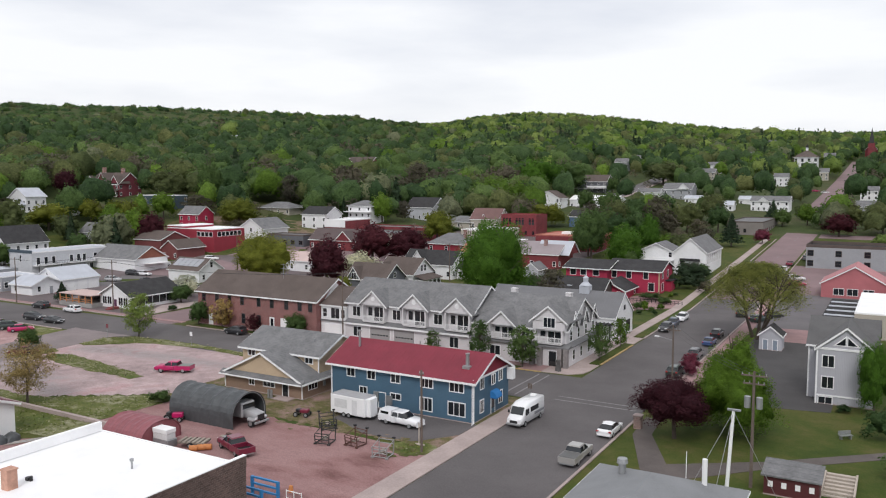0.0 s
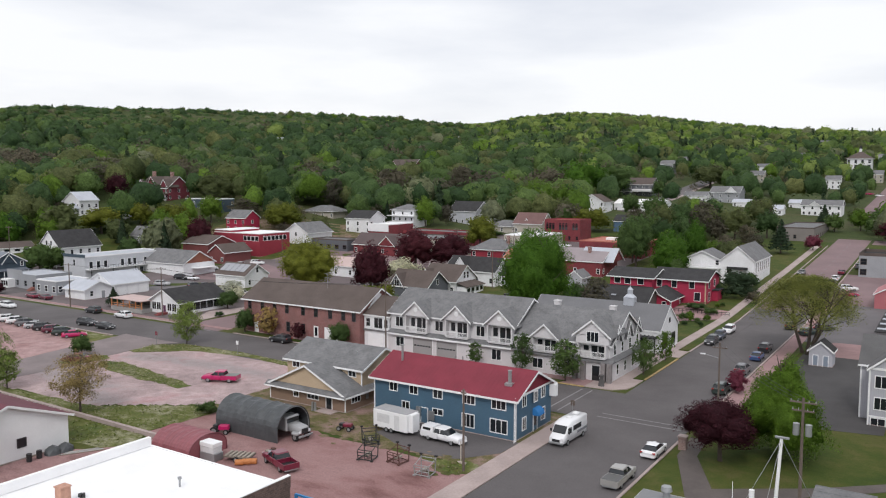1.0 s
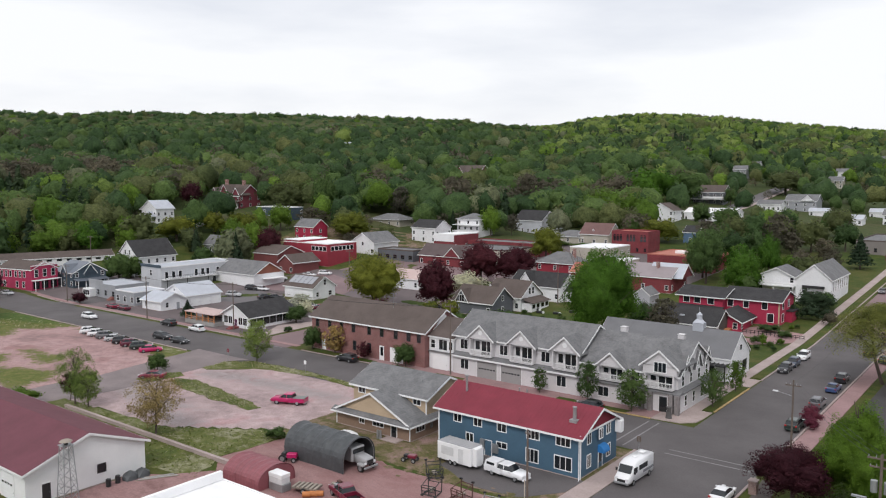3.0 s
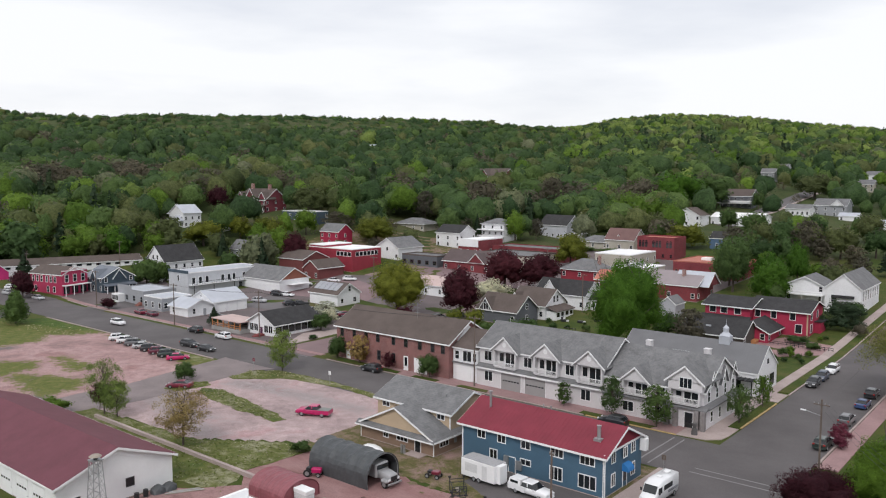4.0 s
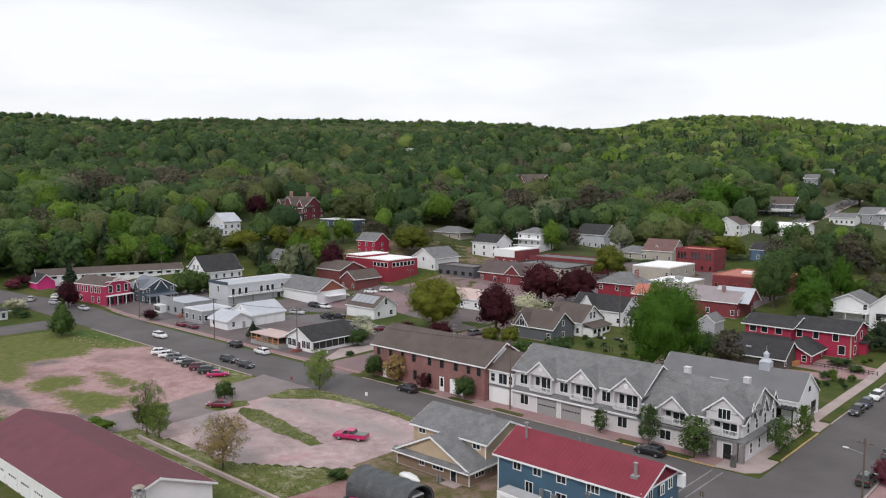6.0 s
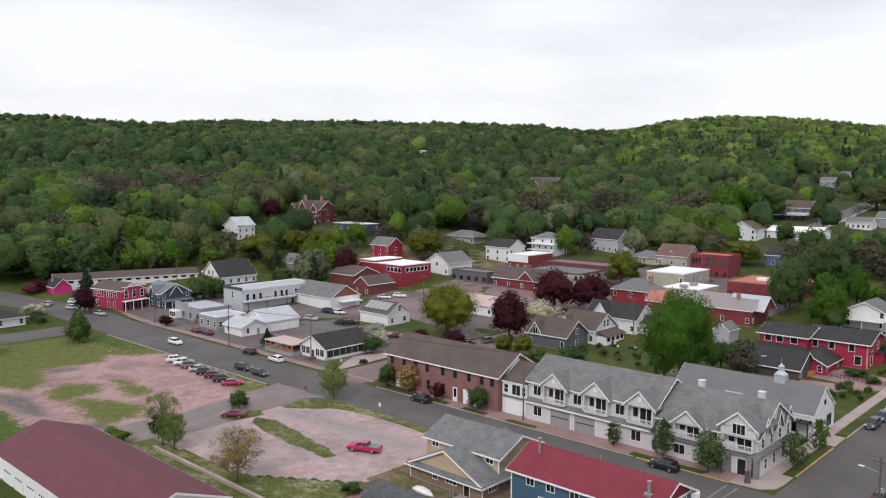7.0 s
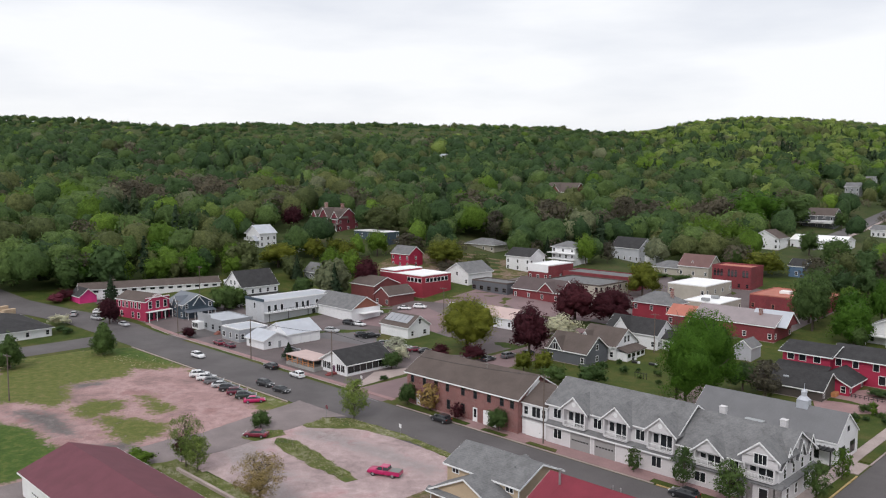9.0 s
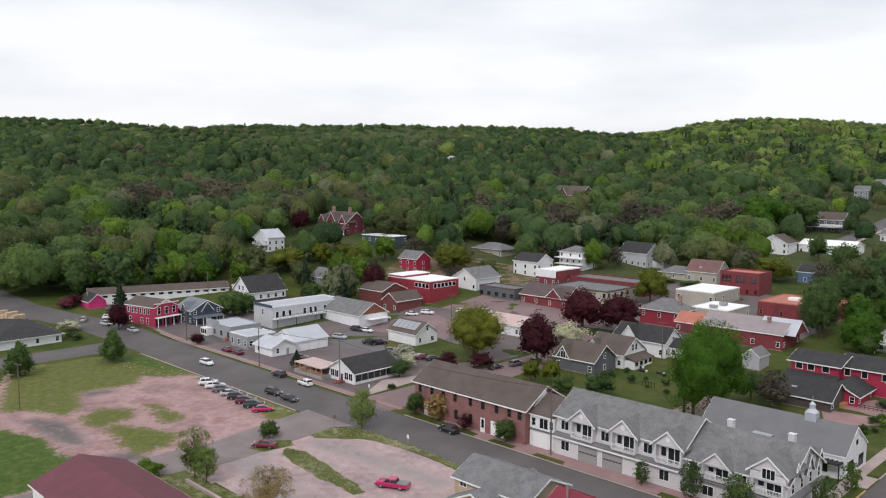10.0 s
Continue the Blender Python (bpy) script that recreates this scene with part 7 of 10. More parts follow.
part("roof_light", box(-2, -3.2, 3.55, -0.8, -2.2, 4.15), SILVER, b["ob"])
b = house("white_church_hall", "tall white gabled hall with grey roof and side windows", -12, 146.5, -3.0, 168, 6.8, WSIDE, SHINGLE_GREY, ridge="y", rise=3.8, over=0.35)
windows_row(b, "E", [-8.5 + 2.8 * i for i in range(7)], 3.4, 0.9, 2.6)
part("awning", box(-2.8, -11.4, 4.2, 2.8, -10.753, 4.9), SHINGLE_DARK, b["ob"])
window(b, "S", -2.2, 3.0, 1.3, 1.4)
b = house("white_porch_house", "white house with grey roof and balcony", -25, 155, -14, 166, 5.0, WSIDE, SHINGLE_GREY, ridge="y", rise=2.6, over=0.5, south=(2, 2))
part("balcony", box(-5.5, -8.2, 2.6, 5.5, -5.503, 2.8), WHITE, b["ob"])
for x in (-5.2, 0, 5.2):
    part("porch_post", box(x - 0.1, -8.1, 0, x + 0.1, -7.9, 2.6), WHITE, b["ob"])
railing(b, "S", 0, 10.5, 2.8, 2.6)

# ---- the houses on the slopes ----
b = house("red_mansion", "large crimson mansion with grey gables, chimneys and white porch", -289.2, 159.0, -268.2, 171.6, 6.40, surface("dark_red_brick_paint", (0.17, 0.035, 0.05), 0.8, 0.15), SHINGLE_BROWN, ridge="x", rise=5.0, over=0.6, south=(5, 5), east=(3, 3), wz=(1.0, 4.2))
dormer(b, "S", 0, 7.0, 6.8, 4.6, 1.0, 6, bpy.data.materials["dark_red_brick_paint"], SHINGLE_BROWN)
dormer(b, "S", -8.5, 5.0, 6.8, 3.2, 0.6, 6, bpy.data.materials["dark_red_brick_paint"], SHINGLE_BROWN)
dormer(b, "S", 8.5, 5.0, 6.8, 3.2, 0.6, 6, bpy.data.materials["dark_red_brick_paint"], SHINGLE_BROWN)
chimney(b, -6, -1, 10.5, 3.4, 1.3)
chimney(b, 6, 0, 11, 2.6, 1.3)
bm = bmesh.new()
add_prism(bm, [(-10.0, 3.0), (-7.0, 3.9), (-7.0, 4.1), (-10.0, 3.2)], "x", -13, 13)
part("porch_roof", bm, SHINGLE_BROWN, b["ob"])
for i in range(9):
    part("porch_post", box(-12.6 + 3.15 * i, -9.8, 0, -12.4 + 3.15 * i, -9.6, 3.05), WHITE, b["ob"])
railing(b, "S", 0, 25, 0.3, 2.7, 0.9)
clear(-266, 151, 11)
b = house("white_hill_house", "white house with stacked balconies among trees", -281.6, 115.4, -270.4, 124.4, 6.70, WSIDE, SILVER, ridge="y", rise=3.4, over=0.4, south=(4, 4), east=(3, 3))
for z in (2.9, 5.9):
    part("balcony", box(-8.2, -4.3, z, -5.603, 4.3, z + 0.2), WHITE, b["ob"])
    part("balcony_rail", box(-8.25, -4.3, z + 0.2, -8.15, 4.3, z + 1.1), WHITE, b["ob"])
dormer(b, "S", 2.5, 5.5, 3.4, 2.0, 2.0, 2.0, WSIDE, SILVER)
b = house("flat_blue_house", "dark blue-grey house with flat pale roof", -257.1, 160.0, -235.5, 169.9, 6.10, TEAL, MEMBRANE, kind="flat", parapet=0.3, south=(6, 5), east=(2, 2))
b = house("brown_villa", "brown gabled villa with long porch roof on the hillside", -278.6, 339.4, -255.5, 353.8, 7.20, MAROONWALL, SHINGLE_BROWN, ridge="x", rise=5.5, over=0.7, south=(5, 5), wz=(1.0, 4.4))
dormer(b, "S", -3, 8.0, 7.0, 5.0, 1.0, 7, MAROONWALL, SHINGLE_BROWN)
part("porch_roof", box(-14, -11.5, 3.3, 14, -7.503, 3.6), SHINGLE_DARK, b["ob"])
for k in (16, 30):
    clear(-267 + 0.6 * k, 345 - 0.8 * k, 13)
b = house("small_white_roofed_house", "small house with white roof high on the hill", -479.0, 429.4, -463.5, 441.4, 6.57, BEIGE, SILVER, ridge="x", rise=2.5, over=0.3, south=(3, 3))
b = house("grey_barn_house", "pale grey gabled barn with dark roof and low lean-to", -155.9, 228.4, -139.9, 238.9, 6.6, surface("barn_grey", (0.45, 0.46, 0.5), 0.75, 0.08), SHINGLE_DARK, ridge="x", rise=4.2, over=0.4, south=(5, 0), east=(2, 1), wz=(1.2, 4.4), category="barn", rz=-8)
part("lean_to", box(8.003, -1, 0, 14, 4.5, 3.0), WSIDE, b["ob"])
b = house("white_gabled_house", "white house with brown-grey gable and long white rear hall", -115.7, 285.8, -102.6, 297.4, 5.42, WSIDE, SHINGLE_BROWN, ridge="y", rise=3.6, over=0.4, south=(3, 2), east=(2, 2))
b = house("white_long_hall", "long white hall with pale roof", -102.5, 299.2, -78.2, 313.7, 4.66, WSIDE, MEMBRANE, ridge="x", rise=2.0, over=0.3, south=(5,), wz=(1.2,), category="hall")
b = house("grey_balcony_house", "grey two-storey house with white balcony", -119.2, 355.0, -101.8, 366.2, 7.04, DARKGREY, SHINGLE_BROWN, ridge="x", rise=3.6, over=0.4, south=(5, 5), wz=(1.0, 4.6))
dormer(b, "S", -5, 5.0, 7.2, 2.6, 0.6, 5, DARKGREY, SHINGLE_BROWN)
part("balcony", box(-2, -8.5, 3.5, 9, -6.003, 4.5), WHITE, b["ob"])
part("porch_roof", box(-9, -9, 3.0, 9, -6.003, 3.2), WHITE, b["ob"])
b = house("white_cottage", "white hillside cottage with low grey roof", -81.6, 347.3, -69.8, 356.8, 4.17, WSIDE, SHINGLE_GREY, ridge="x", rise=2.0, over=0.5, south=(5,), wz=(1.2,))
b = house("white_row_house", "white row house with blue-grey gables", -70.7, 358.6, -55.4, 371.1, 6.12, GREYW, SHINGLE_GREY, ridge="x", rise=3.2, over=0.4, south=(4, 4))
dormer(b, "S", 3.5, 6.0, 6.2, 2.8, 1.0, 5, WSIDE, SHINGLE_GREY)
b = house("white_shed", "small white shed with pale roof", -56.5, 348.8, -47.8, 355.5, 2.90, WSIDE, SILVER, ridge="x", rise=1.4, south=(2,), wz=(0.9,), category="shed")
b = house("pale_cottage", "pale cottage with low roof", -33, 372, -18, 382, 3.4, WSIDE, SILVER, ridge="x", rise=1.6, south=(3,), wz=(0.9,))
b = house("long_white_house", "long white house with grey roof and wide porch", -22.5, 344.5, -4.5, 356, 5.4, WSIDE, SHINGLE_GREY, ridge="x", rise=2.4, over=0.5, south=(7, 5), wz=(0.8, 3.4))
dormer(b, "S", -3, 5, 5.2, 2.0, 0.5, 4, WSIDE, SHINGLE_GREY)
b = house("white_hill_garage", "white garage with pale roof", -38, 332, -29, 340, 3.2, WSIDE, SILVER, ridge="x", rise=1.8, south=(2,), wz=(0.9,), category="garage")
b = house("hipped_school", "tall white schoolhouse with brown hipped roof and bell turret", -34, 627, -17, 643, 13.0, WSIDE, SHINGLE_BROWN, kind="hip", rise=6.0, over=1.0, south=(4, 4, 4), wz=(1.5, 5.5, 9.3), w=1.8, h=2.6, category="school")
part("bell_turret", box(-0.9, -0.9, 17.8, 0.9, 0.9, 21, 0.08), WSIDE, b["ob"])
part("turret_roof", tube((0, 0, 21), (0, 0, 24), 1.5, 0.05, 8), SHINGLE_DARK, b["ob"])
b = house("brick_church", "brick church with tower and dark spire", 10.5, 800, 21, 822, 9.0, REDBRICK, SHINGLE_DARK, ridge="y", rise=6.0, category="church")
part("tower", box(-3.0, -15, 0, 3.0, -11.003, 15), REDBRICK, b["ob"])
bm = bmesh.new()
add_tube(bm, (0, -13, 15), (0, -13, 30), 3.4, 0.05, 4)
part("spire", bm, SHINGLE_DARK, b["ob"])
b = house("brown_shop_block", "grey-brown low block with dark flat roofs by the avenue", -16, 248, -2.7, 290, 5.0, surface("taupe_wall", (0.2, 0.18, 0.17), 0.8, 0.1), SHINGLE_GREY, kind="flat", parapet=0.5, south=(3, ), east=(8,), wz=(1.2,), category="shop", trim=SHINGLE_BROWN)
b = house("brown_roofed_house", "pale house with faded brown roof and small dormer", -114, 213.5, -101, 224, 4.6, BEIGE, surface("faded_brown_roof", (0.15, 0.085, 0.08), 0.9, 0.15), ridge="x", rise=4.2, over=0.4, south=(3,), wz=(1.0,))
dormer(b, "S", -1, 2.2, 5.0, 1.5, -1.6, 3, BEIGE, MAROON_METAL)
b = house("low_grey_house", "low grey house with broad roof", -127, 214, -113, 224, 3.0, BEIGE, SHINGLE_GREY, kind="hip", rise=2.4, over=0.6, south=(3,), wz=(0.9,))
b = house("blue_shed_house", "small blue house with dark roof", -78, 235, -72, 244, 4.6, surface("mid_blue_siding", (0.10, 0.17, 0.28), 0.75, 0.1), SHINGLE_DARK, ridge="x", rise=2.4, south=(1,), wz=(1.0,))
b = house("white_stacked_house", "white three-storey house with porches among trees", -168, 200, -156, 210, 8.0, WSIDE, SHINGLE_GREY, kind="hip", rise=2.4, over=0.6, south=(4, 4, 3), wz=(0.8, 3.4, 6.0), h=1.2)
for z in (2.6, 5.3):
    part("porch_roof", box(-7, -7.4, z, 7, -5.003, z + 0.3), WHITE, b["ob"])
b = house("low_tan_house", "low tan house with grey hip roof among trees", -217.6, 196.9, -199.4, 208.0, 3.45, BEIGE, SHINGLE_GREY, kind="hip", rise=2.6, over=0.7, south=(4,), wz=(1.0,))
b = house("white_gable_cottage", "white gabled cottage half hidden by trees", -262, 122, -254, 130, 4.2, WSIDE, SHINGLE_GREY, ridge="y", rise=3.2, south=(2, 2), open_front=False)
b = house("grey_gabled_house_small", "grey gabled house with pale trim", -225, 107.5, -216.5, 114.5, 3.6, GREYW, SHINGLE_GREY, ridge="x", rise=3.2, south=(3,), east=(2,), wz=(1.0,), open_front=False)
b = house("white_modern_house", "long low white house high on the ridge", -468.1, 684.1, -431.1, 698.9, 8.46, BEIGE, MEMBRANE, kind="flat", south=(6,), wz=(3.0,))
for x0_, y0_, h_, wl_ in ((-670, 205, 8, WSIDE), (-635, 239, 9, WSIDE), (-389, 179, 6, WSIDE), (-496, 92, 7, WSIDE), (-376, 84, 7, WSIDE), (-555, 174, 7, BEIGE), (-550, 201, 7, WSIDE), (-475, 215, 6, WSIDE), (-314, 135, 6, WSIDE), (-309, 84, 6, WSIDE), (-318, 12, 6, GREYW), (-412, 341, 6, MAROONWALL), (-301, 330, 6, BEIGE), (-264, 277, 5, TAN), (-133, 480, 7, GREYW), (-142, 540, 7, WSIDE),
                          (-84, 560, 7, WSIDE), (-74, 490, 6, BEIGE), (-39, 470, 6, WSIDE), (-82, 700, 9, WSIDE), (-82, 860, 11, GREYW), (-15, 720, 9, WSIDE), (-28, 500, 7, WSIDE), (-8, 560, 7, BEIGE), (28, 420, 6, WSIDE), (45, 300, 6, WSIDE), (30, 340, 5, GREYW)):
    house("hill_house", "pale gabled house half hidden among hillside trees", x0_ - 4.5, y0_, x0_ + 4.5, y0_ + 8, h_ - 0.6, wl_, SHINGLE_GREY, ridge="x", rise=2.6, south=(3, 3), wz=(1.0, 3.6), group="houses on the wooded hill", open_front=x0_ > -150)
for x, y, r in ((-143, 68, 17), (-145, 95, 18), (-150, 107, 14), (-60, 95, 14), (-100, 95, 8), (-150, 135, 10), (-110, 145, 8), (30, 110, 20), (-35, 60, 12), (-92, 90, 12), (-225, 50, 18), (-198, 42, 16), (-270, 117, 10), (-262, 112, 10), (-253, 106, 10), (-245, 101, 9), (-239, 159, 9), (-230, 151, 9), (-221, 143, 8), (-256, 33, 11), (-250, 42, 11), (-246, 51, 11), (-242, 60, 11), (-237, 70, 11)):
    clear(x, y, r)

# ---- vehicles ----
def loft(stations):
    """A closed hull through cross sections: (x, bottom, top, half-width, crown)."""
    bm = bmesh.new()
    rings = []
    for x, zb, zt, w, c in stations:
        m = (zb + zt) / 2
        pts = [(-w * 0.86, zb), (-w * 0.98, zb + 0.12), (-w, m), (-w * 0.97, zt - 0.08), (-w * c, zt), (w * c, zt), (w * 0.97, zt - 0.08), (w, m), (w * 0.98, zb + 0.12), (w * 0.86, zb)]
        rings.append([bm.verts.new((x, y, z)) for y, z in pts])
    for a, b_ in zip(rings, rings[1:]):
        for i in range(10):
            bm.faces.new((a[i], a[(i + 1) % 10], b_[(i + 1) % 10], b_[i]))
    bm.faces.new(rings[0][::-1]), bm.faces.new(rings[-1])
    bmesh.ops.recalc_face_normals(bm, faces=bm.faces)
    for f in bm.faces:
        f.smooth = len(f.verts) == 4
    return bm


def frustum(x0, x1, z0, w0, x2, x3, z1, w1):
    bm = bmesh.new()
    lo = [bm.verts.new(p) for p in ((x0, -w0, z0), (x1, -w0, z0), (x1, w0, z0), (x0, w0, z0))]
    hi = [bm.verts.new(p) for p in ((x2, -w1, z1), (x3, -w1, z1), (x3, w1, z1), (x2, w1, z1))]
    bm.faces.new(lo[::-1]), bm.faces.new(hi)
    for i in range(4):
        bm.faces.new((lo[i], lo[(i + 1) % 4], hi[(i + 1) % 4], hi[i]))
    return bm


CARPAINT = {}


def paint(word, rgb, rough=0.3):
    if word not in CARPAINT:
        m = surface(f"{word}_car_paint".replace(" ", "_"), rgb, rough, 0.03, spec=0.6)
        m.node_tree.nodes["Principled BSDF"].inputs["Coat Weight"].default_value = 0.4
        CARPAINT[word] = m
    return CARPAINT[word]


LAMP_RED = surface("tail_lamp", (0.35, 0.01, 0.01), 0.3, 0.05)
LAMP_WHITE = surface("head_lamp", (0.7, 0.7, 0.72), 0.2, 0.05)


def wheel(parent, x, y, r=0.34, wide=0.22):
    key = ("wheel", r, wide)
    if key not in MESHES:
        bm = bmesh.new()
        add_tube(bm, (0, -wide / 2, 0), (0, wide / 2, 0), r, r, 16)
        bmesh.ops.bevel(bm, geom=[e for e in bm.edges if abs(e.verts[0].co.y - e.verts[1].co.y) < 1e-4], offset=0.03, segments=1, affect="EDGES")
        t = bpy.data.meshes.new("tyre")
        bm.to_mesh(t), bm.free()
        t.materials.append(RUBBER)
        bm = bmesh.new()
        add_tube(bm, (0, -wide / 2 - 0.012, 0), (0, wide / 2 + 0.012, 0), r * 0.6, r * 0.6, 12)
        m = bpy.data.meshes.new("rim")
        bm.to_mesh(m), bm.free()
        m.materials.append(STEEL)
        MESHES[key] = (t, m)
    t, m = MESHES[key]
    w = new("wheel", t)
    w.parent, w.matrix_basis = parent, pose(x, y, r)
    rim = new("rim", m)
    rim.parent = w


def car(kind, x, y, rz, word, rgb, label="", group="", z=None):
    """A parked car with its front towards +x before it is turned."""
    key = ("car", kind, word)
    z0 = land(x, y) + 0.03 if z is None else z
    if key in MESHES:
        ob = copy_thing(MESHES[key], pose(x, y, z0, 0, 0, rz))
        return ob
    P = paint(word, rgb)
    kinds = {"sedan": "saloon car", "suv": "sport utility vehicle", "pickup": "pickup truck", "topper_pickup": "pickup truck with a hard cover over its bed"}
    e = thing(kind if kind != "topper_pickup" else "pickup", x, y, z0, label or f"{word} {kinds[kind]} parked on the ground", "pickup" if "pickup" in kind else "car", group, rz)
    if kind == "sedan":
        part("body", loft([(-2.35, 0.38, 0.82, 0.8, 0.9), (-2.2, 0.24, 0.95, 0.88, 0.9), (-1.4, 0.2, 1.0, 0.91, 0.9), (0.2, 0.2, 0.98, 0.91, 0.9), (1.0, 0.2, 0.95, 0.91, 0.9), (1.9, 0.22, 0.8, 0.88, 0.88), (2.3, 0.3, 0.66, 0.78, 0.85)]), P, e)
        part("window_glass", frustum(-1.85, 1.25, 0.96, 0.82, -0.95, 0.2, 1.39, 0.6), GLASS, e)
        part("roof_panel", frustum(-1.1, 0.32, 1.37, 0.63, -0.88, 0.05, 1.45, 0.52), P, e)
        wb_, r, L = 1.4, 0.33, 2.33
    elif kind == "suv":
        part("body", loft([(-2.35, 0.45, 1.0, 0.85, 0.92), (-2.25, 0.3, 1.12, 0.93, 0.92), (-1.4, 0.27, 1.14, 0.95, 0.92), (0.5, 0.27, 1.12, 0.95, 0.92), (1.15, 0.27, 1.08, 0.95, 0.88), (1.6, 0.27, 1.03, 0.94, 0.85), (2.05, 0.3, 0.94, 0.9, 0.82), (2.32, 0.38, 0.74, 0.8, 0.78), (2.4, 0.46, 0.62, 0.7, 0.75)]), P, e)
        part("window_glass", frustum(-2.2, 1.28, 1.09, 0.87, -1.72, 0.22, 1.6, 0.67), GLASS, e)
        part("roof_panel", frustum(-1.86, 0.36, 1.575, 0.7, -1.62, 0.05, 1.69, 0.58), P, e)
        for s in (-1, 1):
            part("pillar", frustum(-0.55, -0.43, 1.1, 0.02, -0.6, -0.48, 1.6, 0.02), P, e).location = (0, s * 0.785, 0)
            part("rear_quarter", frustum(-2.18, -1.62, 1.1, 0.02, -1.8, -1.5, 1.59, 0.02), P, e).matrix_basis = pose(0, s * 0.78, 0)
            part("roof_rail", box(-1.5, s * 0.56 - 0.02, 1.68, 0.0, s * 0.56 + 0.02, 1.73), BLACK, e)
        wb_, r, L = 1.4, 0.37, 2.36
    else:
        part("body", loft([(-0.35, 0.4, 1.1, 0.94, 0.95), (0.0, 0.38, 1.14, 0.96, 0.92), (1.2, 0.38, 1.14, 0.96, 0.92), (1.35, 0.38, 1.15, 0.96, 0.9), (2.5, 0.4, 1.08, 0.94, 0.88), (2.85, 0.48, 0.92, 0.88, 0.85)]), P, e)
        part("window_glass", frustum(-0.95, 1.35, 1.13, 0.88, -0.75, 0.6, 1.68, 0.72), GLASS, e)
        part("roof_panel", frustum(-0.85, 0.68, 1.66, 0.74, -0.75, 0.52, 1.78, 0.66), P, e)
        part("cab_back", box(-1.0, -0.94, 0.4, -0.345, 0.94, 1.15, 0.04), P, e)
        bm = bmesh.new()
        add_box(bm, -2.9, -0.95, 0.48, -1.003, -0.87, 1.12)
        add_box(bm, -2.9, 0.87, 0.48, -1.003, 0.95, 1.12)
        add_box(bm, -2.95, -0.95, 0.48, -2.88, 0.95, 1.1)
        part("bed_wall", bm, P, e)
        part("bed_floor", box(-2.87, -0.86, 0.55, -1.01, 0.86, 0.66), BLACK, e)
        for s in (-1, 1):
            part("pillar", box(-0.02, s * 0.8 - 0.05, 1.14, 0.08, s * 0.8 + 0.05, 1.66), P, e)
        if kind == "topper_pickup":
            part("bed_cover", frustum(-2.9, -1.0, 1.13, 0.92, -2.75, -1.05, 1.78, 0.78), P, e)
            for s in (-1, 1):
                part("cover_pane", box(-2.55, s * 0.86 - 0.05, 1.3, -1.4, s * 0.86 + 0.05, 1.6), GLASS, e)
        wb_, r, L = 1.75, 0.4, 2.9
    for sx in (-wb_, wb_):
        for sy in (-0.83, 0.83):
            wheel(e, sx, sy, r)
    zl = 0.72 if kind == "sedan" else 0.88
    for s in (-1, 1):
        part("headlight", box(L - 0.16, s * 0.62 - 0.2, zl - 0.1, L - 0.02, s * 0.62 + 0.2, zl + 0.06), LAMP_WHITE, e)
        part("tail_light", box(-L - 0.02, s * 0.72 - 0.14, zl, -L + 0.12, s * 0.72 + 0.14, zl + 0.2), LAMP_RED, e)
        part("side_mirror", box(0.95 if kind != "sedan" else 0.75, s * 1.0 - 0.09, 1.05 if kind != "sedan" else 0.98, 1.08 if kind != "sedan" else 0.88, s * 1.0 + 0.09, 1.22 if kind != "sedan" else 1.1), P, e)
    for sx in (-1, 1):
        part("bumper", box(sx * (L - 0.05) - 0.1, -0.8, 0.32, sx * (L - 0.05) + 0.1, 0.8, 0.52, 0.03), P if kind != "pickup" else STEEL, e)
    part("number_plate", box(L + 0.053, -0.22, 0.4, L + 0.062, 0.22, 0.5), LAMP_WHITE, e)
    MESHES[key] = e
    return e


C_WHITE, C_BLACK, C_GREY, C_SILVER = (0.75, 0.75, 0.77), (0.015, 0.016, 0.02), (0.12, 0.12, 0.13), (0.42, 0.42, 0.44)
C_RED, C_DRED, C_BLUE, C_GREEN = (0.44, 0.008, 0.105), (0.16, 0.012, 0.035), (0.03, 0.06, 0.16), (0.02, 0.035, 0.03)
car("pickup", 15.3, -5.4, 90, "silver grey", (0.3, 0.29, 0.28), "silver-grey pickup truck with covered bed parked at the kerb")
part("bed_lid", box(-2.88, -0.9, 1.08, -1.0, 0.9, 1.14), surface("bed_lid_vinyl", (0.12, 0.12, 0.12)), MESHES[("car", "pickup", "silver grey")])
car("sedan", 15.6, 4.9, 90, "pearl white", C_WHITE, "white saloon car parked at the avenue kerb")
e = car("pickup", -52.6, 0.2, 205, "magenta red", C_RED, "bright red pickup truck with grey bed cover on gravel")
part("bed_cover", box(-2.92, -0.9, 1.123, -1.01, 0.9, 1.16), surface("grey_vinyl", (0.2, 0.21, 0.2), 0.7, 0.1), e, "flat grey vinyl bed cover")
car("topper_pickup", -7.4, -4.6, -4, "white", C_WHITE, "white pickup truck with bed cover beside the blue house")
car("pickup", -18.2, -21.6, 160, "dark red", C_DRED, "dark red pickup with salvage on its bed in the yard")
car("suv", 4.9, 71.8, -90, "black", C_BLACK)
car("suv", 4.9, 77.6, -90, "navy", (0.03, 0.045, 0.08))
car("suv", 5.0, 85.0, -90, "white", C_WHITE)
car("suv", 15.4, 36.8, 90, "dark green", C_GREEN)
car("suv", 15.3, 51.0, 90, "grey", C_GREY)
car("sedan", 15.2, 62.6, 90, "blue", C_BLUE)
car("suv", 15.0, 70.5, 90, "black", C_BLACK)
car("suv", -66.2, 27.2, 180, "black", C_BLACK)
car("suv", -12.8, 26.9, 180, "black", C_BLACK)
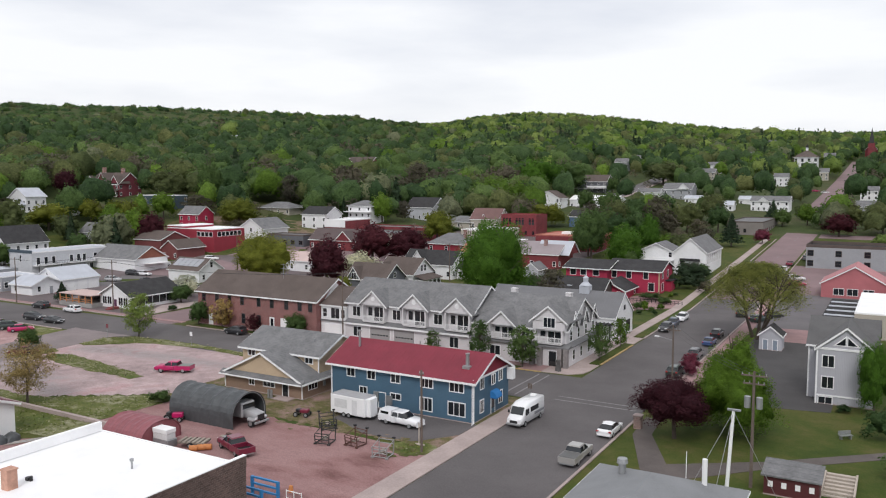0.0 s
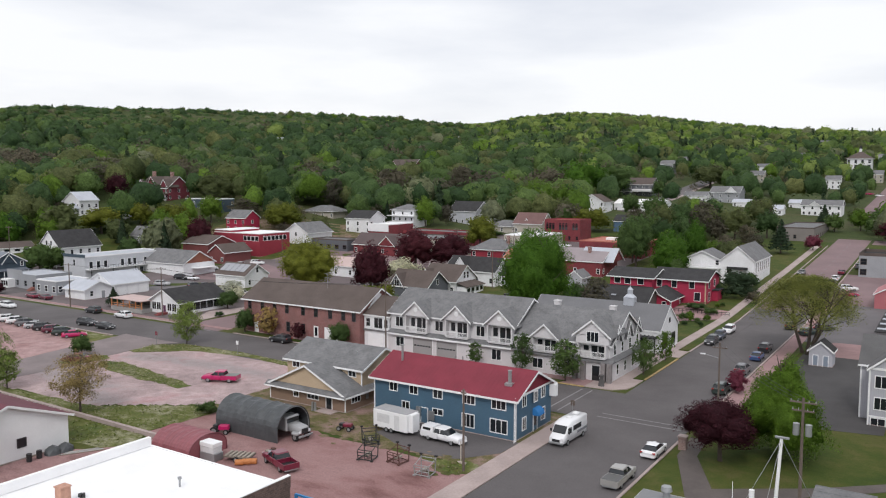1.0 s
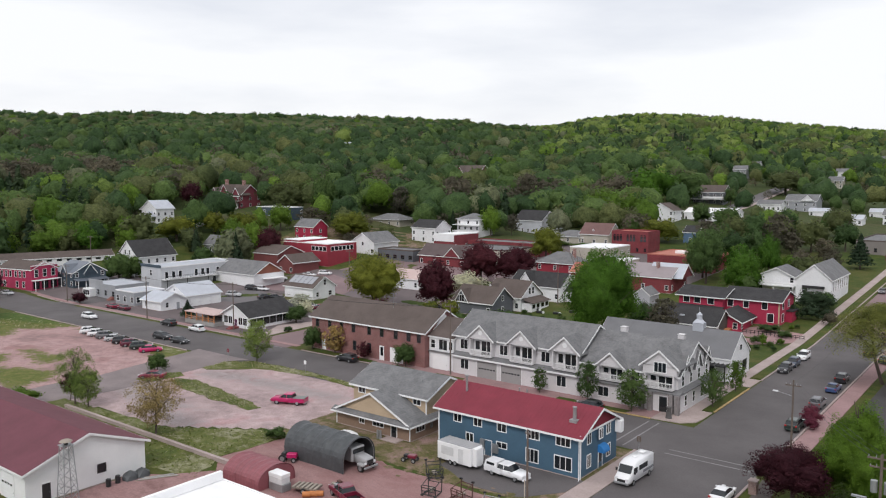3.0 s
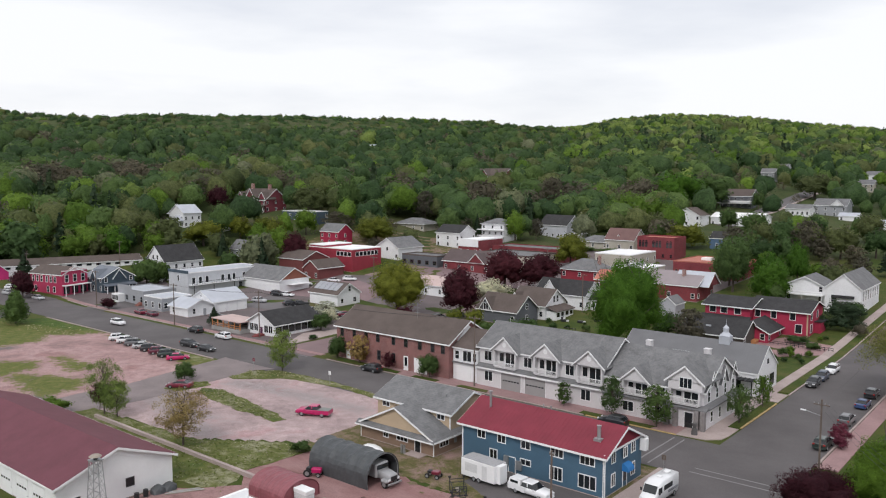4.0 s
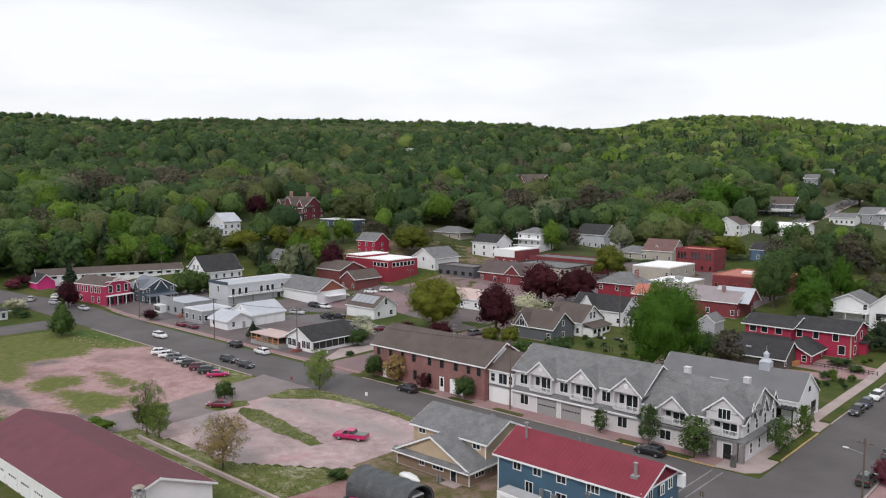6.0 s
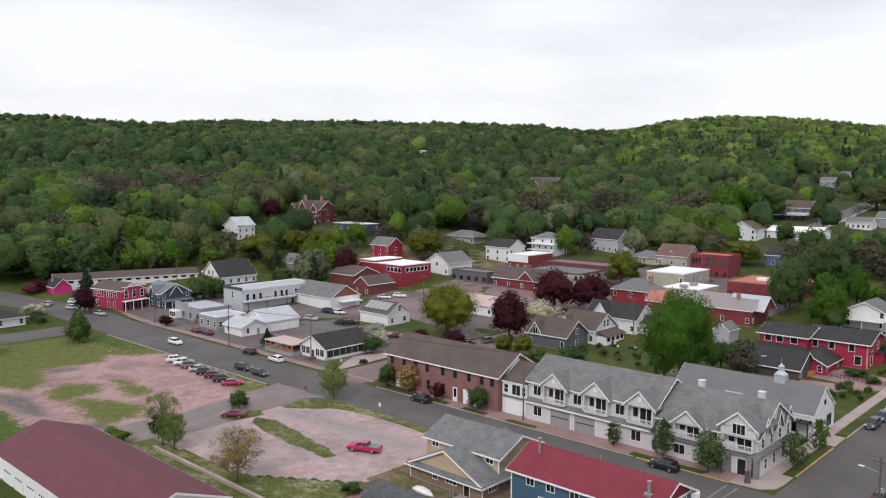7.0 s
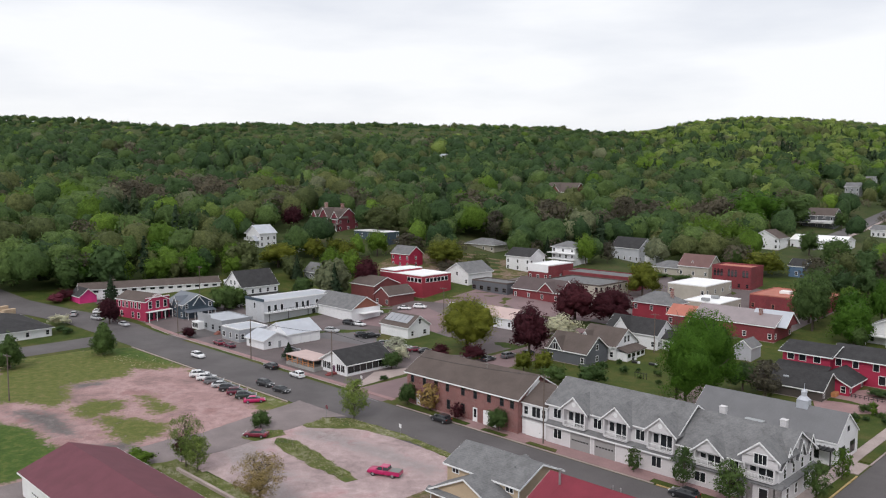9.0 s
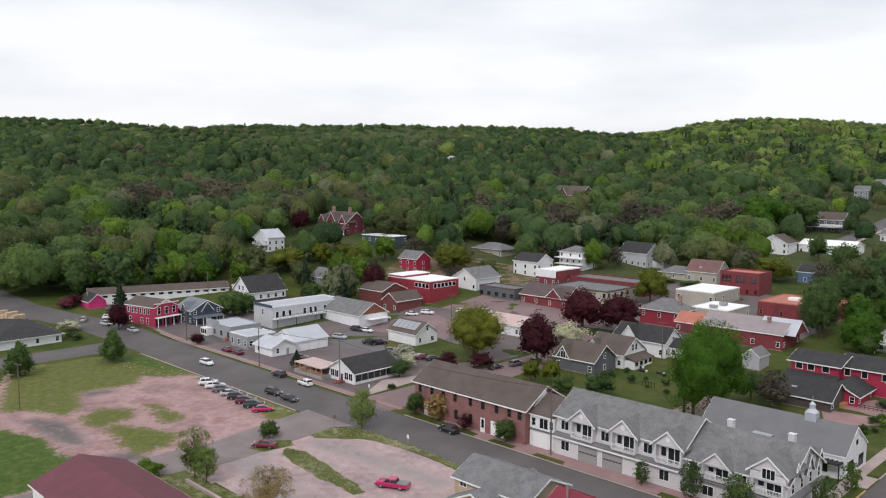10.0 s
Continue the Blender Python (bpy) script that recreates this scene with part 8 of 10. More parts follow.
row = [("suv", "white", C_WHITE), ("suv", "white", C_WHITE), ("suv", "grey", C_GREY), ("sedan", "silver", C_SILVER), ("suv", "black", C_BLACK), ("suv", "wine red", (0.1, 0.01, 0.03)), ("suv", "dark green", C_GREEN), ("sedan", "magenta red", C_RED)]
for i, (k, wd, c) in enumerate(row):
    car(k, -133.5 + i * 4.1, 10.6 - 0.35 * i, 58, wd, c, group="cars parked along the vacant lot")
car("suv", -114.5, 17.2, 8, "black", C_BLACK)
car("sedan", -107.6, 17.0, 5, "black", C_BLACK)
car("sedan", -84.6, -4.2, 215, "dark red", C_DRED)
car("suv", -128.0, 27.6, 180, "black", C_BLACK)
car("suv", -116.2, 27.4, 178, "white", C_WHITE)
car("suv", -152.5, 20.5, 3, "white", C_WHITE, "white sport utility vehicle on the cross street")
for k, x, y, rz, wd, c in (
    ("suv", -145.6, 85.6, 40, "dark green", C_GREEN), ("suv", -140.2, 89.4, 40, "white", C_WHITE),
    ("suv", -90.5, 86, 100, "black", C_BLACK), ("sedan", -90.0, 112, 90, "dark red", C_DRED),
    ("suv", -148, 117, 20, "white", C_WHITE), ("suv", -140.5, 121.5, 20, "white", C_WHITE), ("sedan", 15.3, 178, 90, "dark red", C_DRED),
    ("suv", 18.5, 191, 90, "grey", C_GREY), ("suv", 20.0, 150.5, 20, "white", C_WHITE), ("sedan", 21, 142.5, 20, "magenta red", C_RED), ("suv", 15, 97, 90, "black", C_BLACK),
    ("suv", 19.5, 91, 60, "dark green", C_GREEN), ("suv", 21.5, 97, 60, "black", C_BLACK), ("suv", -231, 17.5, 150, "silver", C_SILVER), ("suv", -229, 25.4, 60, "white", C_WHITE),
    ("sedan", -163.5, 33.0, 175, "dark red", C_DRED), ("sedan", -158.0, 33.4, 175, "wine red", (0.1, 0.01, 0.03)), ("sedan", -3.5, 470, 20, "magenta red", C_RED), ("sedan", 2.4, 462, 10, "white", C_WHITE), ("suv", -139.5, 42, 60, "grey", C_GREY)):
    car(k, x, y, rz, wd, c)
for k, x, y, rz, wd, c in (
    ("suv", -154.4, 67.4, 20, "silver", (0.42, 0.42, 0.43)), ("suv", -158.3, 77.6, 15, "black", C_BLACK), ("sedan", -155.1, 78.9, 15, "white", C_WHITE), ("suv", -163.3, 93.5, 60, "white", C_WHITE),
    ("sedan", -160.2, 103.9, 30, "white", C_WHITE), ("suv", -157.1, 108.4, 25, "white", C_WHITE), ("suv", -142.3, 69.8, 70, "black", C_BLACK), ("pickup", -139.3, 70.6, 70, "black", C_BLACK),
    ("sedan", -128.9, 66.5, 60, "grey", C_GREY), ("suv", -125.8, 67.0, 60, "grey", C_GREY), ("sedan", -119.8, 67.2, 60, "white", C_WHITE), ("sedan", -116, 67.6, 60, "dark red", C_DRED), ("sedan", -112.9, 68.4, 60, "black", C_BLACK),
    ("suv", -92.6, 80.1, 85, "grey", C_GREY), ("sedan", -94.2, 73.4, 85, "black", C_BLACK), ("suv", -220.4, 20.8, 12, "silver", (0.42, 0.42, 0.43)), ("sedan", -207.3, 24.1, 6, "silver", (0.42, 0.42, 0.43)),
    ("sedan", 15.2, 150, 90, "dark red", C_DRED), ("suv", 15.2, 158, 90, "black", C_BLACK), ("suv", 15.2, 165, 90, "white", C_WHITE), ("sedan", 5.2, 172, -90, "grey", C_GREY)):
    car(k, x, y, rz, wd, c)

# camper van
e = thing("camper_van", 5.1, 4.3, 0.03, "tall white camper van parked at the avenue kerb", "van", rz=-92)
P = paint("pearl white", C_WHITE)
part("body", loft([(-3.4, 0.4, 2.5, 0.9, 0.8), (-3.2, 0.35, 2.72, 1.0, 0.8), (0.9, 0.35, 2.75, 1.0, 0.8), (1.9, 0.35, 2.45, 1.0, 0.72), (2.5, 0.35, 1.55, 0.98, 0.85), (3.1, 0.38, 1.2, 0.95, 0.85), (3.35, 0.45, 0.95, 0.88, 0.85)]), P, e)
bm = bmesh.new()
add_prism(bm, [(2.0, 2.3), (2.56, 1.5), (2.62, 1.52), (2.06, 2.34)], "y", -0.82, 0.82)
part("windscreen", bm, GLASS, e)
for s in (-1, 1):
    part("side_window", box(1.2, s * 1.0 - 0.02, 1.4, 2.1, s * 1.0 + 0.02, 2.1), GLASS, e)
    part("side_window", box(-1.5, s * 1.0 - 0.02, 1.5, 0.7, s * 1.0 + 0.02, 2.1), GLASS, e)
    part("stripe", box(-3.1, s * 1.005 - 0.02, 0.95, -0.4, s * 1.005 + 0.02, 1.25), surface("grey_stripe", (0.2, 0.2, 0.22)), e)
    part("side_mirror", box(2.2, s * 1.2 - 0.1, 1.5, 2.32, s * 1.2 + 0.1, 1.85), BLACK, e)
    part("headlight", box(3.2, s * 0.7 - 0.18, 0.85, 3.36, s * 0.7 + 0.18, 1.1), LAMP_WHITE, e)
    for x in (-2.1, 2.1):
        wheel(e, x, s * 0.88, 0.37, 0.26)
part("roof_vent", box(-2.5, -0.35, 2.74, -1.7, 0.35, 2.95, 0.05), WHITE, e)
part("roof_vent", box(-0.4, -0.3, 2.75, 0.2, 0.3, 2.88, 0.04), WHITE, e)
part("grille", box(3.33, -0.5, 0.65, 3.4, 0.5, 0.95), BLACK, e)
part("bumper", box(3.2, -0.95, 0.38, 3.48, 0.95, 0.62, 0.04), STEEL, e)

# cargo trailer
e = thing("cargo_trailer", -14.6, -4.5, 0.035, "white enclosed cargo trailer with grey ribbed roof", "trailer", rz=-3)
part("box_body", box(-2.9, -1.2, 0.45, 2.6, 1.2, 2.75, 0.06), WHITE, e)
bm = bmesh.new()
add_prism(bm, [(2.603, 0.45), (3.15, 0.45), (3.15, 2.7), (2.603, 2.7)], "y", -0.7, 0.7)
part("nose", bm, WHITE, e)
bm = box(-2.85, -1.15, 2.753, 2.55, 1.15, 2.8)
for i in range(10):
    add_box(bm, -2.7 + i * 0.56, -1.15, 2.8, -2.66 + i * 0.56, 1.15, 2.83)
part("ribbed_roof", bm, surface("trailer_roof", (0.33, 0.33, 0.34), 0.6), e)
part("side_hatch", box(-2.2, -1.24, 1.2, -0.2, -1.203, 2.3), surface("trailer_hatch", (0.62, 0.62, 0.63)), e)
part("side_door", box(0.6, -1.23, 0.6, 1.4, -1.203, 2.4), surface("trailer_hatch", (0.62, 0.62, 0.63)), e)
for x in (-0.75, 0.05):
    for s in (-1, 1):
        wheel(e, x, s * 1.1, 0.34, 0.22)
bm = tube((3.1, 0.5, 0.5), (4.4, 0, 0.5), 0.05)
add_tube(bm, (3.1, -0.5, 0.5), (4.4, 0, 0.5), 0.05)
add_tube(bm, (4.3, 0, 0.05), (4.3, 0, 0.9), 0.05)
part("drawbar", bm, BLACK, e)
part("bumper_board", box(-2.98, -1.2, 0.4, -2.903, 1.2, 0.6), BLACK, e)

# old lorry in the shelter
e = thing("old_lorry", -24.6, -13.4, 0.02, "old silver-grey lorry nosing out of the tarpaulin shelter", "lorry", rz=-3)
LG = surface("dull_silver_paint", (0.33, 0.33, 0.34), 0.45, 0.15)
part("bonnet", loft([(0.6, 0.9, 1.9, 0.85, 0.85), (1.4, 0.9, 1.85, 0.8, 0.8), (2.5, 0.9, 1.7, 0.72, 0.8), (2.7, 0.95, 1.55, 0.66, 0.8)]), LG, e)
part("cab", box(-1.0, -1.1, 0.9, 0.6, 1.1, 2.7, 0.12), LG, e)
part("windscreen", box(0.603, -0.95, 1.95, 0.64, 0.95, 2.5), GLASS, e)
for s in (-1, 1):
    part("wing", box(1.5, s * 0.95 - 0.3, 0.75, 2.6, s * 0.95 + 0.3, 1.15, 0.12), LG, e)
    part("headlight", box(2.6, s * 0.75 - 0.14, 1.0, 2.72, s * 0.75 + 0.14, 1.25), LAMP_WHITE, e)
    for x in (2.05, -3.0):
        wheel(e, x, s * 1.0, 0.5, 0.28)
part("bumper", box(2.75, -1.15, 0.5, 2.95, 1.15, 0.75, 0.03), STEEL, e)
part("grille", box(2.703, -0.5, 0.95, 2.75, 0.5, 1.5), BLACK, e)
part("flat_bed", box(-6.0, -1.15, 0.9, -1.1, 1.15, 1.1), surface("bed_board", (0.12, 0.1, 0.09)), e)

# ---- trees and shrubs of the town ----
for x, y, h, r, kind, form, n in (
    (-80.1, 16.0, 8.8, 3.5, "pale", "sparse", 6000), (-56.0, -21.6, 8.6, 4.4, "rust", "vase", 9000), (-88.6, -0.6, 3.8, 2.4, "green", "round", 1020),
    (-79.5, -21.2, 9.2, 3.4, "pale", "vase", 9000), (-76.3, -20.7, 6.4, 2.6, "pale", "sparse", 4200), (-82.2, -20.6, 4.6, 1.9, "maroon", "sparse", 850),
    (-174.1, 3.8, 10.3, 5.0, "green", "cone", 2000), (-175.5, -19.7, 10, 5.2, "green", "cone", 2000), (21.6, 72.3, 14.7, 9.6, "willow", "weeping", 46000),
    (28.2, 11.5, 12.8, 6.6, "fresh", "cone", 24000), (22.6, 7.0, 7.6, 4.9, "maroon", "round", 14000), (42.3, 29.0, 10.4, 2.8, "maple", "upright", 7000),
    (-34, 74, 22.5, 9.2, "maple", "grove", 22000), (-107, 79, 16.7, 10.0, "yellow", "round", 10000)):
    tree(x, y, h, r, kind, form, n, size={"weeping": 0.1, "cone": 0.14 if n > 9000 else None, "grove": 0.17, "round": 0.2 if n > 9000 else None}.get(form), low=0.03 if form in ("cone", "weeping") else 0.2 if form in ("vase", "grove") else 0.32 if kind == "maroon" else 0.12)
for x, y, h, r, kind, form, n in (
    (-89.6, 85.4, 15.5, 6.6, "maroon", "round", 3060), (-102, 124, 14.5, 8.2, "maroon", "round", 3060), (-91.4, 128.7, 13, 8.4, "maroon", "round", 3060),
    (-94, 105.5, 8.2, 7.0, "white", "round", 2400), (-79.5, 70.3, 6.4, 2.8, "yellow", "round", 1190),
    (-75, 72.5, 6.8, 3.0, "yellow", "round", 1190), (-41, 158, 18, 6.4, "green", "upright", 4000), (-27.3, 150.5, 13.0, 6.2, "maple", "round", 4000),
    (-28, 178, 15.5, 4.6, "maple", "upright", 3000), (-106, 49.5, 5.0, 3.3, "green", "round", 1360), (-117.6, 61.5, 4.9, 3.8, "white", "sparse", 900)):
    tree(x, y, h, r, kind, form, n)
for x, y, h, r, kind, form, n in (
    (-79.3, 30.2, 5.8, 2.3, "green", "round", 1360), (-73, 30.6, 6.1, 3.1, "rust", "sparse", 900), (-64.6, 30.4, 3.6, 1.8, "maroon", "sparse", 700),
    (-54.0, 30.8, 5.2, 2.7, "green", "round", 1530), (-14.6, 29.8, 7.2, 2.2, "green", "sparse", 3060), (-6.9, 29.9, 6.8, 3.0, "green", "sparse", 2200),
    (2.3, 40.0, 6.4, 2.5, "green", "sparse", 3060), (2.2, 51.5, 5.5, 1.9, "lime", "sparse", 1870), (-23.9, 30.6, 4.4, 1.6, "green", "sparse", 850),
    (-133, 36.5, 4.8, 2.4, "conifer", "conifer", 900), (-214, 112.5, 15, 5.2, "lime", "upright", 2600), (-191, 112.5, 15.5, 6.2, "maroon", "round", 1870)):
    tree(x, y, h, r, kind, form, n)
for x, y, h, r, kind, form, n in (
    (-45.4, 167.3, 15, 6.4, "green", "round", 1870),
    (-34.7, 171, 12.5, 6.0, "maple", "round", 2040), (-212, 21.5, 9.5, 4.2, "maroon", "round", 1530), (-178, 31.3, 3.6, 2.6, "maroon", "round", 850),
    (-233, 31, 12.5, 4.0, "conifer", "conifer", 1300), (23.5, 258, 10, 7.5, "maroon", "round", 1530), (-26.4, 90, 9, 4.5, "brown", "sparse", 1700),
    (-33, 93, 8, 4.5, "deep", "round", 1530), (-4.5, 136, 6, 6.0, "conifer", "round", 1300), (-3.5, 142, 5, 4, "deep", "round", 1190)):
    tree(x, y, h, r, kind, form, n)
for x, y, h, r, kind, form, n in (
    (-8, 212, 12, 5, "conifer", "conifer", 1100), (-15, 205, 7, 4, "brown", "sparse", 1190), (0.5, 225, 6, 3.4, "pink", "round", 700), (-22, 224, 8, 5, "brown", "sparse", 1360),
    (-60, 212, 13, 6, "brown", "sparse", 1530), (-48, 205, 12, 6, "deep", "round", 1530), (-56, 228, 15, 7, "olive", "round", 1530), (-40, 232, 15, 7, "brown", "sparse", 1530),
    (-30, 240, 14, 7, "olive", "round", 1530), (-20, 250, 13, 6, "deep", "round", 1530), (-68, 258, 15, 7, "green", "round", 1530), (-45, 262, 15, 7, "deep", "round", 1530), (-30, 285, 14, 7, "olive", "round", 1530)):
    tree(x, y, h, r, kind, form, n)
for x, y, h, r, kind, form, n in (
    (-190, 205, 14, 6.5, "green", "round", 1530),
    (-222, 128, 13, 6, "yellow", "round", 1530),
    (-288.3, 146.3, 13, 6.6, "maroon", "round", 1870), (-305, 96, 15, 7, "deep", "round", 1530), (-240, 136, 8, 6, "yellow", "round", 1530), (-226, 148, 13, 6, "lime", "round", 1530), (-310, 60, 13, 7, "lime", "round", 1530)):
    tree(x, y, h, r, kind, form, n)
for x, y, h, r, kind, form, n in (
    (-130, 323, 24.3, 14.5, "maple", "round", 2040), (-120, 344, 20.6, 14.0, "green", "round", 2040), (-124, 253, 20, 10.5, "lime", "round", 3000), (-113, 262, 17, 9.0, "lime", "round", 2400), (-106, 246, 13, 7.6, "olive", "round", 1530),
    (-87, 231, 10.9, 9.9, "yellow", "round", 1870), (-106, 172, 14.4, 7.2, "yellow", "round", 3400), (-51, 187, 14.2, 6.9, "green", "round", 3000), (-97, 352, 11.5, 4.6, "green", "round", 1200),
    (-87, 281, 12.3, 5.8, "green", "round", 1200), (-85, 413, 15.8, 12.4, "olive", "round", 1530), (-252, 172, 15.8, 11.4, "olive", "round", 1870), (-234, 182, 24.2, 7.4, "green", "upright", 1870),
    (-226, 190, 12.2, 5.9, "deep", "round", 1200), (-214, 215, 15.6, 7.0, "brown", "sparse", 2550), (-213, 244, 16.2, 9.0, "green", "round", 1530), (-183, 282, 21.0, 8.7, "brown", "sparse", 3000),
    (-195, 160, 12.6, 9.6, "yellow", "round", 3000), (-154, 206, 14.6, 5.9, "lime", "round", 2400), (-175, 206, 10.1, 2.4, "conifer", "conifer", 1100), (-149, 215, 9.6, 4.6, "brown", "sparse", 1530),
    (-221, 162, 9.1, 8.2, "brown", "sparse", 1530), (-241, 124, 10.7, 6.8, "yellow", "round", 1530), (-243, 107, 11.6, 10.5, "yellow", "round", 1530), (-257, 93, 11.3, 5.7, "lime", "round", 1530),
    (-263, 81, 11.1, 9.3, "lime", "round", 1530), (-276, 70, 12.0, 9.1, "maple", "round", 1530), (-281, 48, 14.4, 12.5, "lime", "round", 1870)):
    tree(x, y, h, r, kind, form, n)
    clear(x, y, r * 0.9)
for x, y, h, r, kind, form, n in (
    (-270, 34, 12, 6.5, "maple", "round", 1530), (-264, 47, 12.5, 7.0, "lime", "round", 1530), (-258, 60, 12, 6.5, "lime", "round", 1530), (-251, 73, 12, 6.8, "maple", "round", 1530),
    (-243, 86, 11.5, 6.2, "lime", "round", 1530), (-229, 88, 9, 5.0, "olive", "round", 1200), (-178, 163, 9, 5.5, "olive", "round", 1530), (-184, 148, 6, 4.0, "brown", "sparse", 1530), (-192, 136, 7, 4.6, "green", "round", 1200)):
    tree(x, y, h, r, kind, form, n)
for x, y, h, r, kind in ((-87, -26, 3.0, 3.8, "lime"), (-67.8, 68, 5.2, 4.4, "green"), (-60.1, 72, 6.4, 5.0, "green"), (43.5, 18, 4.3, 2.6, "deep"), (46.5, 4, 4.5, 3.4, "green"), (16.9, 40.5, 3.4, 2.0, "pink"), (17.4, 37.6, 2.4, 1.6, "pink"),
                         (-105, 66, 4.5, 4.2, "maroon"), (-2.2, 60, 2.2, 1.3, "green"), (-254, 20, 4, 4.5, "pink"), (-257, 24, 4.6, 5, "maroon"), (-8, 125, 4.6, 3.8, "conifer"), (-3.5, 126, 4.2, 3.6, "conifer"), (0.5, 127, 3.6, 2.6, "conifer"), (2.0, 122, 3.8, 2.2, "brown"), (-208.5, 7, 2.4, 2.6, "deep"), (-213, 6.5, 2.2, 2.2, "deep"), (-110.3, 56.6, 5.2, 3.6, "white"), (-97.4, 71.6, 4.6, 4.2, "maroon"), (-216, 58, 3.4, 5, "green"), (-210, 57, 2.6, 4, "deep"), (-220.6, 9.2, 4.2, 4.5, "white"),
                         (-120, 206, 2.6, 6, "green"), (-108, 207, 2.4, 6, "green"), (-41, -12.5, 2.0, 2.0, "green"), (-8, 108, 2.4, 3.4, "deep"), (-3.5, 104, 2.2, 2.4, "green"), (39, 28.0, 1.2, 1.3, "deep")):
    tree(x, y, h, r, kind, "bush", 900, size=0.62, name="shrub")
for x, y in ((-288, 146), (-278.5, 139), (-268, 131), (-222, 116), (-208, 105), (-232, 126), (-80.1, 16), (-34, 74), (-104, 75), (-94, 304), (-94, 320), (-94, 336), (-94, 352), (-94, 368), (-94, 384), (-94, 400), (-94, 416), (-94, 430)):
    clear(x, y, 9)

rng_b = random.Random(8)
for x0, x1, y0, y1, n in ((-7.5, -1.8, 86, 100, 9), (-74, -50, 78, 104, 11), (-16, -2.5, 112, 120, 6), (-50, -44, 84, 96, 4), (-100, -98, 36, 58, 3)):
    for _ in range(n):
        k = rng_b.choice(("green", "deep", "green", "lime", "deep"))
        r = rng_b.uniform(0.7, 1.7)
        tree(rng_b.uniform(x0, x1), rng_b.uniform(y0, y1), r * rng_b.uniform(1.1, 1.7), r, k, "bush", 900, size=0.62, name="shrub", label=f"low {LEAF_WORDS[k]} garden shrub on grass", group="garden shrubs")
for x, y, h, r, kind in ((0, 284, 9, 4.5, "green"), (9, 292, 11, 5, "lime"), (16, 280, 10, 5, "green"), (21, 300, 11, 5.5, "deep"), (5, 312, 9, 4.5, "olive"), (14, 316, 9, 5, "green"), (-6, 300, 10, 4.5, "conifer"), (28, 285, 12, 6, "olive"), (38, 275, 11, 6, "green")):
    tree(x, y, h, r, kind, "conifer" if kind == "conifer" else "round", 900)
# trees between the houses behind the town blocks
for x, y, h, r, kind in ((-165, 298, 13, 5.5, "green"), (-183, 201, 9, 3.8, "lime"), (-199, 189, 9, 3.8, "green"), (-186, 287, 13, 5.5, "brown"), (-222, 281, 12, 5.0, "green"), (-135, 326, 12, 5.0, "green"), (-199, 280, 12, 5.0, "olive"), (-223, 233, 12, 5.0, "deep"), (-58, 222, 11, 4.6, "green"), (-42, 212, 12, 5.0, "deep"), (-41, 190, 10, 4.2, "lime")):
    if all((x - cx) ** 2 + (y - cy) ** 2 > (0.45 * q) ** 2 for cx, cy, q in KEEP_CLEAR):
        tree(x, y, h, r, kind, "conifer" if kind == "conifer" else "upright" if kind == "green" else "round", 900)

# ---- poles, yard things, park ----
def utility_pole(x, y, h, arms=((0.0, 2.4),), label="weathered wooden utility pole with cross arm", lamp=False, transformer=False, rz=0, r=0.15):
    e = thing("utility_pole", x, y, land(x, y), label, "pole", rz=rz)
    part("pole", tube((0, 0, -0.3), (0, 0, h), r, r * 0.7, 10), DARKWOOD, e)
    for dz, w in arms:
        part("cross_arm", box(-w / 2, -0.07, h - 0.5 - dz, w / 2, 0.07, h - 0.36 - dz), DARKWOOD, e)
        for k in (-0.45, -0.2, 0.2, 0.45):
            part("insulator", tube((k * w, 0, h - 0.36 - dz), (k * w, 0, h - 0.16 - dz), 0.045, 0.03, 6), STEEL, e)
    if transformer:
        for s in (-1, 1):
            part("transformer", tube((s * 0.55, 0, h - 3.6), (s * 0.55, 0, h - 2.5), 0.3, 0.3, 12), STEEL, e, "grey pole transformer can")
    if lamp:
        bm = tube((0, 0, h - 2.2), (-2.0, 0, h - 1.8), 0.04, seg=6)
        part("lamp_arm", bm, STEEL, e)
        part("lamp_head", box(-2.6, -0.14, h - 1.88, -1.9, 0.14, h - 1.72, 0.03), LAMP_WHITE, e)
    return e


utility_pole(-0.2, -11.7, 9.2, arms=((0.0, 0.6),), label="plain wooden pole with a small lamp in rough grass")
utility_pole(-43.4, 31.2, 13.2, arms=((0.0, 2.6),))
utility_pole(32.7, -4.2, 11.5, arms=((0.0, 2.4), (0.8, 2.0)), transformer=True, label="wooden utility pole with two cross arms and transformers", r=0.17)
utility_pole(17.4, 26.8, 9.6, arms=((0.3, 2.0),), lamp=True, label="wooden utility pole with street lamp arm")
for x, y, h in ((-184, 30.8, 11), (-140.6, 29.6, 11), (-232, 31.5, 11), (-224, 60, 13), (-110.3, 33.6, 11.5), (-65.6, 110, 11), (-135, 98, 12), (-143.6, -29.4, 10.5), (-96, 140, 12)):
    utility_pole(x, y, h, rz=20)


def wire(p, q, sag=0.6, r=0.015):
    cu = bpy.data.curves.new("cable", "CURVE")
    cu.dimensions, cu.bevel_depth = "3D", r
    sp = cu.splines.new("POLY")
    sp.points.add(10)
    for i in range(11):
        t = i / 10
        v = Vector(p).lerp(Vector(q), t)
        sp.points[i].co = (v.x, v.y, v.z - sag * 4 * t * (1 - t), 1)
    cu.materials.append(BLACK)
    return tagged(new("cable", cu), "thin dark overhead cable between poles", "cable", "overhead cables")


